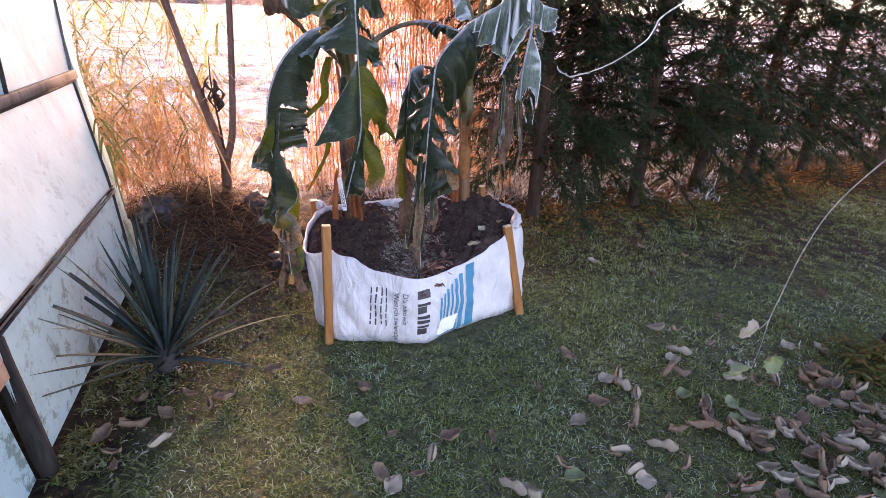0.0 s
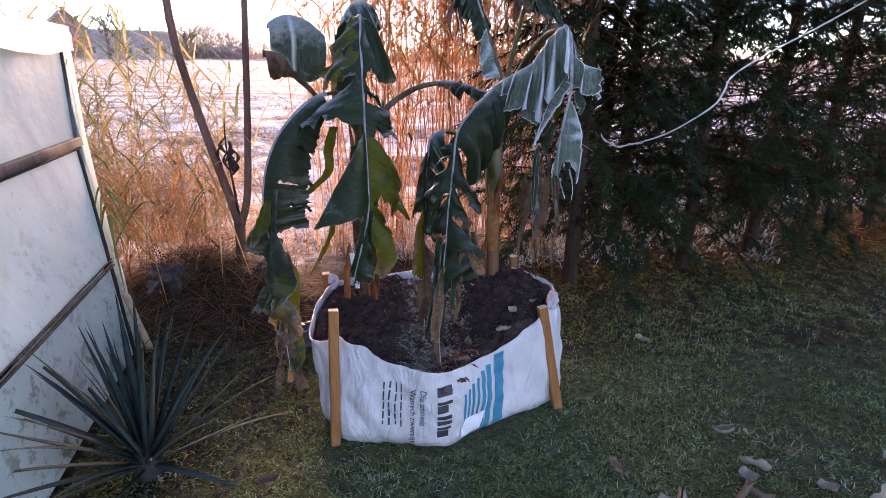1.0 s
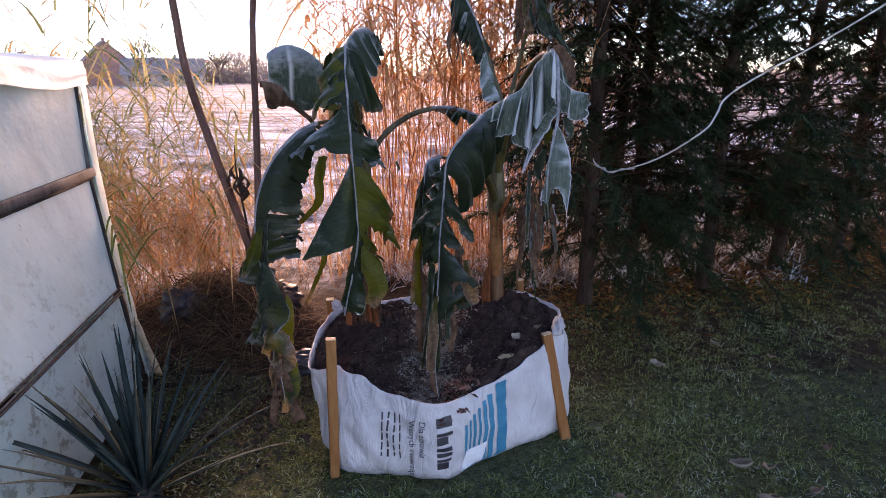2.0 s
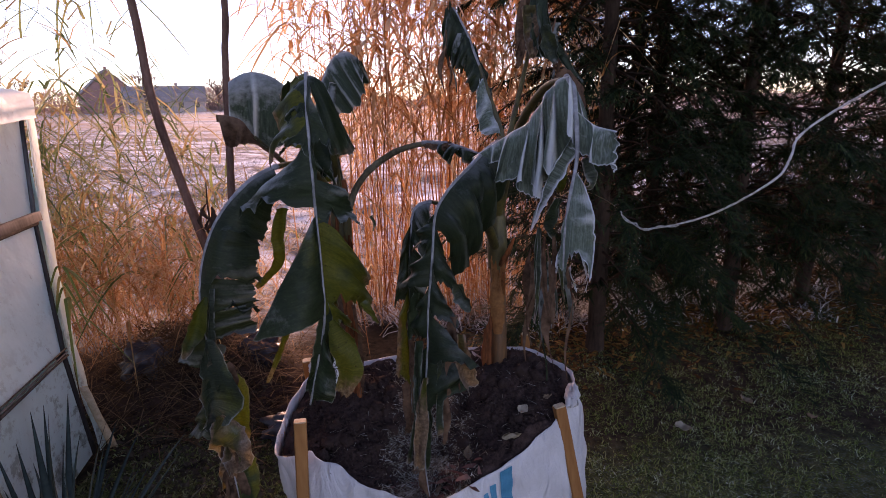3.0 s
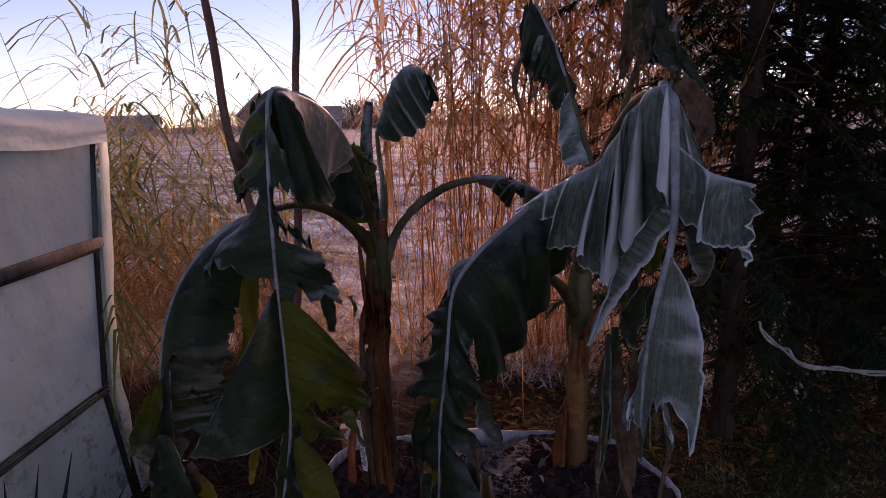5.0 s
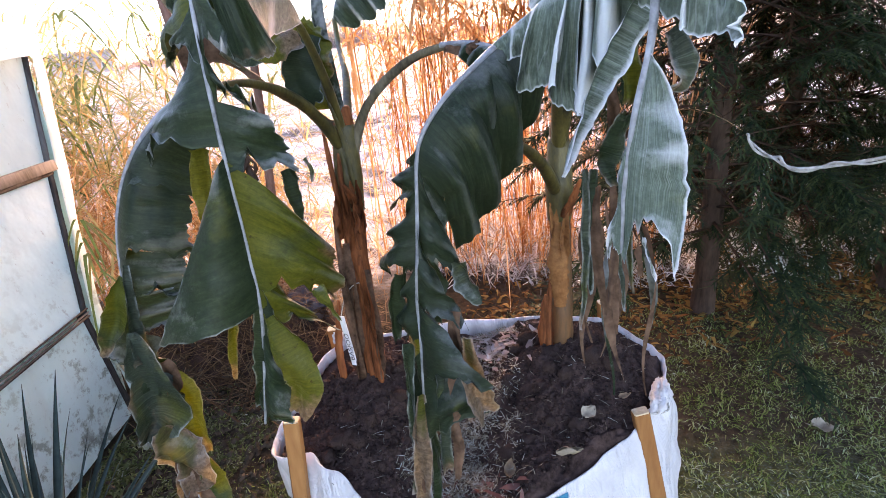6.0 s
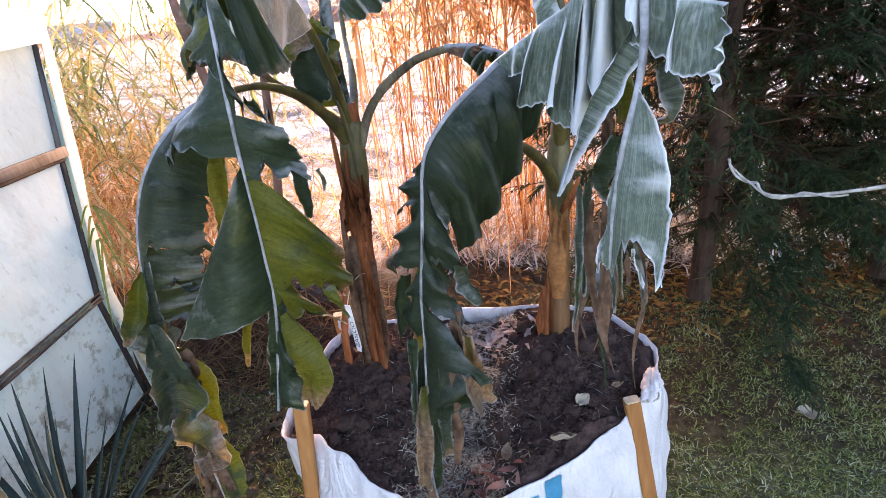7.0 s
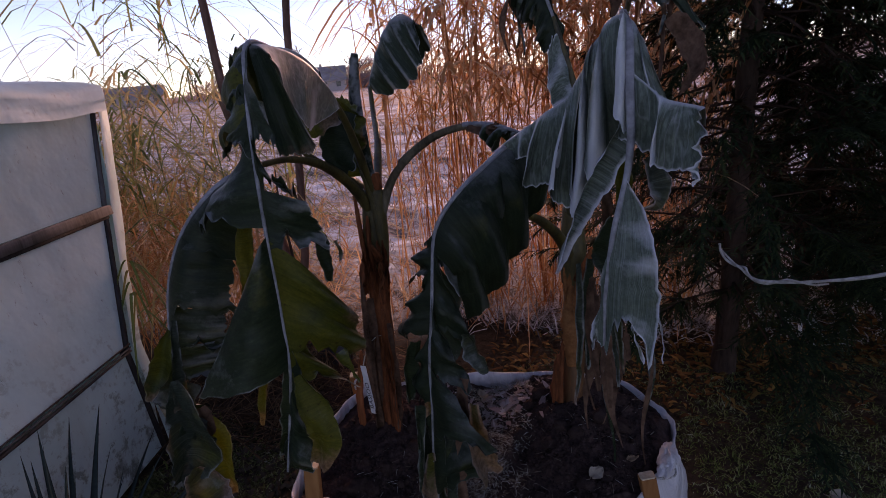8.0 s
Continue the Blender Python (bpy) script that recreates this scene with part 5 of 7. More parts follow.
    banana_leaf(plant, rib, (0.006, 0.005, 0.003), [
        (0.0, 1.0, (-0.50, 2.58, 1.31), (-0.49, 2.56, 1.50), {"bow": 0.03, "tip": (-0.565, 2.57, 1.40)}),
        (0.3, 1.0, (-0.40, 2.60, 1.38), (-0.40, 2.59, 1.50), {"bow": 0.02, "tip": (-0.37, 2.60, 1.46)})], M_BLADE_YELLOW, "small yellow-green leaf by the crown")
    # small upright leaf whose round tip nods over
    rib = [(-0.425, 2.680, 1.250), (-0.545, 2.882, 1.367), (-0.694, 3.087, 1.454), (-0.759, 3.177, 1.542), (-0.751, 3.234, 1.656), (-0.708, 3.268, 1.759), (-0.639, 3.268, 1.799), (-0.571, 3.268, 1.759)]
    banana_leaf(plant, rib, (0.014, 0.012, 0.010, 0.008, 0.006, 0.005, 0.004, 0.003), [
        (0.44, 1.0, (-0.725, 3.177, 1.508), (-0.548, 3.223, 1.736), {"bow": 0.035, "tip": (-0.457, 3.166, 1.508), "wave": 0.010, "folds": 5.0, "nu": 60}),
        (0.50, 1.0, (-0.730, 3.302, 1.599), (-0.559, 3.325, 1.713), {"bow": -0.02, "tip": (-0.525, 3.325, 1.599)})], M_BLADE_RIMED, "small nodding leaf with frost-rimmed veins")
    # long bare stalk that bridges over to the other plant
    petiole(plant, [(-0.415, 2.655, 1.15), (-0.37, 2.67, 1.27), (-0.30, 2.67, 1.345), (-0.19, 2.66, 1.41), (-0.08, 2.65, 1.435), (0.0, 2.65, 1.43)], (0.019, 0.017, 0.015, 0.013, 0.011, 0.009), M_PETIOLE_TAN)
    rib = [(-0.10, 2.65, 1.435), (-0.02, 2.64, 1.435), (0.05, 2.62, 1.42), (0.12, 2.60, 1.40)]
    banana_leaf(plant, rib, (0.010, 0.008, 0.006, 0.004), [
        (0.25, 0.7, (-0.035, 2.62, 1.40), (0.01, 2.60, 1.365), {"bow": 0.02, "wave": 0.02}),
        (0.45, 1.0, (0.03, 2.62, 1.39), (0.12, 2.60, 1.34), {"bow": 0.02, "wave": 0.02}),
        (0.0, 0.5, (-0.09, 2.64, 1.415), (-0.01, 2.62, 1.41), {"wave": 0.012})], M_BLADE, "torn remnant of blade on a bare stalk", (2,))
    # yellowed pieces hanging behind the front leaf
    tatter(plant, [(-0.49, 1.976, 1.115), (-0.502, 1.963, 1.01), (-0.508, 1.957, 0.907)], (0.011, 0.024, 0.046), M_BLADE_GREY, turn=0.3)
    tatter(plant, [(-0.498, 1.947, 0.982), (-0.498, 1.947, 0.889), (-0.499, 1.946, 0.782), (-0.53, 1.911, 0.72)], (0.015, 0.069, 0.109, 0.031), M_BLADE_GREY, turn=0.25, cup=0.5)
    tatter(plant, [(-0.478, 1.979, 0.898), (-0.476, 1.982, 0.847), (-0.485, 1.972, 0.816)], (0.019, 0.035, 0.017), M_BLADE_DRY)
    tatter(plant, [(-0.485, 1.986, 0.871), (-0.476, 1.996, 0.793), (-0.476, 1.997, 0.699), (-0.47, 2.003, 0.638)], (0.021, 0.067, 0.043, 0.013), M_BLADE_YELLOW, turn=-0.4)
    tatter(plant, [(-0.504, 1.935, 0.749), (-0.491, 1.951, 0.68), (-0.48, 1.963, 0.61), (-0.492, 1.949, 0.565)], (0.036, 0.103, 0.091, 0.023), M_BLADE_RUST, turn=0.2, crumple=0.012)
    tatter(plant, [(-0.478, 1.975, 0.662), (-0.467, 1.987, 0.57), (-0.473, 1.981, 0.485), (-0.498, 1.952, 0.396)], (0.018, 0.057, 0.064, 0.027), M_BLADE_YELLOW, turn=0.5)
    tatter(plant, [(-0.505, 1.955, 0.58), (-0.512, 1.946, 0.49), (-0.53, 1.927, 0.364)], (0.018, 0.037, 0.03), M_BLADE_DRY, turn=0.9)
    tatter(plant, [(-0.51, 1.975, 1.09), (-0.532, 1.95, 1.013), (-0.562, 1.919, 0.933)], (0.011, 0.053, 0.014), M_BLADE_YELLOW, turn=-0.3)
    tatter(plant, [(-0.479, 1.973, 0.683), (-0.477, 1.976, 0.551), (-0.474, 1.979, 0.447), (-0.466, 1.988, 0.336)], (0.026, 0.039, 0.031, 0.056), M_BLADE_DRY, turn=0.4)
    tatter(plant, [(-0.498, 1.962, 0.686), (-0.504, 1.956, 0.581), (-0.514, 1.944, 0.51)], (0.03, 0.057, 0.046), M_BLADE_RUST, turn=0.7)
    tatter(plant, [(-0.445, 2.105, 1.303), (-0.449, 2.101, 1.235), (-0.461, 2.089, 1.155)], (0.026, 0.027, 0.01), M_BLADE_YELLOW)
    tatter(plant, [(-0.312, 2.06, 1.317), (-0.332, 2.06, 1.24), (-0.339, 2.06, 1.168), (-0.451, 2.109, 1.072)], (0.033, 0.033, 0.028, 0.012), M_BLADE_YELLOW, turn=0.3)
    tatter(plant, [(-0.471, 2.06, 1.28), (-0.485, 2.046, 1.239), (-0.495, 2.035, 1.203)], (0.015, 0.016, 0.007), M_BLADE_DRY)
    tatter(plant, [(-0.467, 2.074, 1.251), (-0.47, 2.071, 1.211), (-0.474, 2.066, 1.177)], (0.015, 0.013, 0.006), M_BLADE_DRY)
    tatter(plant, [(-0.323, 2.05, 1.0), (-0.356, 2.05, 0.916), (-0.447, 2.103, 0.771)], (0.02, 0.019, 0.009), M_BLADE_YELLOW)
    tatter(plant, [(-0.341, 2.3, 1.217), (-0.337, 2.3, 1.159), (-0.331, 2.3, 1.095)], (0.033, 0.033, 0.016), M_BLADE)
    tatter(plant, [(-0.051, 2.02, 1.314), (-0.043, 2.02, 1.297), (-0.047, 2.02, 1.276)], (0.013, 0.008, 0.003), M_BLADE_GREY)
    tatter(plant, [(-0.519, 2.436, 1.462), (-0.469, 2.472, 1.465), (-0.41, 2.513, 1.491)], (0.03, 0.071, 0.054), M_BLADE_YELLOW, turn=0.2)
    tatter(plant, [(-0.415, 2.557, 1.492), (-0.441, 2.54, 1.415), (-0.438, 2.542, 1.324)], (0.056, 0.094, 0.065), M_BLADE, turn=0.5)
    tatter(plant, [(-0.09, 2.03, 1.088), (-0.068, 2.03, 1.053), (-0.052, 2.03, 1.03)], (0.023, 0.019, 0.006), M_BLADE_YELLOW)
    tatter(plant, [(-0.173, 1.985, 1.112), (-0.177, 1.985, 1.035), (-0.194, 1.985, 0.938), (-0.233, 1.985, 0.839)], (0.009, 0.039, 0.057, 0.032), M_BLADE, turn=0.2)
    tatter(plant, [(-0.155, 1.98, 1.052), (-0.135, 1.98, 0.988), (-0.115, 1.98, 0.922), (-0.147, 1.98, 0.845)], (0.015, 0.064, 0.069, 0.031), M_BLADE_YELLOW, turn=-0.2)
    return plant


def build_right_plant():
    plant = thing("banana_plant", "frost-killed banana plant with yellow-brown stem and rimed leaves", "banana plant", "banana plants in the sack")
    part("stem", tube([(0.150, 2.825, 0.38), (0.148, 2.83, 0.60), (0.140, 2.86, 0.80), (0.132, 2.885, 1.00), (0.130, 2.90, 1.20)], (0.037, 0.034, 0.031, 0.031, 0.026), 16, 50, 1.0, 0.06), M_STEM_B, plant)
    for pts, w in (([(0.120, 2.845, 0.98), (0.128, 2.835, 0.90), (0.140, 2.825, 0.80)], (0.018, 0.030, 0.010)), ([(0.160, 2.845, 0.96), (0.158, 2.830, 0.86), (0.152, 2.820, 0.76)], (0.014, 0.028, 0.010))):
        tatter(plant, pts, w, M_SCAR, 0.3, 0.9, 0.008)
    part("leaf_scar", tube([(0.148, 2.812, 0.66), (0.144, 2.818, 0.72), (0.140, 2.822, 0.80), (0.135, 2.845, 0.92)], (0.016, 0.028, 0.030, 0.008), 12, 30, 0.6, 0.14), M_SCAR, plant, "torn orange-brown scar on the stem")
    part("green_sheath", tube([(0.132, 2.88, 0.92), (0.132, 2.88, 1.02), (0.13, 2.89, 1.16)], (0.035, 0.041, 0.030), 14, 16, 1.0, 0.02), M_PETIOLE, plant)
    part("dead_sheath", tube([(0.105, 2.80, 0.44), (0.10, 2.79, 0.58), (0.108, 2.80, 0.70)], (0.012, 0.018, 0.006), 6, 14, 0.5, 0.2), M_STEM_A, plant, "dead brown sheath at the stem's foot")
    part("old_stalk", tube([(0.155, 2.855, 0.94), (0.185, 2.83, 1.01), (0.205, 2.815, 1.06)], (0.018, 0.013, 0.005), 7, 12, 0.6, 0.2), M_STEM_A, plant, "broken brown stalk stub")
    part("dead_sheath", tube([(0.118, 2.785, 0.44), (0.112, 2.79, 0.60), (0.122, 2.815, 0.76)], (0.012, 0.015, 0.004), 7, 16, 0.5, 0.2), M_STEM_A, plant, "dead brown sheath at the stem's foot")
    # middle leaf: arches forward between the two plants and hangs to the earth
    petiole(plant, [(0.13, 2.89, 1.10), (0.15, 2.80, 1.28), (0.19, 2.62, 1.42), (0.205, 2.45, 1.465), (0.205, 2.34, 1.455)], (0.022, 0.019, 0.015, 0.012, 0.010))
    rib = [(0.205, 2.36, 1.46), (0.185, 2.26, 1.445), (0.155, 2.19, 1.41), (0.115, 2.15, 1.365), (0.083, 2.13, 1.31), (0.075, 2.12, 1.24), (0.07, 2.11, 1.15), (0.062, 2.10, 1.06), (0.058, 2.10, 0.96), (0.05, 2.10, 0.85), (0.042, 2.10, 0.72), (0.038, 2.10, 0.58), (0.042, 2.12, 0.44)]
    banana_leaf(plant, rib, (0.009, 0.006, 0.0045, 0.004, 0.0036, 0.003, 0.0026, 0.002), [
        (0.02, 0.385, (0.215, 2.30, 1.325), (0.118, 2.17, 1.115), {"bow": 0.035, "wave": 0.021, "folds": 3.6, "tip": (0.185, 2.21, 1.185), "nu": 60, "torn": 0.02}),
        (0.10, 0.25, (0.185, 2.22, 1.36), (0.150, 2.19, 1.24), {"bow": 0.05, "wave": 0.016, "folds": 1.5}),
        (0.35, 0.52, (0.082, 2.13, 1.23), (0.145, 2.14, 1.065), {"bow": 0.02, "wave": 0.012, "tip": (0.11, 2.14, 1.17)}),
        (0.46, 0.61, (0.075, 2.11, 1.13), (0.148, 2.12, 0.990), {"bow": 0.02, "wave": 0.012, "tip": (0.105, 2.12, 1.07)}),
        (0.57, 0.72, (0.075, 2.10, 1.02), (0.212, 2.085, 0.895), {"bow": 0.022, "wave": 0.008, "folds": 1.0, "tip": (0.125, 2.09, 0.985), "torn": 0.03}),
        (0.66, 0.82, (0.075, 2.11, 0.93), (0.172, 2.12, 0.81), {"bow": 0.02, "wave": 0.016, "tip": (0.13, 2.12, 0.92)}),
        (0.34, 0.44, (0.072, 2.13, 1.28), (0.020, 2.15, 1.19), {"bow": 0.02, "tip": (0.025, 2.14, 1.27)}),
        (0.42, 0.535, (0.060, 2.12, 1.18), (-0.030, 2.16, 1.05), {"bow": 0.03, "tip": (-0.02, 2.15, 1.16)}),
        (0.53, 0.66, (0.052, 2.11, 1.06), (0.005, 2.13, 0.93), {"bow": 0.03, "tip": (-0.01, 2.14, 1.03)}),
        (0.68, 0.86, (0.045, 2.11, 0.92), (0.010, 2.11, 0.74), {"bow": 0.02, "wave": 0.012, "tip": (0.0, 2.12, 0.86)}),
        (0.82, 1.0, (0.025, 2.10, 0.70), (0.012, 2.11, 0.46), {"bow": 0.02, "wave": 0.012})],
        M_BLADE_DARK, "limp ribbed leaf arching over and hanging to the earth", (10,), (), ())
    # leaf behind it
    petiole(plant, [(0.13, 2.88, 0.98), (0.115, 2.78, 1.10), (0.09, 2.65, 1.19), (0.04, 2.54, 1.24), (-0.03, 2.49, 1.26)], (0.021, 0.019, 0.016, 0.013, 0.010))
    rib = [(-0.03, 2.49, 1.26), (-0.075, 2.46, 1.24), (-0.085, 2.43, 1.15), (-0.085, 2.40, 1.0), (-0.085, 2.38, 0.82), (-0.08, 2.36, 0.62), (-0.08, 2.36, 0.46)]
    banana_leaf(plant, rib, (0.010, 0.008, 0.006, 0.005, 0.003), [
        (0.0, 0.35, (-0.01, 2.43, 1.22), (-0.005, 2.38, 1.06), {"bow": 0.02}),
        (0.30, 0.62, (-0.01, 2.38, 1.08), (-0.02, 2.34, 0.84), {"bow": 0.03}),
        (0.25, 0.55, (-0.11, 2.42, 1.14), (-0.135, 2.38, 0.93), {"bow": 0.03}),
        (0.50, 0.80, (-0.12, 2.38, 0.90), (-0.13, 2.35, 0.70), {"bow": 0.03}),
        (0.60, 0.95, (-0.04, 2.34, 0.80), (-0.03, 2.32, 0.52), {"bow": 0.03}),
        (0.78, 1.0, (-0.11, 2.35, 0.66), (-0.10, 2.34, 0.47), {"bow": 0.02})],
        M_BLADE, "shaded limp leaf hanging behind the middle leaf", (4, 5), (3,))
    # big rimed leaf: thrown over like a cloth, its end hanging in strips
    petiole(plant, [(0.13, 2.89, 1.12), (0.18, 2.78, 1.32), (0.25, 2.55, 1.50), (0.33, 2.32, 1.60), (0.385, 2.15, 1.62)], (0.022, 0.019, 0.015, 0.012, 0.009))
    drape(plant, [(0.153, 2.240, 1.427), (0.201, 2.230, 1.458), (0.248, 2.220, 1.487)], [(0.160, 2.235, 1.405), (0.205, 2.225, 1.418), (0.262, 2.215, 1.425)], (0.15, 0.55, 0.95), 0.006, M_BLADE_FROST, 60, 16)
    drape(plant, [(0.236, 2.222, 1.480), (0.262, 2.215, 1.496), (0.290, 2.205, 1.512), (0.318, 2.195, 1.535)], [(0.215, 2.215, 1.395), (0.240, 2.205, 1.374), (0.268, 2.195, 1.392), (0.292, 2.185, 1.425)], (0.12, 0.85), 0.020, M_BLADE_FROST, 80)
    drape(plant, [(0.302, 2.200, 1.520), (0.318, 2.185, 1.545), (0.333, 2.170, 1.569), (0.348, 2.150, 1.591)], [(0.288, 2.165, 1.385), (0.310, 2.155, 1.345), (0.332, 2.145, 1.350), (0.345, 2.140, 1.395)], (0.05, 0.75), 0.026, M_BLADE_FROST, 90)
    drape(plant, [(0.338, 2.165, 1.578), (0.356, 2.145, 1.601), (0.378, 2.120, 1.618), (0.396, 2.102, 1.622)], [(0.338, 2.150, 1.372), (0.358, 2.125, 1.400), (0.378, 2.095, 1.440), (0.408, 2.062, 1.500)], (-0.02, 0.46, 1.0), 0.030, M_BLADE_FROST, 120, 30)
    drape(plant, [(0.413, 2.058, 1.552), (0.446, 2.042, 1.523), (0.473, 2.032, 1.513), (0.495, 2.022, 1.508)], [(0.417, 2.045, 1.470), (0.443, 2.022, 1.452), (0.467, 2.010, 1.441), (0.492, 1.998, 1.430)], (-0.10, 0.40, 1.05), 0.016, M_BLADE_FROST, 80, 24, 0.09, 0.06, 0.018)
    drape(plant, [(0.394, 2.102, 1.624), (0.408, 2.110, 1.606), (0.417, 2.130, 1.585)], [(0.415, 2.062, 1.535), (0.428, 2.090, 1.528), (0.444, 2.120, 1.512)], (0.1, 0.6, 1.1), 0.007, M_BLADE_FROST, 50, 20)
    rib = [(0.389, 2.130, 1.623), (0.405, 2.082, 1.595), (0.414, 2.046, 1.535), (0.420, 2.030, 1.476), (0.418, 2.018, 1.428), (0.408, 2.0, 1.367), (0.402, 1.990, 1.292), (0.402, 1.985, 1.215)]
    banana_leaf(plant, rib, (0.007, 0.006, 0.005, 0.004, 0.003, 0.002), [
        (0.55, 1.0, (0.420, 2.02, 1.425), (0.462, 1.98, 1.205), {"bow": 0.012, "wave": 0.006, "folds": 2.0, "tip": (0.478, 1.985, 1.36), "lengthwise": True, "torn": 0.05, "ragged": 0.10}),
        (0.66, 1.0, (0.410, 2.01, 1.36), (0.388, 1.985, 1.205), {"bow": 0.01, "wave": 0.006, "tip": (0.392, 1.99, 1.29), "lengthwise": True})],
        M_BLADE_FROST, "rimed leaf end with a quilted frosty blade", (), (), ())
    # torn pieces of the middle leaf, the rimed leaf's rolled tongue and its tails
    tatter(plant, [(0.147, 2.1, 0.985), (0.16, 2.1, 0.895), (0.174, 2.1, 0.826)], (0.019, 0.047, 0.048), M_BLADE_RUST, turn=0.2)
    tatter(plant, [(0.121, 2.11, 1.03), (0.123, 2.11, 0.916), (0.122, 2.11, 0.805)], (0.031, 0.038, 0.036), M_BLADE_DRY, turn=-0.3)
    tatter(plant, [(0.137, 2.12, 1.117), (0.149, 2.12, 1.077), (0.169, 2.12, 1.043)], (0.033, 0.039, 0.009), M_BLADE_GREY)
    tatter(plant, [(0.029, 2.11, 1.09), (0.01, 2.11, 1.026), (0.003, 2.11, 0.949)], (0.023, 0.032, 0.013), M_BLADE, turn=0.3)
    tatter(plant, [(0.037, 2.09, 0.961), (0.029, 2.09, 0.86), (0.023, 2.09, 0.73)], (0.02, 0.029, 0.013), M_BLADE, turn=-0.5)
    tatter(plant, [(0.089, 2.1, 0.94), (0.086, 2.1, 0.814), (0.08, 2.1, 0.666)], (0.016, 0.029, 0.02), M_BLADE_GREY, turn=0.6)
    tatter(plant, [(0.049, 2.09, 0.852), (0.036, 2.09, 0.712), (0.022, 2.09, 0.555)], (0.015, 0.038, 0.028), M_BLADE_RUST, turn=0.3)
    tatter(plant, [(0.094, 2.12, 0.8), (0.101, 2.12, 0.719), (0.091, 2.12, 0.627)], (0.015, 0.022, 0.009), M_BLADE_DRY, turn=0.5)
    tatter(plant, [(0.05, 2.115, 0.751), (0.052, 2.115, 0.649), (0.032, 2.115, 0.531)], (0.018, 0.03, 0.017), M_BLADE, turn=0.9)
    tatter(plant, [(0.023, 2.13, 0.895), (0.011, 2.13, 0.728), (-0.02, 2.13, 0.529)], (0.015, 0.025, 0.02), M_BLADE, turn=-0.6)
    tatter(plant, [(0.418, 2.045, 1.492), (0.388, 2.055, 1.438), (0.362, 2.05, 1.387), (0.342, 2.04, 1.34), (0.326, 2.03, 1.290)], (0.026, 0.030, 0.024, 0.015, 0.006), M_BLADE_FROST, cup=1.1, turn=0.5)
    tatter(plant, [(0.440, 2.07, 1.448), (0.454, 2.06, 1.418), (0.452, 2.045, 1.392), (0.433, 2.03, 1.386)], (0.020, 0.026, 0.020, 0.010), M_BLADE_GREY, cup=-0.7, turn=0.4)
    tatter(plant, [(0.379, 2.2, 1.434), (0.385, 2.2, 1.39), (0.382, 2.2, 1.349)], (0.023, 0.026, 0.014), M_BLADE_YELLOW)
    tatter(plant, [(0.357, 2.2, 1.377), (0.362, 2.2, 1.338), (0.359, 2.2, 1.301)], (0.016, 0.018, 0.007), M_BLADE_DRY)
    tatter(plant, [(0.385, 2.15, 1.342), (0.369, 2.15, 1.3), (0.363, 2.15, 1.269), (0.375, 2.15, 1.244)], (0.022, 0.037, 0.024, 0.008), M_BLADE, turn=0.3)
    tatter(plant, [(0.34, 2.1, 1.282), (0.344, 2.1, 1.166), (0.339, 2.1, 1.033)], (0.007, 0.014, 0.006), M_BLADE_GREY, turn=0.0)
    tatter(plant, [(0.351, 2.13, 1.25), (0.354, 2.13, 1.152), (0.367, 2.13, 1.045)], (0.009, 0.017, 0.007), M_BLADE_DRY, turn=0.4)
    tatter(plant, [(0.36, 2.16, 1.224), (0.375, 2.16, 1.116), (0.381, 2.16, 0.997)], (0.008, 0.016, 0.006), M_BLADE_DRY, turn=0.8)
    tatter(plant, [(0.377, 2.19, 1.224), (0.378, 2.19, 1.127), (0.389, 2.19, 1.022)], (0.006, 0.011, 0.005), M_BLADE_GREY, turn=1.2000000000000002)
    tatter(plant, [(0.402, 2.1, 1.205), (0.413, 2.1, 1.169), (0.414, 2.1, 1.131)], (0.006, 0.012, 0.005), M_BLADE_DRY, turn=1.6)
    tatter(plant, [(0.417, 2.13, 1.178), (0.422, 2.13, 1.145), (0.437, 2.13, 1.112)], (0.005, 0.01, 0.004), M_BLADE_FROST, turn=2.0)
    tatter(plant, [(0.443, 2.16, 1.202), (0.456, 2.16, 1.153), (0.462, 2.16, 1.101)], (0.004, 0.008, 0.003), M_BLADE_FROST, turn=2.4000000000000004)
    tatter(plant, [(0.337, 2.19, 1.257), (0.332, 2.19, 1.158), (0.337, 2.19, 1.049)], (0.011, 0.021, 0.008), M_BLADE, turn=2.8000000000000003)
    tatter(plant, [(0.377, 2.1, 1.259), (0.381, 2.1, 1.175), (0.377, 2.1, 1.082)], (0.008, 0.016, 0.007), M_BLADE_DRY, turn=3.2)
    tatter(plant, [(0.394, 2.13, 1.235), (0.396, 2.13, 1.164), (0.407, 2.13, 1.089)], (0.006, 0.012, 0.005), M_BLADE_GREY, turn=3.6)
    strips(plant, (0.36, 2.35, 1.12), 8, 0.42, 0.06, 43, [M_BLADE_DRY, M_BLADE_DRY, M_BLADE])
    # upright back leaf, broken over at the top
    rib = [(0.13, 2.90, 1.20), (0.14, 2.93, 1.33), (0.137, 2.95, 1.438), (0.091, 3.0, 1.555), (0.031, 3.05, 1.704), (-0.025, 3.08, 1.83), (-0.084, 3.10, 1.931)]
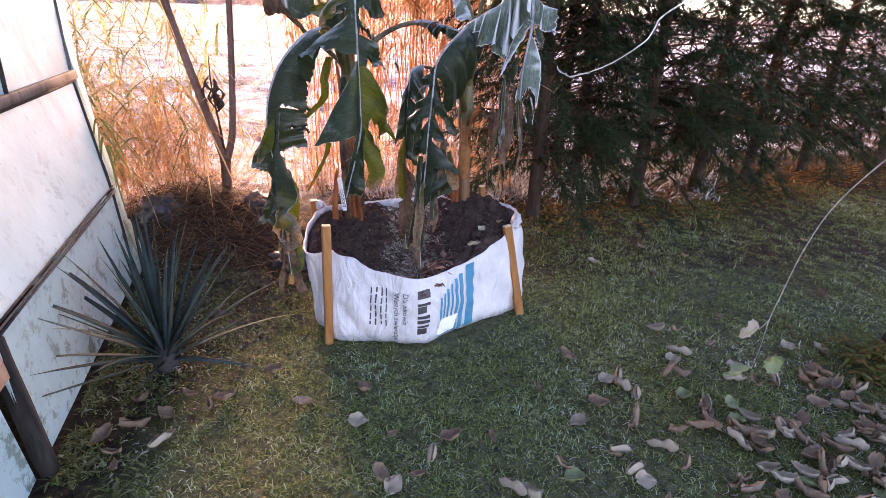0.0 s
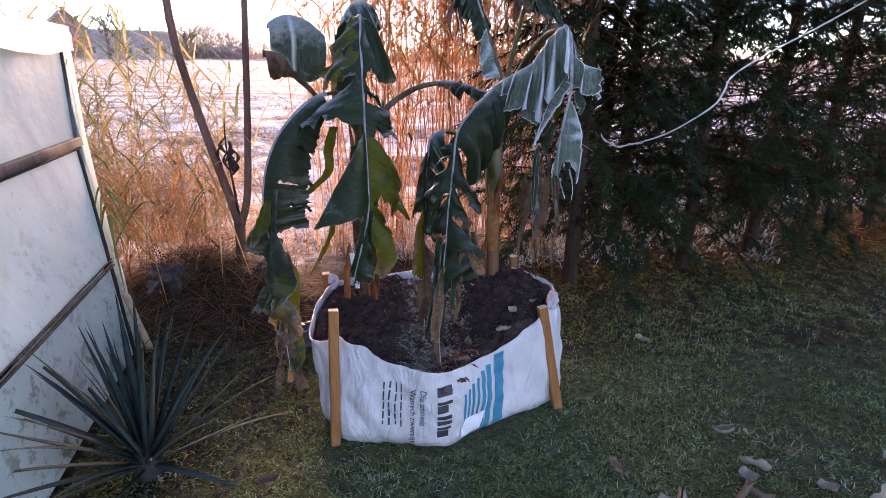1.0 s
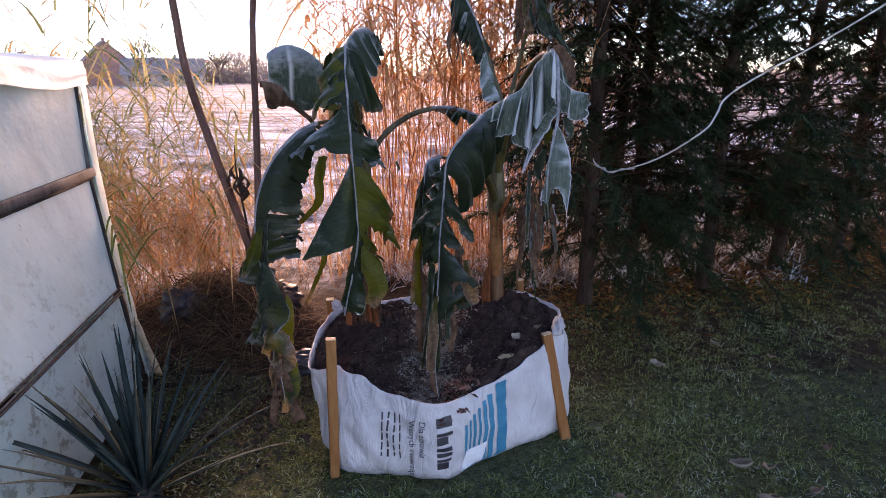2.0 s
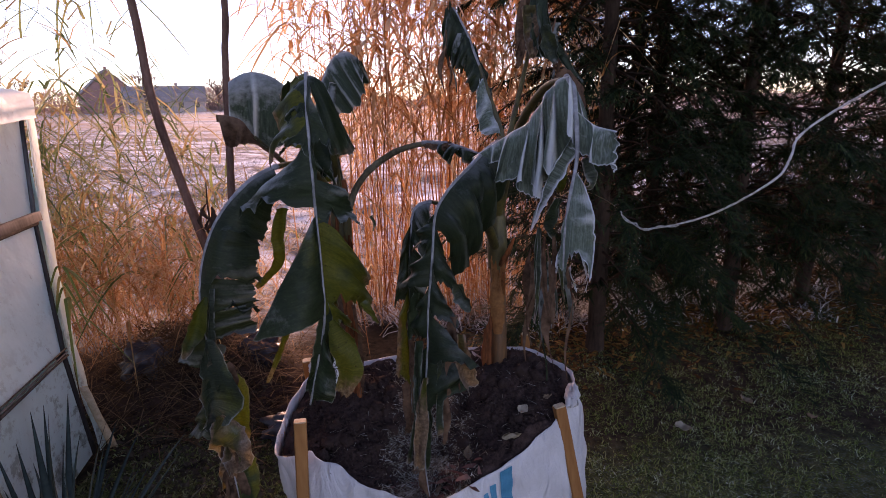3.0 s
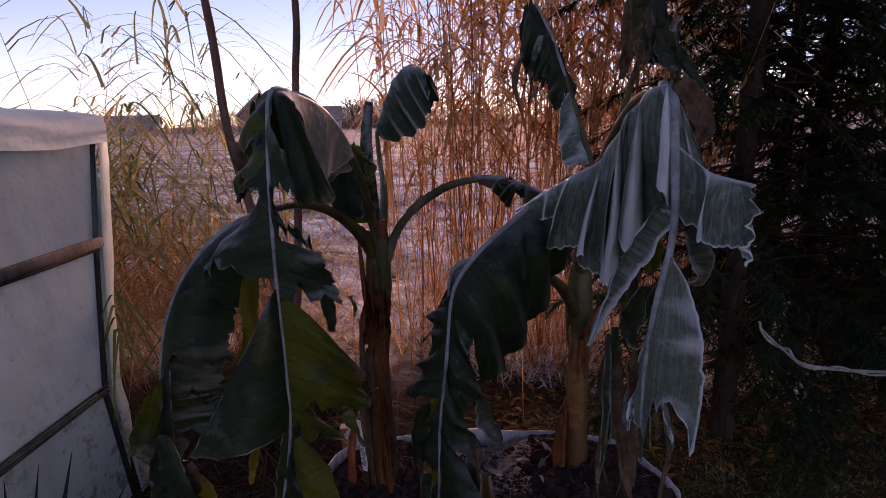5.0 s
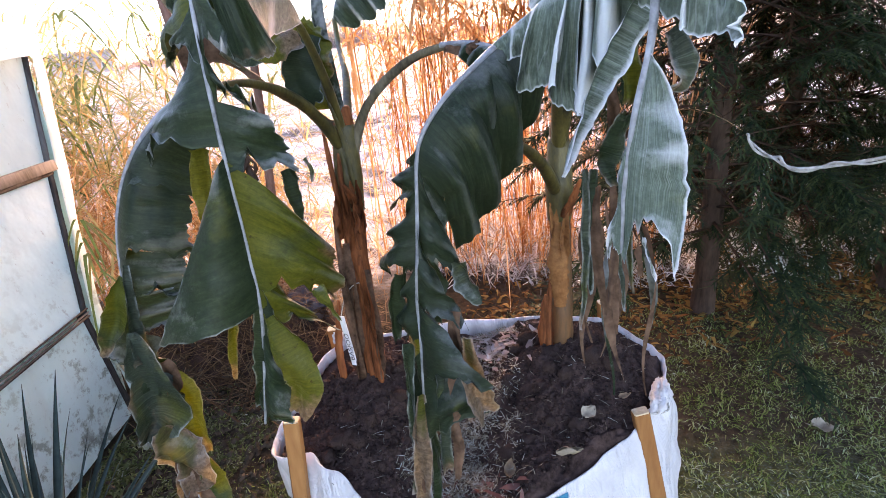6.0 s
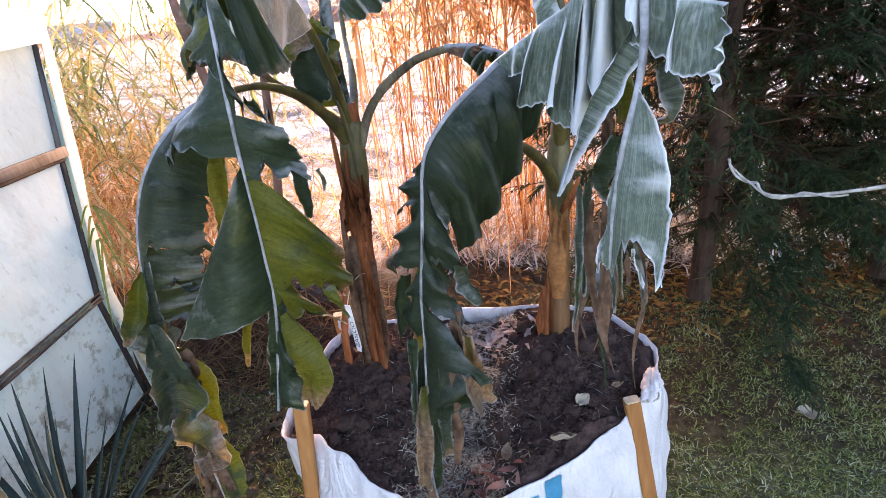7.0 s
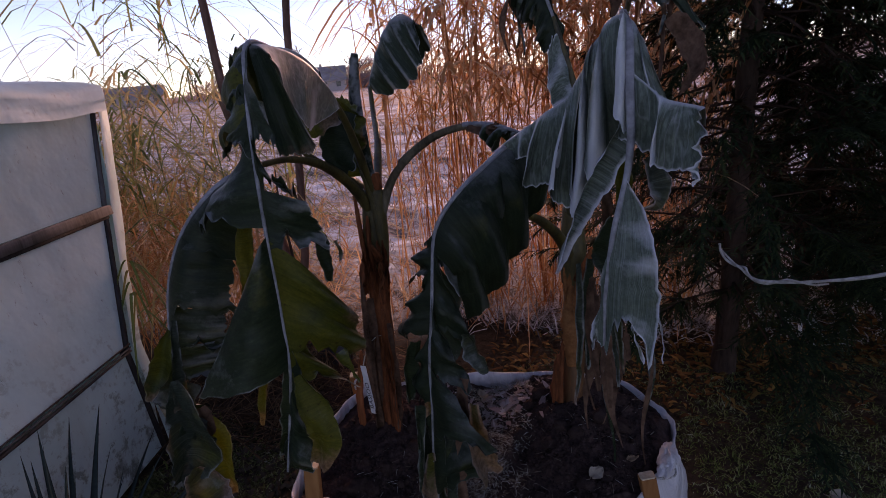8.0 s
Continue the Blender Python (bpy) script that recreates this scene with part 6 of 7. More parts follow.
    banana_leaf(plant, rib, (0.016, 0.012, 0.009, 0.007, 0.005), [
        (0.34, 0.60, (0.075, 2.94, 1.435), (0.030, 3.0, 1.61), {"bow": 0.03, "wave": 0.014, "folds": 2.0, "tip": (0.020, 2.97, 1.46), "ragged": 0.10}),
        (0.58, 0.80, (0.005, 3.02, 1.60), (-0.045, 3.05, 1.72), {"bow": 0.02, "wave": 0.015, "ragged": 0.2, "torn": 0.05}),
        (0.76, 1.0, (-0.040, 3.05, 1.68), (-0.125, 3.06, 1.84), {"bow": 0.03, "wave": 0.02, "ragged": 0.2, "torn": 0.05, "tip": (-0.105, 3.05, 1.69)}),
        (0.52, 0.78, (0.080, 3.03, 1.60), (0.025, 3.05, 1.72), {"bow": 0.01, "tip": (0.065, 3.04, 1.67)})],
        M_BLADE_DARK, "upright leaf broken over at its top", (), (), (0,))
    strips(plant, (-0.07, 3.06, 1.84), 5, 0.24, 0.04, 44, [M_BLADE, M_BLADE_DRY])
    # tall back leaf with shrivelled brown blade
    rib = [(0.135, 2.910, 1.200), (0.142, 3.186, 1.435), (0.181, 3.426, 1.724), (0.229, 3.450, 1.988), (0.265, 3.426, 2.108), (0.301, 3.378, 2.036)]
    banana_leaf(plant, rib, (0.016, 0.013, 0.010, 0.008, 0.005, 0.003), [
        (0.72, 1.0, (0.241, 3.378, 1.748), (0.361, 3.354, 1.748), {"bow": 0.03, "wave": 0.02}),
        (0.60, 0.85, (0.145, 3.378, 1.748), (0.205, 3.366, 1.820), {"bow": 0.03, "wave": 0.02}),
        (0.85, 1.0, (0.313, 3.342, 1.820), (0.421, 3.330, 1.628), {"bow": 0.03, "wave": 0.02})],
        M_BLADE, "tall leaf with shrivelled brown blade", (1,), (), ())
    tatter(plant, [(0.202, 3.342, 1.959), (0.197, 3.342, 1.877), (0.218, 3.342, 1.803), (0.212, 3.342, 1.743)], (0.062, 0.073, 0.063, 0.026), M_BLADE_RUST, turn=0.4, crumple=0.02)
    tatter(plant, [(0.265, 3.306, 1.871), (0.287, 3.306, 1.793), (0.317, 3.306, 1.717)], (0.031, 0.071, 0.025), M_BLADE_GREY, turn=0.3, crumple=0.012)
    tatter(plant, [(0.338, 3.282, 1.683), (0.386, 3.282, 1.615), (0.410, 3.220, 1.526), (0.385, 3.139, 1.459)], (0.052, 0.079, 0.068, 0.022), M_BLADE_DRY, turn=0.5, crumple=0.014)
    tatter(plant, [(0.174, 3.330, 1.820), (0.164, 3.330, 1.758), (0.148, 3.330, 1.704)], (0.025, 0.039, 0.013), M_BLADE_DRY)
    tatter(plant, [(0.311, 3.330, 1.722), (0.313, 3.330, 1.596), (0.320, 3.176, 1.453)], (0.011, 0.013, 0.01), M_BLADE_DRY)
    strips(plant, (0.277, 3.366, 1.892), 6, 0.28, 0.05, 45, [M_BLADE_DRY, M_BLADE])
    return plant


build_left_plant()
build_right_plant()

# name tag tied to the stem
TAG = thing("plant_label", "white plastic plant tag with hand-lettered name tied to the stem", "plant tag")
tag_a, tag_b = Vector((-0.452, 2.522, 0.70)), Vector((-0.425, 2.512, 0.535))
tag_v, tag_f = beam(tag_a, tag_b, 0.0022, 0.026, up=(1.0, -0.2, 0.1), chamfer=0.0004)
part("tag_plate", (tag_v, tag_f), M_PAPER, TAG, smooth=False)


def tag_words(text):
    cu = bpy.data.curves.new("words", "FONT")
    cu.body, cu.size = text, 0.026
    ob = bpy.data.objects.new("words", cu)
    me = bpy.data.meshes.new_from_object(ob)
    ax = (tag_a - tag_b).normalized()
    side = Vector((-1.0, 0.2, 0)) - ax * ax.dot(Vector((-1.0, 0.2, 0)))
    side.normalize()
    out = Vector((-0.15, -1, 0.1)) * 0.0028
    verts = [tag_b + ax * (0.018 + v.co.x) + side * (v.co.y - 0.009) + out for v in me.vertices]
    faces = [tuple(p.vertices) for p in me.polygons]
    bpy.data.objects.remove(ob)
    return verts, faces


part("tag_lettering", tag_words("BASJOO"), M_BLACK, TAG, "black hand-lettered capitals", False)
part("tie_string", tube([(-0.452, 2.522, 0.70), (-0.44, 2.545, 0.76), (-0.40, 2.56, 0.80), (-0.36, 2.57, 0.78)], (0.0016, 0.0016, 0.0016), 5, 16), M_CORD, TAG)


# ---- yucca by the greenhouse ----
def sword_leaf(length, width, droop, seed):
    verts, uv = [], []
    n = 10
    for i in range(n + 1):
        u = i / n
        w = width * min(1.0, 0.55 + 2.2 * u) * (1 - u ** 2.2) * 0.5 + 0.0006
        x, z = length * u * math.cos(droop * u * u), -length * 0.5 * droop * u ** 3
        verts += [(x, -w, z + 0.35 * w), (x, 0, z), (x, w, z + 0.35 * w), (x, 0, z - 0.004 * (1 - u))]
    faces = []
    for i in range(n):
        a, b = 4 * i, 4 * (i + 1)
        faces += [(a, b, b + 1, a + 1), (a + 1, b + 1, b + 2, a + 2), (a + 2, b + 2, b + 3, a + 3), (a + 3, b + 3, b, a)]
    return mesh_of("sword_leaf", verts, faces, M_YUCCA)


def build_yucca():
    plant = thing("yucca", "stiff grey-green yucca rosette beside the greenhouse", "yucca", at=(-1.03, 1.80, 0.05))
    kinds = [sword_leaf(0.64, 0.026, 0.10, 1), sword_leaf(0.62, 0.030, 0.12, 2), sword_leaf(0.62, 0.026, 0.0, 3), sword_leaf(0.60, 0.028, 0.22, 4)]
    # crown coloured dark wood to paint in the shaded hollow beneath the leaves
    part("crown", tube([(0, 0, -0.05), (0, 0, 0.04), (0, 0, 0.12)], (0.05, 0.055, 0.02), 10, 10, 1.0, 0.1), M_DARKWOOD, plant)
    rng = random.Random(4)
    for k in range(66):
        q = k / 66
        az = k * 2.39996 + rng.uniform(-0.2, 0.2)
        el = radians(84 - 66 * q ** 1.1 + rng.uniform(-8, 8))
        me = kinds[rng.randrange(4) if q > 0.35 else rng.randrange(3)]
        ob = part("sword_leaf", me, None, plant)
        size = rng.uniform(0.66, 1.08)
        ob.matrix_local = Matrix.Translation((0.025 * math.cos(az), 0.025 * math.sin(az), 0.06 * (1 - q))) @ Matrix.Rotation(az, 4, "Z") @ Matrix.Rotation(-el, 4, "Y") @ Matrix.Rotation(rng.uniform(-0.5, 0.5), 4, "X") @ Matrix.Scale(size, 4)
    return plant


build_yucca()


# ---- conifer hedge ----
def crown_mesh(seed, height=4.4, radius=0.95, branches=205, sprays=58):
    """Drooping boughs set all round a stem, each carrying flat sprays of short needles-on-twigs."""
    rng = np.random.RandomState(seed)
    wood_v, wood_f = [], []
    base, ways, lens = [], [], []
    for k in range(branches):
        z0 = 0.42 + (height - 0.42) * ((k + rng.uniform()) / branches) ** 1.0
        az = k * 2.4 + rng.uniform(-0.5, 0.5)
        reach = radius * (1 - (z0 / (height + 0.5)) ** 1.6) * rng.uniform(0.62, 1.15) + 0.12
        rise = rng.uniform(-0.25, 0.75)
        droop = rng.uniform(0.10, 0.75)
        d = np.array([math.cos(az), math.sin(az), 0])
        pts = [np.array([0, 0, z0]) + d * reach * u + np.array([0, 0, rise * reach * u - droop * reach * u * u]) for u in (0, 0.35, 0.7, 1.0)]
        v, f = tube(pts, (0.009, 0.006, 0.003, 0.0015), 3, 5)
        n0 = len(wood_v)
        wood_v += list(v)
        wood_f += [tuple(i + n0 for i in q) for q in f]
        for _ in range(sprays):
            u = rng.uniform(0.18, 1.0) ** 0.75
            p = curve_at(pts, u)
            side = rng.choice([-1, 1]) * rng.uniform(0.15, 1.1)
            a = az + side
            w = np.array([math.cos(a), math.sin(a), rng.uniform(-0.8, 0.45)])
            w /= np.linalg.norm(w)
            ln = rng.uniform(0.08, 0.20) * (1.1 - 0.35 * u)
            for m in range(9):
                q = (m + 0.3) / 9
                s = 1 if m % 2 else -1
                b = a + s * rng.uniform(0.5, 0.95)
                ww = np.array([math.cos(b), math.sin(b), w[2] - 0.10 + rng.uniform(-0.25, 0.2)])
                ways.append(ww / np.linalg.norm(ww))
                base.append(p + w * ln * q + np.array([0, 0, -0.10 * ln * q * q]))
                lens.append(ln * rng.uniform(0.28, 0.5) * (1 - 0.4 * q))
            base.append(p)
            ways.append(w)
            lens.append(ln)
    base, ways, lens = np.array(base), np.array(ways), np.array(lens)
    inner = (np.hypot(base[:, 0], base[:, 1]) < 0.45) & (np.repeat(rng.uniform(size=len(base) // 10), 10) < 0.5)
    sets = [blades(base[m], ways[m], lens[m], 0.0052 + 0.072 * lens[m], 0.12, 1) for m in (~inner, inner)]
    return (wood_v, wood_f), sets[0], sets[1]


def build_conifers():
    spots = [(0.60, 4.10, 0), (1.48, 4.62, 1), (2.15, 5.20, 2), (2.75, 5.62, 0), (3.55, 6.20, 1), (4.65, 6.75, 2), (5.7, 7.3, 0), (6.9, 8.0, 1),
             (0.98, 4.95, 2), (0.85, 5.35, 1)]
    rng = random.Random(8)
    protos = {}
    for x, y, kind in spots:
        turn = rng.uniform(0, 6.28)
        size = rng.uniform(0.92, 1.12)
        if kind not in protos:
            tree = thing("conifer", "dark drooping evergreen conifer in the hedge", "conifer", "conifers of the hedge")
            (wv, wf), crown, dry = crown_mesh(20 + kind)
            part("trunk", tube([(0, 0, -0.05), (0.01, 0.0, 0.5), (-0.01, 0.02, 2.0), (0, 0, 4.7)], (0.062, 0.050, 0.038, 0.008), 10, 24, 1.0, 0.08), M_BARK, tree)
            tagged(part("bough_wood", (wv, wf), M_BARK, tree), kind="stuff")
            tagged(part("crown", crown, M_NEEDLE, tree, smooth=False), kind="stuff")
            tagged(part("dry_needles", dry, M_NEEDLE_DRY, tree, "brown dead needles inside the crown", False), kind="stuff")
            tree.matrix_basis = Matrix.Translation((x, y, 0)) @ Matrix.Rotation(turn, 4, "Z")
            protos[kind] = tree
        else:
            copy_thing(protos[kind], Matrix.Translation((x, y, 0)) @ Matrix.Rotation(turn, 4, "Z"))


build_conifers()


def litter():
    """Fallen yellow and brown leaves and dry weeds along the hedge's foot."""
    rng = np.random.RandomState(12)
    n = 5200
    x = rng.uniform(-0.6, 6.5, n)
    y = 3.90 + 0.56 * x + rng.normal(0, 0.30, n)
    e = np.abs(rng.normal(0, 0.5, n))
    a = rng.uniform(0, 6.28, n)
    base = np.stack([x, y, rng.uniform(0.0, 0.03, n)], 1)
    ways = np.stack([np.cos(a) * np.cos(e), np.sin(a) * np.cos(e), np.sin(e)], 1)
    return blades(base, ways, rng.uniform(0.02, 0.075, n), rng.uniform(0.010, 0.030, n), 0.4, 3)


tagged(solid("hedge_litter", litter(), M_LITTER, "yellow-brown litter and dry weeds under the hedge", "leaf litter", smooth=False), kind="stuff")


# ---- reeds and tall grass ----
def in_house(p):
    """True for a place inside the greenhouse or just under its roof."""
    d = Vector(p) - Vector((-1.71, 2.52, 0))
    return d.dot(GH_DIR) < 0.10 and d.dot(Vector((0.907, 0.42, 0))) < 0.06 and p[2] < 1.85


def reed_stand(seed, n, area, height, lean, leaves, leaf_len, wide=0.0055, low=0.12, thick=0.0032, high=1.0, flop=(0.3, 1.15)):
    """Tall dry canes with arching leaves."""
    rng = np.random.RandomState(seed)
    verts, faces = [], []
    base, ways, lens, wid, bend = [], [], [], [], []
    x0, x1, y0, y1 = area
    for k in range(n):
        x, y = rng.uniform(x0, x1), rng.uniform(y0, y1)
        y += 0.25 * (x - x0)
        h = height * rng.uniform(0.62, 1.12)
        a = rng.uniform(0, 6.28)
        tilt = lean * abs(rng.normal())
        top = np.array([math.cos(a) * tilt * h, math.sin(a) * tilt * h, h])
        mid = top * 0.5 + np.array([rng.normal() * 0.06, rng.normal() * 0.06, 0.0])
        root = np.array([x, y, 0.0])
        r = rng.uniform(0.4, 1.0) * thick
        if in_house(root + top) or in_house(root + mid):
            continue
        v, f = tube([root, root + mid, root + top], (r, r * 0.8, r * 0.35), 3, 5)
        n0 = len(verts)
        verts += list(v)
        faces += [tuple(i + n0 for i in q) for q in f]
        for _ in range(rng.poisson(leaves)):
            u = low + (high - low) * rng.uniform(0, 1.0) ** 0.75
            b = rng.uniform(0, 6.28)
            e = rng.uniform(0.5, 1.25)
            at, way = root + top * u + (mid - top * 0.5) * 4 * u * (1 - u), np.array([math.cos(b) * math.cos(e), math.sin(b) * math.cos(e), math.sin(e)])
            ln, bd = leaf_len * rng.uniform(0.4, 1.15), rng.uniform(*flop)
            flat = np.array([math.cos(b), math.sin(b), 0]) * 0.5 - np.array([0, 0, 1.0])
            if any(in_house(at + way * ln * q + flat * bd * ln * q * q) for q in (0, 0.5, 1.0)):
                continue
            base.append(at)
            ways.append(way)
            lens.append(ln)
            wid.append(wide * rng.uniform(0.5, 1.5))
            bend.append(bd)
    lv, lf = blades(base, ways, lens, wid, bend, 6)
    n0 = len(verts)
    return [tuple(v) for v in verts] + [tuple(v) for v in lv], faces + [tuple(i + n0 for i in q) for q in lf]


tagged(solid("reed_stand", reed_stand(31, 225, (-1.50, 0.42, 4.1, 5.1), 3.3, 0.12, 15.0, 0.50, 0.020, 0.42, 0.0065, 1.0, (0.5, 1.5)), M_REED, "tall dry orange-brown reeds behind the planter", "reeds"), kind="stuff")
tagged(solid("reed_stand", reed_stand(32, 80, (-3.6, -2.0, 3.05, 4.3), 1.60, 0.30, 9.0, 0.95, 0.014, 0.15, 0.004, 1.0, (0.4, 1.4)), M_REED_GREEN, "tangle of yellow and green tall grass by the greenhouse", "reeds"), kind="stuff")
tagged(solid("reed_stand", reed_stand(36, 80, (-1.40, 0.20, 4.0, 5.0), 2.3, 0.22, 6.0, 0.50, 0.010, 0.15, 0.004, 1.0, (0.2, 1.5)), M_REED, "leaning broken reeds with hanging dry leaves", "reeds"), kind="stuff")
tagged(solid("dry_grass", reed_stand(35, 80, (-1.75, 0.45, 3.72, 4.25), 0.55, 0.30, 5.0, 0.35, 0.008), M_REED, "low dry orange grass at the foot of the reeds", "dry grass"), kind="stuff")
tagged(solid("dry_grass", reed_stand(33, 310, (-3.5, -1.78, 2.85, 3.7), 0.92, 0.30, 7.0, 0.42, 0.009), M_REED, "knee-high dry orange grass", "dry grass"), kind="stuff")


tagged(solid("reed_stand", reed_stand(34, 44, (-3.8, -2.5, 3.0, 4.1), 2.15, 0.22, 10.0, 0.85, 0.015, 0.4, 0.005, 1.0, (0.5, 1.5)), M_REED_GREEN, "tall arching grass stems above the greenhouse eave", "reeds"), kind="stuff")


def corner_tuft():
    """Green strap leaves drooping at the greenhouse corner."""
    rng = np.random.RandomState(3)
    n = 11
    a = rng.uniform(-1.3, 0.5, n)
    base = np.array([gh_point(rng.uniform(0.02, 0.09), z, rng.uniform(0.03, 0.05)) for z in rng.uniform(0.66, 0.98, n)])
    ways = np.stack([0.16 * np.cos(a), 0.16 * np.sin(a), np.full(n, 0.16)], 1)
    return blades(base, ways, rng.uniform(0.22, 0.42, n), rng.uniform(0.010, 0.017, n), rng.uniform(0.8, 1.15, n), 8)


tagged(solid("strap_grass", corner_tuft(), M_STRAP, "green strap leaves drooping at the greenhouse corner", "grass", smooth=False), kind="stuff")


# ---- forked sapling ----
def build_sapling():
    tree = thing("sapling", "bare young tree forking low into two limbs", "tree", at=(-1.59, 3.42, 0))
    part("trunk", tube([(-0.02, 0, -0.05), (-0.01, 0, 0.15), (0.0, 0.0, 0.36), (0.02, -0.01, 0.52)], (0.046, 0.038, 0.032, 0.036), 12, 18, 1.0, 0.05), M_SAPLING, tree)
    part("limb", tube([(0.015, -0.01, 0.48), (-0.05, -0.01, 0.72), (-0.16, -0.02, 1.15), (-0.245, -0.04, 1.60), (-0.26, -0.05, 2.05), (-0.33, -0.06, 2.7), (-0.36, -0.06, 3.3)], (0.030, 0.027, 0.025, 0.023, 0.021, 0.015, 0.006), 10, 40, 1.0, 0.04), M_SAPLING, tree)
    part("limb", tube([(0.03, -0.01, 0.48), (0.085, 0.0, 0.66), (0.12, 0.01, 0.95), (0.155, 0.02, 1.35), (0.19, 0.03, 1.8), (0.23, 0.03, 2.1), (0.21, 0.04, 2.6), (0.22, 0.05, 3.2)], (0.026, 0.023, 0.021, 0.020, 0.018, 0.017, 0.012, 0.005), 10, 42, 1.0, 0.04), M_SAPLING, tree)
    part("dead_shoot", tube([(0.02, -0.01, 0.50), (0.015, -0.02, 0.70), (0.0, -0.03, 0.98), (0.01, -0.03, 1.16)], (0.010, 0.008, 0.006, 0.003), 6, 16, 1.0, 0.1), M_BARK, tree)
    rng = random.Random(2)
    for k in range(7):
        p = Vector((0.0 + rng.uniform(-0.02, 0.03), -0.03, 0.92 + 0.02 * k))
        part("withered_leaf", tube([p, p + Vector((rng.uniform(-0.05, 0.05), rng.uniform(-0.03, 0.03), -0.06)), p + Vector((rng.uniform(-0.05, 0.05), rng.uniform(-0.03, 0.03), -0.13))], (0.004, 0.020, 0.004), 5, 8, 0.3, 0.3), M_BARK, tree, "shrivelled brown leaf")
    return tree


build_sapling()


# ---- straw heap and black plastic at the sapling's foot ----
def heap_z(x, y):
    d = ((x + 1.72) / 0.55) ** 2 + ((y - 3.28) / 0.34) ** 2
    return 0.30 * math.exp(-d) + 0.02 * noise.noise((x * 9, y * 9, 7))


def build_heap():
    nu, nv = 44, 36
    verts = [(-2.75 + 2.1 * i / nu, 2.55 + 1.5 * j / nv, heap_z(-2.75 + 2.1 * i / nu, 2.55 + 1.5 * j / nv) - 0.03) for i in range(nu + 1) for j in range(nv + 1)]
    return verts, grid_faces(nu, nv)


solid("earth_mound", build_heap(), M_SOIL, "low dark earth mound under dry straw", "mound")


def heap_straw():
    rng = np.random.RandomState(6)
    n = 2600
    x, y = rng.normal(-1.70, 0.38, n), rng.normal(3.22, 0.27, n)
    z = np.array([max(heap_z(a, b), 0) for a, b in zip(x, y)]) + rng.uniform(-0.01, 0.05, n)
    a, e = rng.uniform(0, 6.28, n), rng.normal(0.05, 0.3, n)
    ways = np.stack([np.cos(a) * np.cos(e), np.sin(a) * np.cos(e), np.sin(e)], 1)
    return blades(np.stack([x, y, z], 1), ways, rng.uniform(0.10, 0.38, n), rng.uniform(0.003, 0.007, n), 0.2, 3)


M_HEAP = leafy("dull_straw", [(0.0, (0.020, 0.012, 0.008)), (0.5, (0.085, 0.050, 0.027)), (0.9, (0.23, 0.15, 0.085)), (1.0, (0.38, 0.33, 0.28))], 0.8, 0.1)
# added scrub: darkens bright gaps under the hedge, keeps low sun off the lawn
tagged(solid("hedge_filler_scrub", reed_stand(37, 230, (0.5, 2.6, 4.95, 5.9), 0.85, 0.25, 9.0, 0.40, 0.014, 0.05, 0.004), M_HEAP, "added brown scrub and dead grass darkening the gaps behind the hedge", "scrub"), kind="stuff")
tagged(solid("hedge_filler_scrub", reed_stand(38, 260, (2.4, 6.5, 6.2, 7.4), 0.95, 0.25, 9.0, 0.45, 0.016, 0.05, 0.004), M_HEAP, "added brown scrub and dead grass darkening the gaps behind the hedge", "scrub"), kind="stuff")
tagged(solid("straw", heap_straw(), M_HEAP, "dull brown straw heaped at the sapling's foot", "straw", smooth=False), kind="stuff")


def crumpled(cx, cy, cz, rx, ry, rz, seed):
    nu, nv = 44, 24
    verts = []
    for i in range(nu):
        for j in range(nv + 1):
            a, b = 2 * math.pi * i / nu, math.pi * (j / nv - 0.5)
            d = (math.cos(a) * math.cos(b), math.sin(a) * math.cos(b), math.sin(b))
            k = 1 + 0.40 * noise.noise((d[0] * 2.0, d[1] * 2.0, d[2] * 2.0 + seed)) + 0.38 * abs(noise.noise((d[0] * 4, d[1] * 4, d[2] * 4 + seed))) - 0.22 * abs(noise.noise((d[0] * 9, d[1] * 9, d[2] * 9 + seed)))
            verts.append((cx + rx * d[0] * k, cy + ry * d[1] * k, max(cz + rz * d[2] * k, 0.0)))
    return verts, [(i * (nv + 1) + j, ((i + 1) % nu) * (nv + 1) + j, ((i + 1) % nu) * (nv + 1) + j + 1, i * (nv + 1) + j + 1) for i in range(nu) for j in range(nv)]


def crumbs():
    """Bare crumbly earth between the yucca and the heap."""
    rng = np.random.RandomState(71)
    verts, faces = [], []
    shape = [(0, 0, 1), (1, 0, 0), (0, 1, 0), (-1, 0, 0), (0, -1, 0)]
    for _ in range(4200):
        x, y = rng.normal(-1.15, 0.36), rng.normal(2.62, 0.36)
        if in_house((x, y, 0.1)) or ((x + 0.06) / 0.66) ** 2 + ((y - 2.60) / 0.58) ** 2 < 1:
            continue
        r = 0.003 + 0.018 * rng.uniform() ** 3
        k = len(verts)
        a = rng.uniform(0, 6.28)
        for v in shape:
            q = np.array(v) * rng.uniform(0.5, 1.4, 3) * r
            verts.append((x + q[0] * math.cos(a) - q[1] * math.sin(a), y + q[0] * math.sin(a) + q[1] * math.cos(a), max(ground_z(x, y), heap_z(x, y) - 0.03) + 0.8 * q[2] + 0.002))
        faces += [(k, k + 1, k + 2), (k, k + 2, k + 3), (k, k + 3, k + 4), (k, k + 4, k + 1)]
    return verts, faces


tagged(solid("earth_crumbs", crumbs(), M_CRUMB, "crumbs of bare earth between yucca and heap", "soil", smooth=False), kind="stuff")


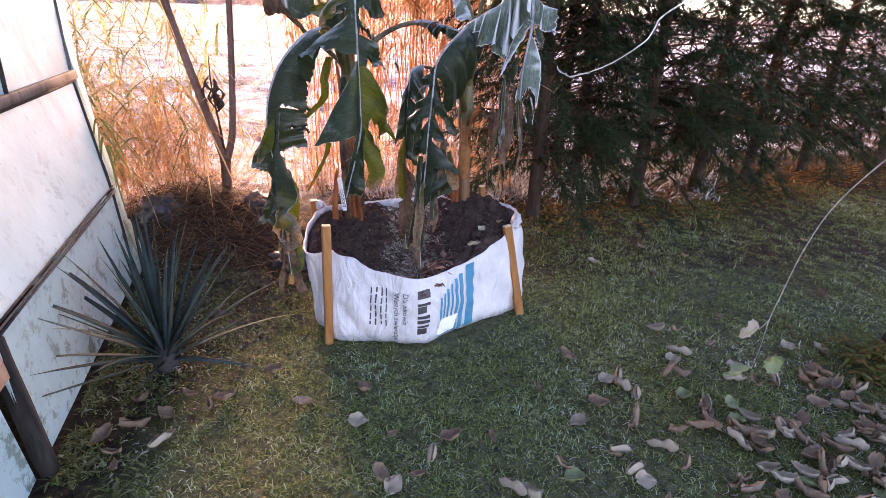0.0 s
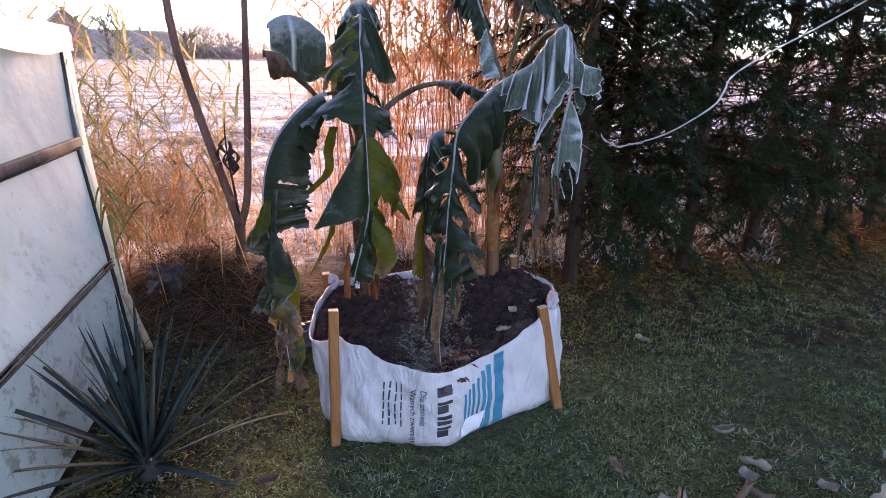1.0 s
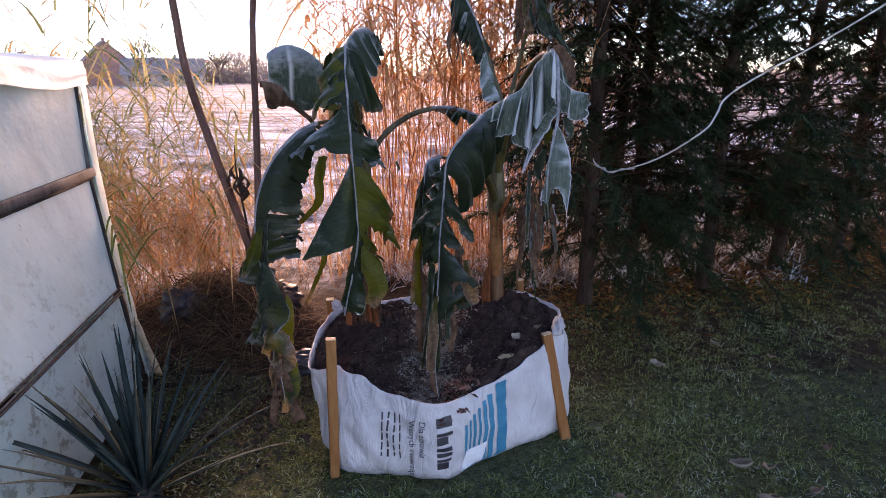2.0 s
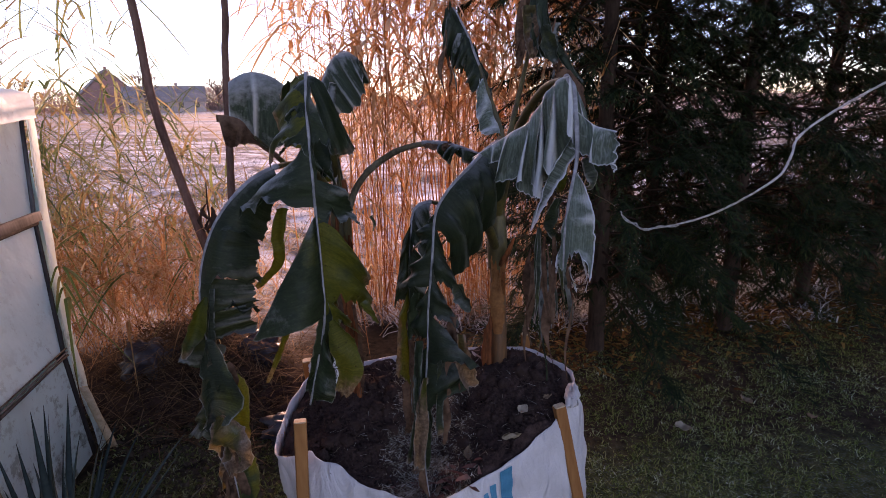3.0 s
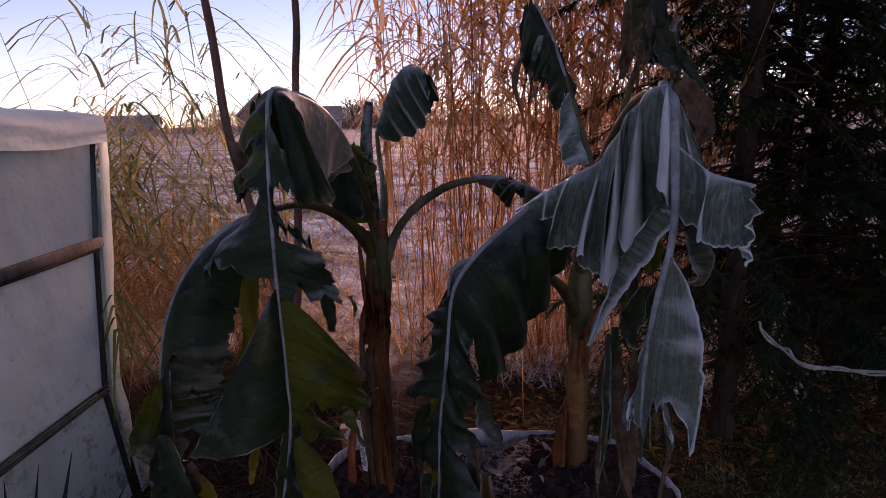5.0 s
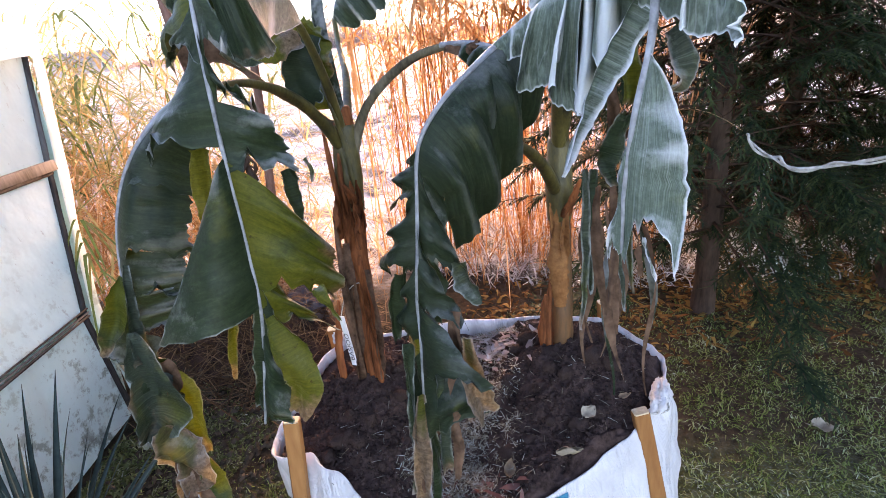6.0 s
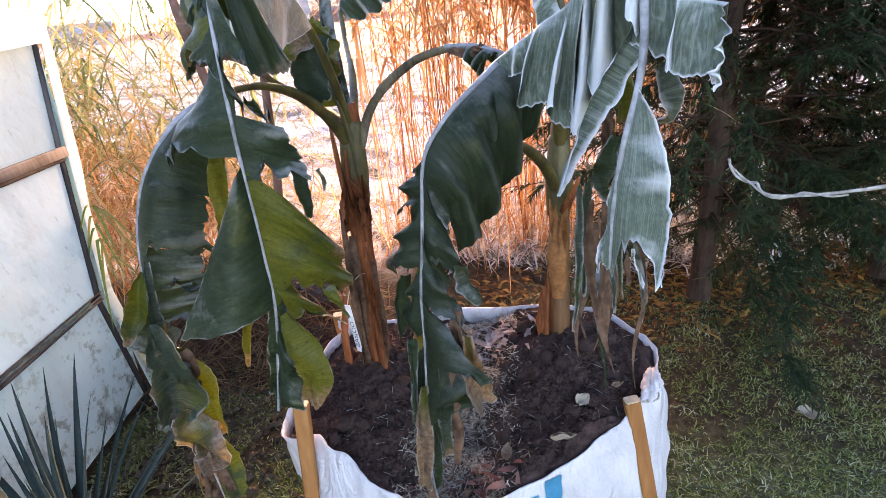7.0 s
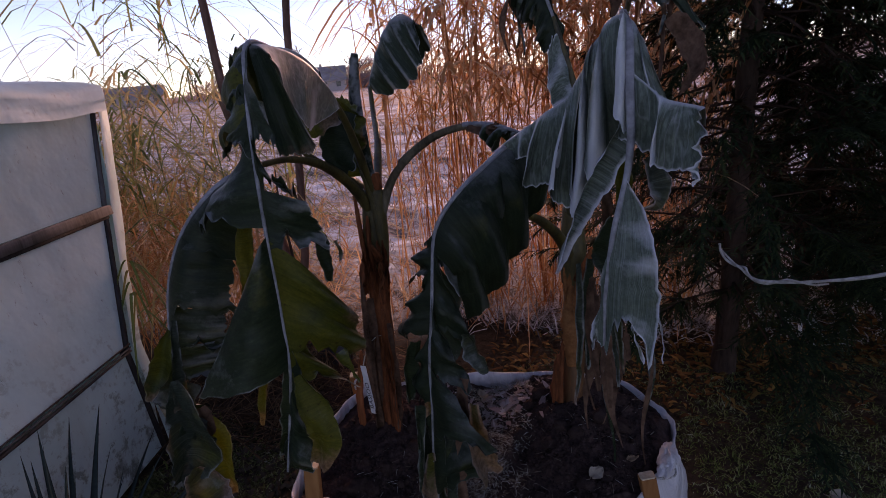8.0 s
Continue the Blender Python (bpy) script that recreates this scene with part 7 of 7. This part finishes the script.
def moss():
    """Short moss and frosted weeds on the bare earth."""
    rng = np.random.RandomState(72)
    n = 26000
    x, y = rng.normal(-1.05, 0.40, n), rng.normal(2.45, 0.42, n)
    keep = np.array([noise.noise((a * 5, b * 5, 2.0)) > -0.05 and not in_house((a, b, 0.1)) and ((a + 0.06) / 0.64) ** 2 + ((b - 2.60) / 0.56) ** 2 > 1 for a, b in zip(x, y)])
    x, y = x[keep], y[keep]
    m = len(x)
    a, e = rng.uniform(0, 6.28, m), rng.uniform(0.2, 1.3, m)
    ways = np.stack([np.cos(a) * np.cos(e), np.sin(a) * np.cos(e), np.sin(e)], 1)
    return blades(np.stack([x, y, [ground_z(p, q) for p, q in zip(x, y)]], 1), ways, rng.uniform(0.008, 0.030, m), rng.uniform(0.003, 0.008, m), 0.4, 2)


def bed_weeds():
    """Small weeds and frosted leaflets along the greenhouse foot."""
    rng = np.random.RandomState(74)
    n = 5200
    d = np.abs(rng.normal(0, 0.16, n))
    u = rng.uniform(-1.9, -0.1, n)
    x, y = -1.71 - 0.42 * u + 0.907 * (d + 0.03), 2.52 + 0.907 * u + 0.42 * (d + 0.03)
    keep = np.array([noise.noise((a * 6, b * 6, 8.0)) > -0.1 for a, b in zip(x, y)])
    x, y = x[keep], y[keep]
    m = len(x)
    a, e = rng.uniform(0, 6.28, m), rng.uniform(0.0, 1.1, m)
    ways = np.stack([np.cos(a) * np.cos(e), np.sin(a) * np.cos(e), np.sin(e)], 1)
    return blades(np.stack([x, y, [ground_z(p, q) + 0.002 for p, q in zip(x, y)]], 1), ways, rng.uniform(0.012, 0.050, m), rng.uniform(0.004, 0.013, m), 0.4, 2)


tagged(solid("low_weeds", bed_weeds(), M_MOSS, "small frosted weeds along the greenhouse foot", "weeds", smooth=False), kind="stuff")
tagged(solid("moss_tufts", moss(), M_MOSS, "low moss and frosted weeds on bare earth", "moss", smooth=False), kind="stuff")


def debris():
    """Dead sticks, stalks and leaf scraps strewn before the heap."""
    rng = np.random.RandomState(73)
    n = 420
    x, y = rng.normal(-1.25, 0.36, n), 2.70 + np.abs(rng.normal(0, 0.24, n))
    keep = np.array([not in_house((a, b, 0.1)) for a, b in zip(x, y)])
    x, y = x[keep], y[keep]
    m = len(x)
    a, e = rng.uniform(0, 6.28, m), rng.normal(0.05, 0.12, m)
    ways = np.stack([np.cos(a) * np.cos(e), np.sin(a) * np.cos(e), np.sin(e)], 1)
    z = [max(ground_z(p, q), heap_z(p, q) - 0.03) + 0.012 for p, q in zip(x, y)]
    return blades(np.stack([x, y, z], 1), ways, rng.uniform(0.03, 0.20, m), rng.uniform(0.003, 0.011, m), 0.05, 3)


tagged(solid("dead_stalks", debris(), M_HEAP, "dead stalks and leaf scraps strewn on the earth", "debris", smooth=False), kind="stuff")
solid("plastic_bag", crumpled(-1.88, 3.10, 0.17, 0.15, 0.12, 0.11, 1.0), M_PLASTIC, "crumpled glossy black plastic bag on the straw heap", "plastic bag", "plastic bags on the heap")
solid("plastic_bag", crumpled(-0.86, 2.86, 0.04, 0.15, 0.09, 0.06, 9.0), M_PLASTIC, "flattened crumple of black plastic lying on the earth", "plastic bag", "plastic bags on the heap")
solid("plastic_bag", crumpled(-1.36, 3.36, 0.16, 0.13, 0.11, 0.10, 5.0), M_PLASTIC, "crumpled glossy black plastic bag on the straw heap", "plastic bag", "plastic bags on the heap")


# ---- climbing vine at the lawn's edge: leaning trunk, two bare shoots hanging into the view ----
VINE = thing("climbing_vine", "leaning bare climber with frosted shoots and last leaves", "vine", at=(2.24, 2.46, 0))
VINE_AT = Vector((2.24, 2.46, 0))


def shoot(points, radius, mat, label):
    pts = [Vector(p) - VINE_AT for p in points]
    return part("shoot", tube(pts, (radius * 0.5, radius * 0.85, radius, radius, radius * 1.1), 7, 12 * (len(points) - 1), 1.0, 0.24, 3), mat, VINE, label)


part("trunk", tube([(0, 0, -0.05), (0.05, 0.0, 0.25), (0.16, 0.02, 0.6), (0.30, -0.1, 1.3), (0.38, -0.5, 2.2), (0.30, -0.82, 2.72)], (0.040, 0.034, 0.030, 0.026, 0.022, 0.016), 10, 36, 1.0, 0.08), M_BARK, VINE)
V1 = shoot([(0.528, 2.11, 1.315), (0.548, 2.09, 1.302), (0.58, 2.055, 1.298), (0.68, 1.99, 1.345), (0.775, 1.96, 1.42), (0.805, 1.98, 1.46), (0.835, 2.03, 1.50), (0.93, 2.08, 1.56), (1.08, 2.10, 1.65), (1.35, 2.05, 1.85), (1.8, 1.9, 2.2), (2.54, 1.64, 2.72)], 0.0023, M_CORD, "pale frosted shoot with a twisted tip")
twist = []
for k in range(15):
    q = curve_at([(0.520, 2.115, 1.322), (0.548, 2.09, 1.302), (0.58, 2.055, 1.298), (0.63, 2.02, 1.318)], k / 14)
    twist.append((q[0] + 0.004 * math.cos(k * 1.3), q[1], q[2] + 0.004 * math.sin(k * 1.3)))
part("tendril", tube([Vector(p) - VINE_AT for p in twist], (0.0015, 0.0018, 0.0012), 5, 42), M_CORD, VINE)
V2 = shoot([(1.15, 1.45, 0.66), (1.17, 1.49, 0.72), (1.20, 1.53, 0.78), (1.27, 1.62, 0.90), (1.36, 1.70, 1.02), (1.50, 1.76, 1.17), (1.75, 1.85, 1.40), (2.2, 1.85, 2.0), (2.54, 1.64, 2.72)], 0.0020, M_TWIG, "thin grey-brown shoot")
for a_, b_ in (((1.17, 1.49, 0.72), (1.12, 1.44, 0.715)), ((1.15, 1.45, 0.66), (1.08, 1.33, 0.655))):
    part("leaf_stalk", tube([Vector(a_) - VINE_AT, (Vector(a_) + Vector(b_)) / 2 - VINE_AT + Vector((0, 0, -0.008)), Vector(b_) - VINE_AT], (0.0014, 0.0012, 0.001), 5, 8), M_TWIG, VINE)


def low_growth():
    """Green and russet weeds round the climber's foot."""
    rng = np.random.RandomState(77)
    n = 900
    a0, d = rng.uniform(0, 6.28, n), np.abs(rng.normal(0, 0.20, n))
    base = np.stack([2.22 + d * np.cos(a0), 2.34 + 1.1 * d * np.sin(a0), rng.uniform(0.0, 0.18, n) * np.exp(-d * 3)], 1)
    a, e = rng.uniform(0, 6.28, n), rng.uniform(-0.2, 1.0, n)
    ways = np.stack([np.cos(a) * np.cos(e), np.sin(a) * np.cos(e), np.sin(e)], 1)
    return blades(base, ways, rng.uniform(0.02, 0.06, n), rng.uniform(0.010, 0.024, n), 0.6, 3)


tagged(solid("low_weeds", low_growth(), M_WEED, "green and russet weeds round the climber's foot", "weeds", smooth=False), kind="stuff")


# ---- lawn grass and fallen leaves ----
def grass_at(x, y, rng, length, width):
    m = len(x)
    z = np.array([ground_z(a, b) for a, b in zip(x, y)])
    a, e = rng.uniform(0, 6.28, m), rng.uniform(0.25, 1.35, m)
    ways = np.stack([np.cos(a) * np.cos(e), np.sin(a) * np.cos(e), np.sin(e)], 1)
    return blades(np.stack([x, y, z - 0.003], 1), ways, rng.uniform(*length, m), rng.uniform(*width, m), rng.uniform(0.2, 1.1, m), 2)


def lawn_blades():
    rng = np.random.RandomState(9)
    n = 680000
    x = rng.uniform(-1.55, 4.2, n)
    y = 0.25 + 5.4 * rng.uniform(0, 1, n) ** 1.05
    keep = (y < 3.85 + 0.60 * x + rng.normal(0, 0.15, n)) & (x > -1.70 - 0.463 * (y - 2.52) + 0.02) & ~((x < -0.7) & (y > 2.75))
    inside = ((x + 0.06) / 0.60) ** 2 + ((y - 2.60) / 0.50) ** 2 < 0.75
    patch = np.array([noise.noise((a * 1.6, b * 1.6, 0.7)) for a, b in zip(x, y)])
    clump = np.array([noise.noise((a * 13, b * 13, 4.2)) for a, b in zip(x, y)])
    thin = rng.uniform(0, 1, n) < 0.50 + 0.6 * patch + 0.9 * clump
    thin &= ~((x < -0.80 + 0.5 * patch) & (rng.uniform(0, 1, n) < 0.85))
    sel = keep & ~inside & thin
    return grass_at(x[sel], y[sel], rng, (0.018, 0.050), (0.0025, 0.0052))


def outer_blades():
    """The lawn goes on behind and beside the walk, thinning out."""
    rng = np.random.RandomState(29)
    n = 230000
    x, y = rng.uniform(-5.0, 9.0, n), rng.uniform(-6.0, 6.5, n)
    inner = (x > -1.55) & (x < 4.2) & (y > 0.25)
    far = np.hypot((x - 1.3) / 6.5, (y - 1.0) / 6.5)
    keep = ~inner & (y < 3.85 + 0.60 * x) & (x > -1.66 - 0.463 * (y - 2.52)) & (rng.uniform(0, 1, n) < 1.15 - far ** 2)
    return grass_at(x[keep], y[keep], rng, (0.03, 0.07), (0.006, 0.012))


tagged(solid("lawn_grass", lawn_blades(), M_GRASS, "short frosted lawn grass", "grass", smooth=False), kind="stuff")
tagged(solid("lawn_grass", outer_blades(), M_GRASS, "short frosted lawn grass", "grass", smooth=False), kind="stuff")


def fallen_mesh(length, width, curl, fold, seed, mat):
    nu, nv = 12, 8
    verts = []
    for i in range(nu + 1):
        u = i / nu
        w = width * math.sin(math.pi * min(1, u * 0.94 + 0.06)) ** 0.8 * (1.15 - 0.35 * u) * (1 + 0.22 * noise.noise((u * 7, seed, 1.0)))
        for j in range(nv + 1):
            v = 2 * j / nv - 1
            ang = fold * v * 1.9 + 1e-4
            big = 0.5 * w * abs(v) / abs(ang)
            lift = length * (0.17 * noise.noise((u * 3.2, v * 2.2, seed * 3.1)) + 0.06 * noise.noise((u * 9, v * 6, seed * 2.3)))
            verts.append((length * (u - 0.5) * (1 - 0.2 * curl * abs(u - 0.5)), big * math.sin(ang), big * (1 - math.cos(ang)) + curl * length * (u - 0.5) ** 2 + lift + 0.008))
    return mesh_of("blade", verts, grid_faces(nu, nv), mat)


def fallen_proto(name, length, width, curl, fold, seed, mat, label):
    ob = thing(name, label, "fallen leaf", "fallen leaves on the lawn")
    part("blade", fallen_mesh(length, width, curl, fold, seed, mat), None, ob)
    part("stalk", tube([(-0.5 * length, 0, 0.010), (-0.60 * length, 0.004, 0.008), (-0.68 * length, 0.010, 0.006)], (0.0016, 0.0014, 0.001), 5, 6), M_TWIG, ob)
    return ob


PROTOS = [fallen_proto("fallen_leaf", 0.095, 0.078, 0.9, 0.85, 1, M_FALLEN_BROWN, "curled brown leaf lying on the grass"),
          fallen_proto("fallen_leaf", 0.085, 0.070, 0.5, 0.40, 2, M_FALLEN_PALE, "pale frosted leaf lying flat on the grass"),
          fallen_proto("fallen_leaf", 0.120, 0.100, 0.6, 1.55, 3, M_FALLEN_PALE, "pale leaf rolled up on the grass"),
          fallen_proto("fallen_leaf", 0.085, 0.075, 0.4, 0.5, 4, M_FALLEN_GREEN, "dull green frosted leaf on the grass"),
          fallen_proto("fallen_leaf", 0.065, 0.050, 0.9, 1.1, 5, M_FALLEN_BROWN, "small reddish-brown leaf on the grass"),
          fallen_proto("fallen_leaf", 0.115, 0.090, 0.9, 1.75, 6, M_FALLEN_BROWN, "tan leaf curled into a tube on the grass"),
          fallen_proto("fallen_leaf", 0.100, 0.085, 1.1, 1.20, 7, M_FALLEN_PALE, "crumpled cream-coloured leaf on the grass"),
          fallen_proto("fallen_leaf", 0.080, 0.060, 1.3, 1.40, 8, M_FALLEN_BROWN, "withered crumpled leaf on the grass")]
LEAF_SPOTS = [(0.905, 2.045, 1, 20), (-0.13, 1.78, 0, 140), (1.24, 2.26, 1, 10), (1.60, 2.72, 4, 40), (0.99, 3.28, 1, 5), (1.02, 1.96, 2, 80), (0.60, 1.93, 4, 100),
              (-0.54, 1.83, 0, 10), (-0.36, 1.66, 1, 200), (0.27, 1.58, 0, 30), (0.04, 1.55, 4, 60), (0.20, 1.48, 2, 95), (-0.10, 1.60, 1, 0), (0.10, 1.33, 1, 70),
              (-1.00, 1.36, 0, 250), (-0.82, 1.62, 4, 20), (-0.70, 1.76, 4, 130), (0.72, 1.47, 3, 15), (0.50, 1.38, 2, 150), (0.75, 1.75, 1, 220), (1.62, 3.5, 4, 15),
              (-0.92, 1.42, 5, 40), (-0.84, 1.50, 0, 160), (-0.90, 1.30, 7, 10), (-0.78, 1.38, 2, 70), (-0.98, 1.55, 7, 200), (-0.86, 1.24, 4, 120), (-0.70, 1.58, 7, 300),
              (2.3, 3.1, 0, 77), (1.35, 3.6, 1, 45), (2.6, 4.0, 4, 10), (2.0, 2.5, 1, 120), (0.52, 1.20, 2, 40), (0.38, 1.25, 0, 120)]


def scatter_leaves():
    rng = random.Random(14)
    spots = list(LEAF_SPOTS)
    for _ in range(150):
        spots.append((rng.gauss(1.65, 0.40), rng.gauss(1.62, 0.34), rng.choice([0, 0, 4, 1, 2, 2, 3, 5, 5, 6, 6, 7, 7]), rng.uniform(0, 360)))
    for _ in range(45):
        spots.append((rng.gauss(2.02, 0.15), rng.gauss(1.88, 0.17), rng.choice([0, 0, 2, 5, 6, 7, 7]), rng.uniform(0, 360)))
    for _ in range(22):
        spots.append((rng.uniform(-0.9, 3.2), rng.uniform(1.0, 3.6), rng.choice([0, 1, 4, 7]), rng.uniform(0, 360)))
    used = set()
    for x, y, kind, turn in spots:
        if ((x + 0.06) / 0.66) ** 2 + ((y - 2.60) / 0.58) ** 2 < 1 or y < 0.5 or x < -1.0:
            continue
        m = Matrix.Translation((x, y, ground_z(x, y) + 0.016)) @ Euler((rng.uniform(-0.35, 0.35), rng.uniform(-0.3, 0.3), radians(turn))).to_matrix().to_4x4()
        if kind not in used:
            used.add(kind)
            PROTOS[kind].matrix_basis = m
        else:
            copy_thing(PROTOS[kind], m)


scatter_leaves()
for x, y, kind, turn in ((0.275, 2.585, 1, 60), (0.25, 2.46, 2, 20), (0.10, 2.40, 0, 100), (-0.06, 2.33, 4, 10), (0.02, 2.30, 4, 80), (-0.20, 2.86, 1, 140), (0.36, 2.66, 4, 30)):
    copy_thing(PROTOS[kind], Matrix.Translation((x, y, fill_z(x, y) + 0.015)) @ Euler((0.2, -0.2, radians(turn))).to_matrix().to_4x4() @ Matrix.Scale(0.62, 4))

# leaves still on the thin vine shoot
for p, r, mat in (((1.11, 1.43, 0.70), (80, 20, 210), M_FALLEN_PALE), ((1.18, 1.44, 0.615), (85, 10, 20), M_FALLEN_GREEN), ((1.04, 1.30, 0.645), (30, 20, 190), M_FALLEN_GREEN)):
    ob = part("hanging_leaf", fallen_mesh(0.075, 0.070, 0.4, 0.45, p[0] * 7, mat), None, VINE)
    ob.matrix_local = pose(*(Vector(p) - VINE_AT), *r)

# ---- rimed tussocks of the field ----
def tussocks():
    rng = np.random.RandomState(10)
    base, ways, lens = [], [], []
    for _ in range(5200):
        y = 4.3 + 15 * rng.uniform() ** 2.0
        x = rng.uniform(-1.25 * y - 1, 0.35 * y + 0.5)
        if y - 0.25 * x < 4.3:
            continue
        clump = noise.noise((x * 0.8, y * 0.8, 6.6))
        if clump < rng.uniform(-0.5, 0.3):
            continue
        h = 0.04 + 0.30 * rng.uniform() ** 1.5 * (0.7 + clump)
        n = 18
        a, e = rng.uniform(0, 6.28, n), rng.uniform(0.4, 1.4, n)
        base.append(np.stack([x + rng.normal(0, 0.07, n), y + rng.normal(0, 0.07, n), np.full(n, ground_z(x, y) - 0.01)], 1))
        ways.append(np.stack([np.cos(a) * np.cos(e), np.sin(a) * np.cos(e), np.sin(e)], 1))
        lens.append(h * rng.uniform(0.5, 1.2, n))
    base, ways, lens = np.concatenate(base), np.concatenate(ways), np.concatenate(lens)
    return blades(base, ways, lens, 0.012, 0.5, 2)


tagged(solid("tussock_grass", tussocks(), M_TUSSOCK, "white rimed tussocks of the rough field", "grass", smooth=False), kind="stuff")


# ---- distance ----
def far_house(x, y, turn, w, d, h, roof, mat, label):
    ob = thing("house", label, "house", "houses beyond the field", at=(x, y, 0))
    ob.rotation_euler = (0, 0, radians(turn))
    a, b = w / 2, d / 2
    v = [(-a, -b, 0), (a, -b, 0), (a, b, 0), (-a, b, 0), (-a, -b, h), (a, -b, h), (a, b, h), (-a, b, h), (-a, 0, h + roof), (a, 0, h + roof)]
    part("wall", (v, [(0, 1, 5, 4), (1, 2, 6, 9, 5), (2, 3, 7, 6), (3, 0, 4, 8, 7)]), mat, ob, smooth=False)
    o = 0.4
    rv = [(-a - o, -b - o, h - 0.25), (a + o, -b - o, h - 0.25), (a + o, 0, h + roof + 0.1), (-a - o, 0, h + roof + 0.1), (-a - o, b + o, h - 0.25), (a + o, b + o, h - 0.25)]
    rv += [(p[0], p[1], p[2] + 0.2) for p in rv]
    part("roof", (rv, [(0, 1, 2, 3), (3, 2, 5, 4), (9, 8, 7, 6), (10, 11, 8, 9), (0, 6, 7, 1), (4, 5, 11, 10), (0, 3, 9, 6), (3, 4, 10, 9), (1, 7, 8, 2), (2, 8, 11, 5)]), M_ROOF, ob, smooth=False)
    part("chimney", beam((a * 0.3, 0.3, h + roof * 0.6), (a * 0.3, 0.3, h + roof + 0.9), 0.6, 0.6, up=(0, 1, 0)), mat, ob, smooth=False)
    for k in range(max(2, int(w / 3))):
        cx = -a + (k + 0.5) * w / max(2, int(w / 3))
        win = part("window", beam((cx, -b - 0.06, h * 0.35), (cx, -b - 0.06, h * 0.35 + 1.3), 1.2, 0.12, up=(0, 1, 0)), M_HOUSE_PALE, ob, smooth=False)
        part("pane", beam((cx, -b - 0.10, h * 0.35 + 0.12), (cx, -b - 0.10, h * 0.35 + 1.18), 0.96, 0.10, up=(0, 1, 0)), M_PANE, win, smooth=False)
    return ob


def bare_tree(x, y, height, seed):
    tree = thing("bare_tree", "leafless tree hazy beyond the field", "tree", "bare trees beyond the field", at=(x, y, 0))
    rng = random.Random(seed)
    part("trunk", tube([(0, 0, -0.1), (0.1, 0, height * 0.3), (0, 0.1, height * 0.6)], (0.030 * height, 0.024 * height, 0.012 * height), 7, 8), M_TREE, tree)
    verts, faces = [], []

    def grow(p, d, ln, r, depth):
        q = p + d * ln
        v, f = tube([p, (p + q) / 2 + Vector((rng.uniform(-1, 1), rng.uniform(-1, 1), 0)) * ln * 0.06, q], (r, r * 0.8, r * 0.6), 4, 3)
        n0 = len(verts)
        verts.extend(v)
        faces.extend(tuple(i + n0 for i in fc) for fc in f)
        if depth:
            for _ in range(rng.choice([3, 4])):
                e = (d + Vector((rng.uniform(-1, 1), rng.uniform(-1, 1), rng.uniform(-0.3, 0.7))) * 0.75).normalized()
                grow(p.lerp(q, rng.uniform(0.45, 1.0)), e, ln * rng.uniform(0.5, 0.75), r * 0.62, depth - 1)
    for k in range(6):
        a = k * 1.05 + rng.uniform(-0.3, 0.3)
        grow(Vector((0.05, 0.05, height * rng.uniform(0.22, 0.5))), Vector((math.cos(a), math.sin(a), rng.uniform(0.7, 1.6))).normalized(), height * 0.25, 0.013 * height, 3)
    part("crown", (verts, faces), M_TREE, tree)
    return tree


def thicket(seed, a, b, n, height):
    """A far belt of bare bushes from a to b."""
    rng = np.random.RandomState(seed)
    u = rng.uniform(0, 1, n)
    span = math.hypot(b[0] - a[0], b[1] - a[1])
    swell = np.array([0.70 + 1.0 * noise.noise((v * span / 17, seed, 0.0)) + 0.35 * noise.noise((v * span / 5, seed, 3.0)) for v in u])
    h = height * np.clip(swell, 0.14, 1.5)
    base = np.stack([a[0] + (b[0] - a[0]) * u + rng.normal(0, 0.6, n), a[1] + (b[1] - a[1]) * u + rng.normal(0, 1.5, n), h * rng.uniform(0, 0.75, n) ** 1.3], 1)
    az, e = rng.uniform(0, 6.28, n), rng.uniform(0.3, 1.4, n)
    ways = np.stack([np.cos(az) * np.cos(e), np.sin(az) * np.cos(e), np.sin(e)], 1)
    return blades(base, ways, h * rng.uniform(0.10, 0.30, n), 0.13, 0.05, 2)


part("tied_corner", crumpled(0.447, 2.690, 0.492, 0.024, 0.060, 0.034, 3.0), M_BAG, SACK, "bunched corner of the sack tied to its stake")
part("tied_corner", crumpled(-0.635, 2.715, 0.470, 0.024, 0.022, 0.030, 6.0), M_BAG, SACK, "bunched corner of the sack tied to its stake")
part("knot_string", tube([(0.400, 2.64, 0.470), (0.43, 2.62, 0.478), (0.47, 2.65, 0.474), (0.465, 2.70, 0.472)], (0.003, 0.003, 0.003), 5, 18), M_CORD, SACK)
far_house(-104, 104, -38, 9, 10.5, 4.2, 5.0, M_HOUSE, "brick house with a steep gable beyond the field")
far_house(-84, 99, 36, 15, 8, 2.3, 2.8, M_HOUSE_PALE, "low pale outbuilding with a shallow roof")
far_house(-126, 84, 45, 12, 6, 2.6, 1.8, M_HOUSE_PALE, "low pale outbuilding with a shallow roof")
bare_tree(-80, 89, 11.0, 1)
bare_tree(-112, 90, 9.0, 2)
bare_tree(-72, 100, 9.0, 3)
# bush belts whose pale twig colour stands in for the haze
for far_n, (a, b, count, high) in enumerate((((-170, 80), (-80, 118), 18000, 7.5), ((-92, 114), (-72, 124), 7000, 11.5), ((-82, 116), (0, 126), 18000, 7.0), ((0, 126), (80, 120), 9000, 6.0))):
    tagged(solid("far_thicket", thicket(50 + far_n, a, b, count, high), M_BRANCH_HAZED, "belt of bare bushes beyond the field, haze painted into their colour", "bushes", smooth=False), kind="stuff")
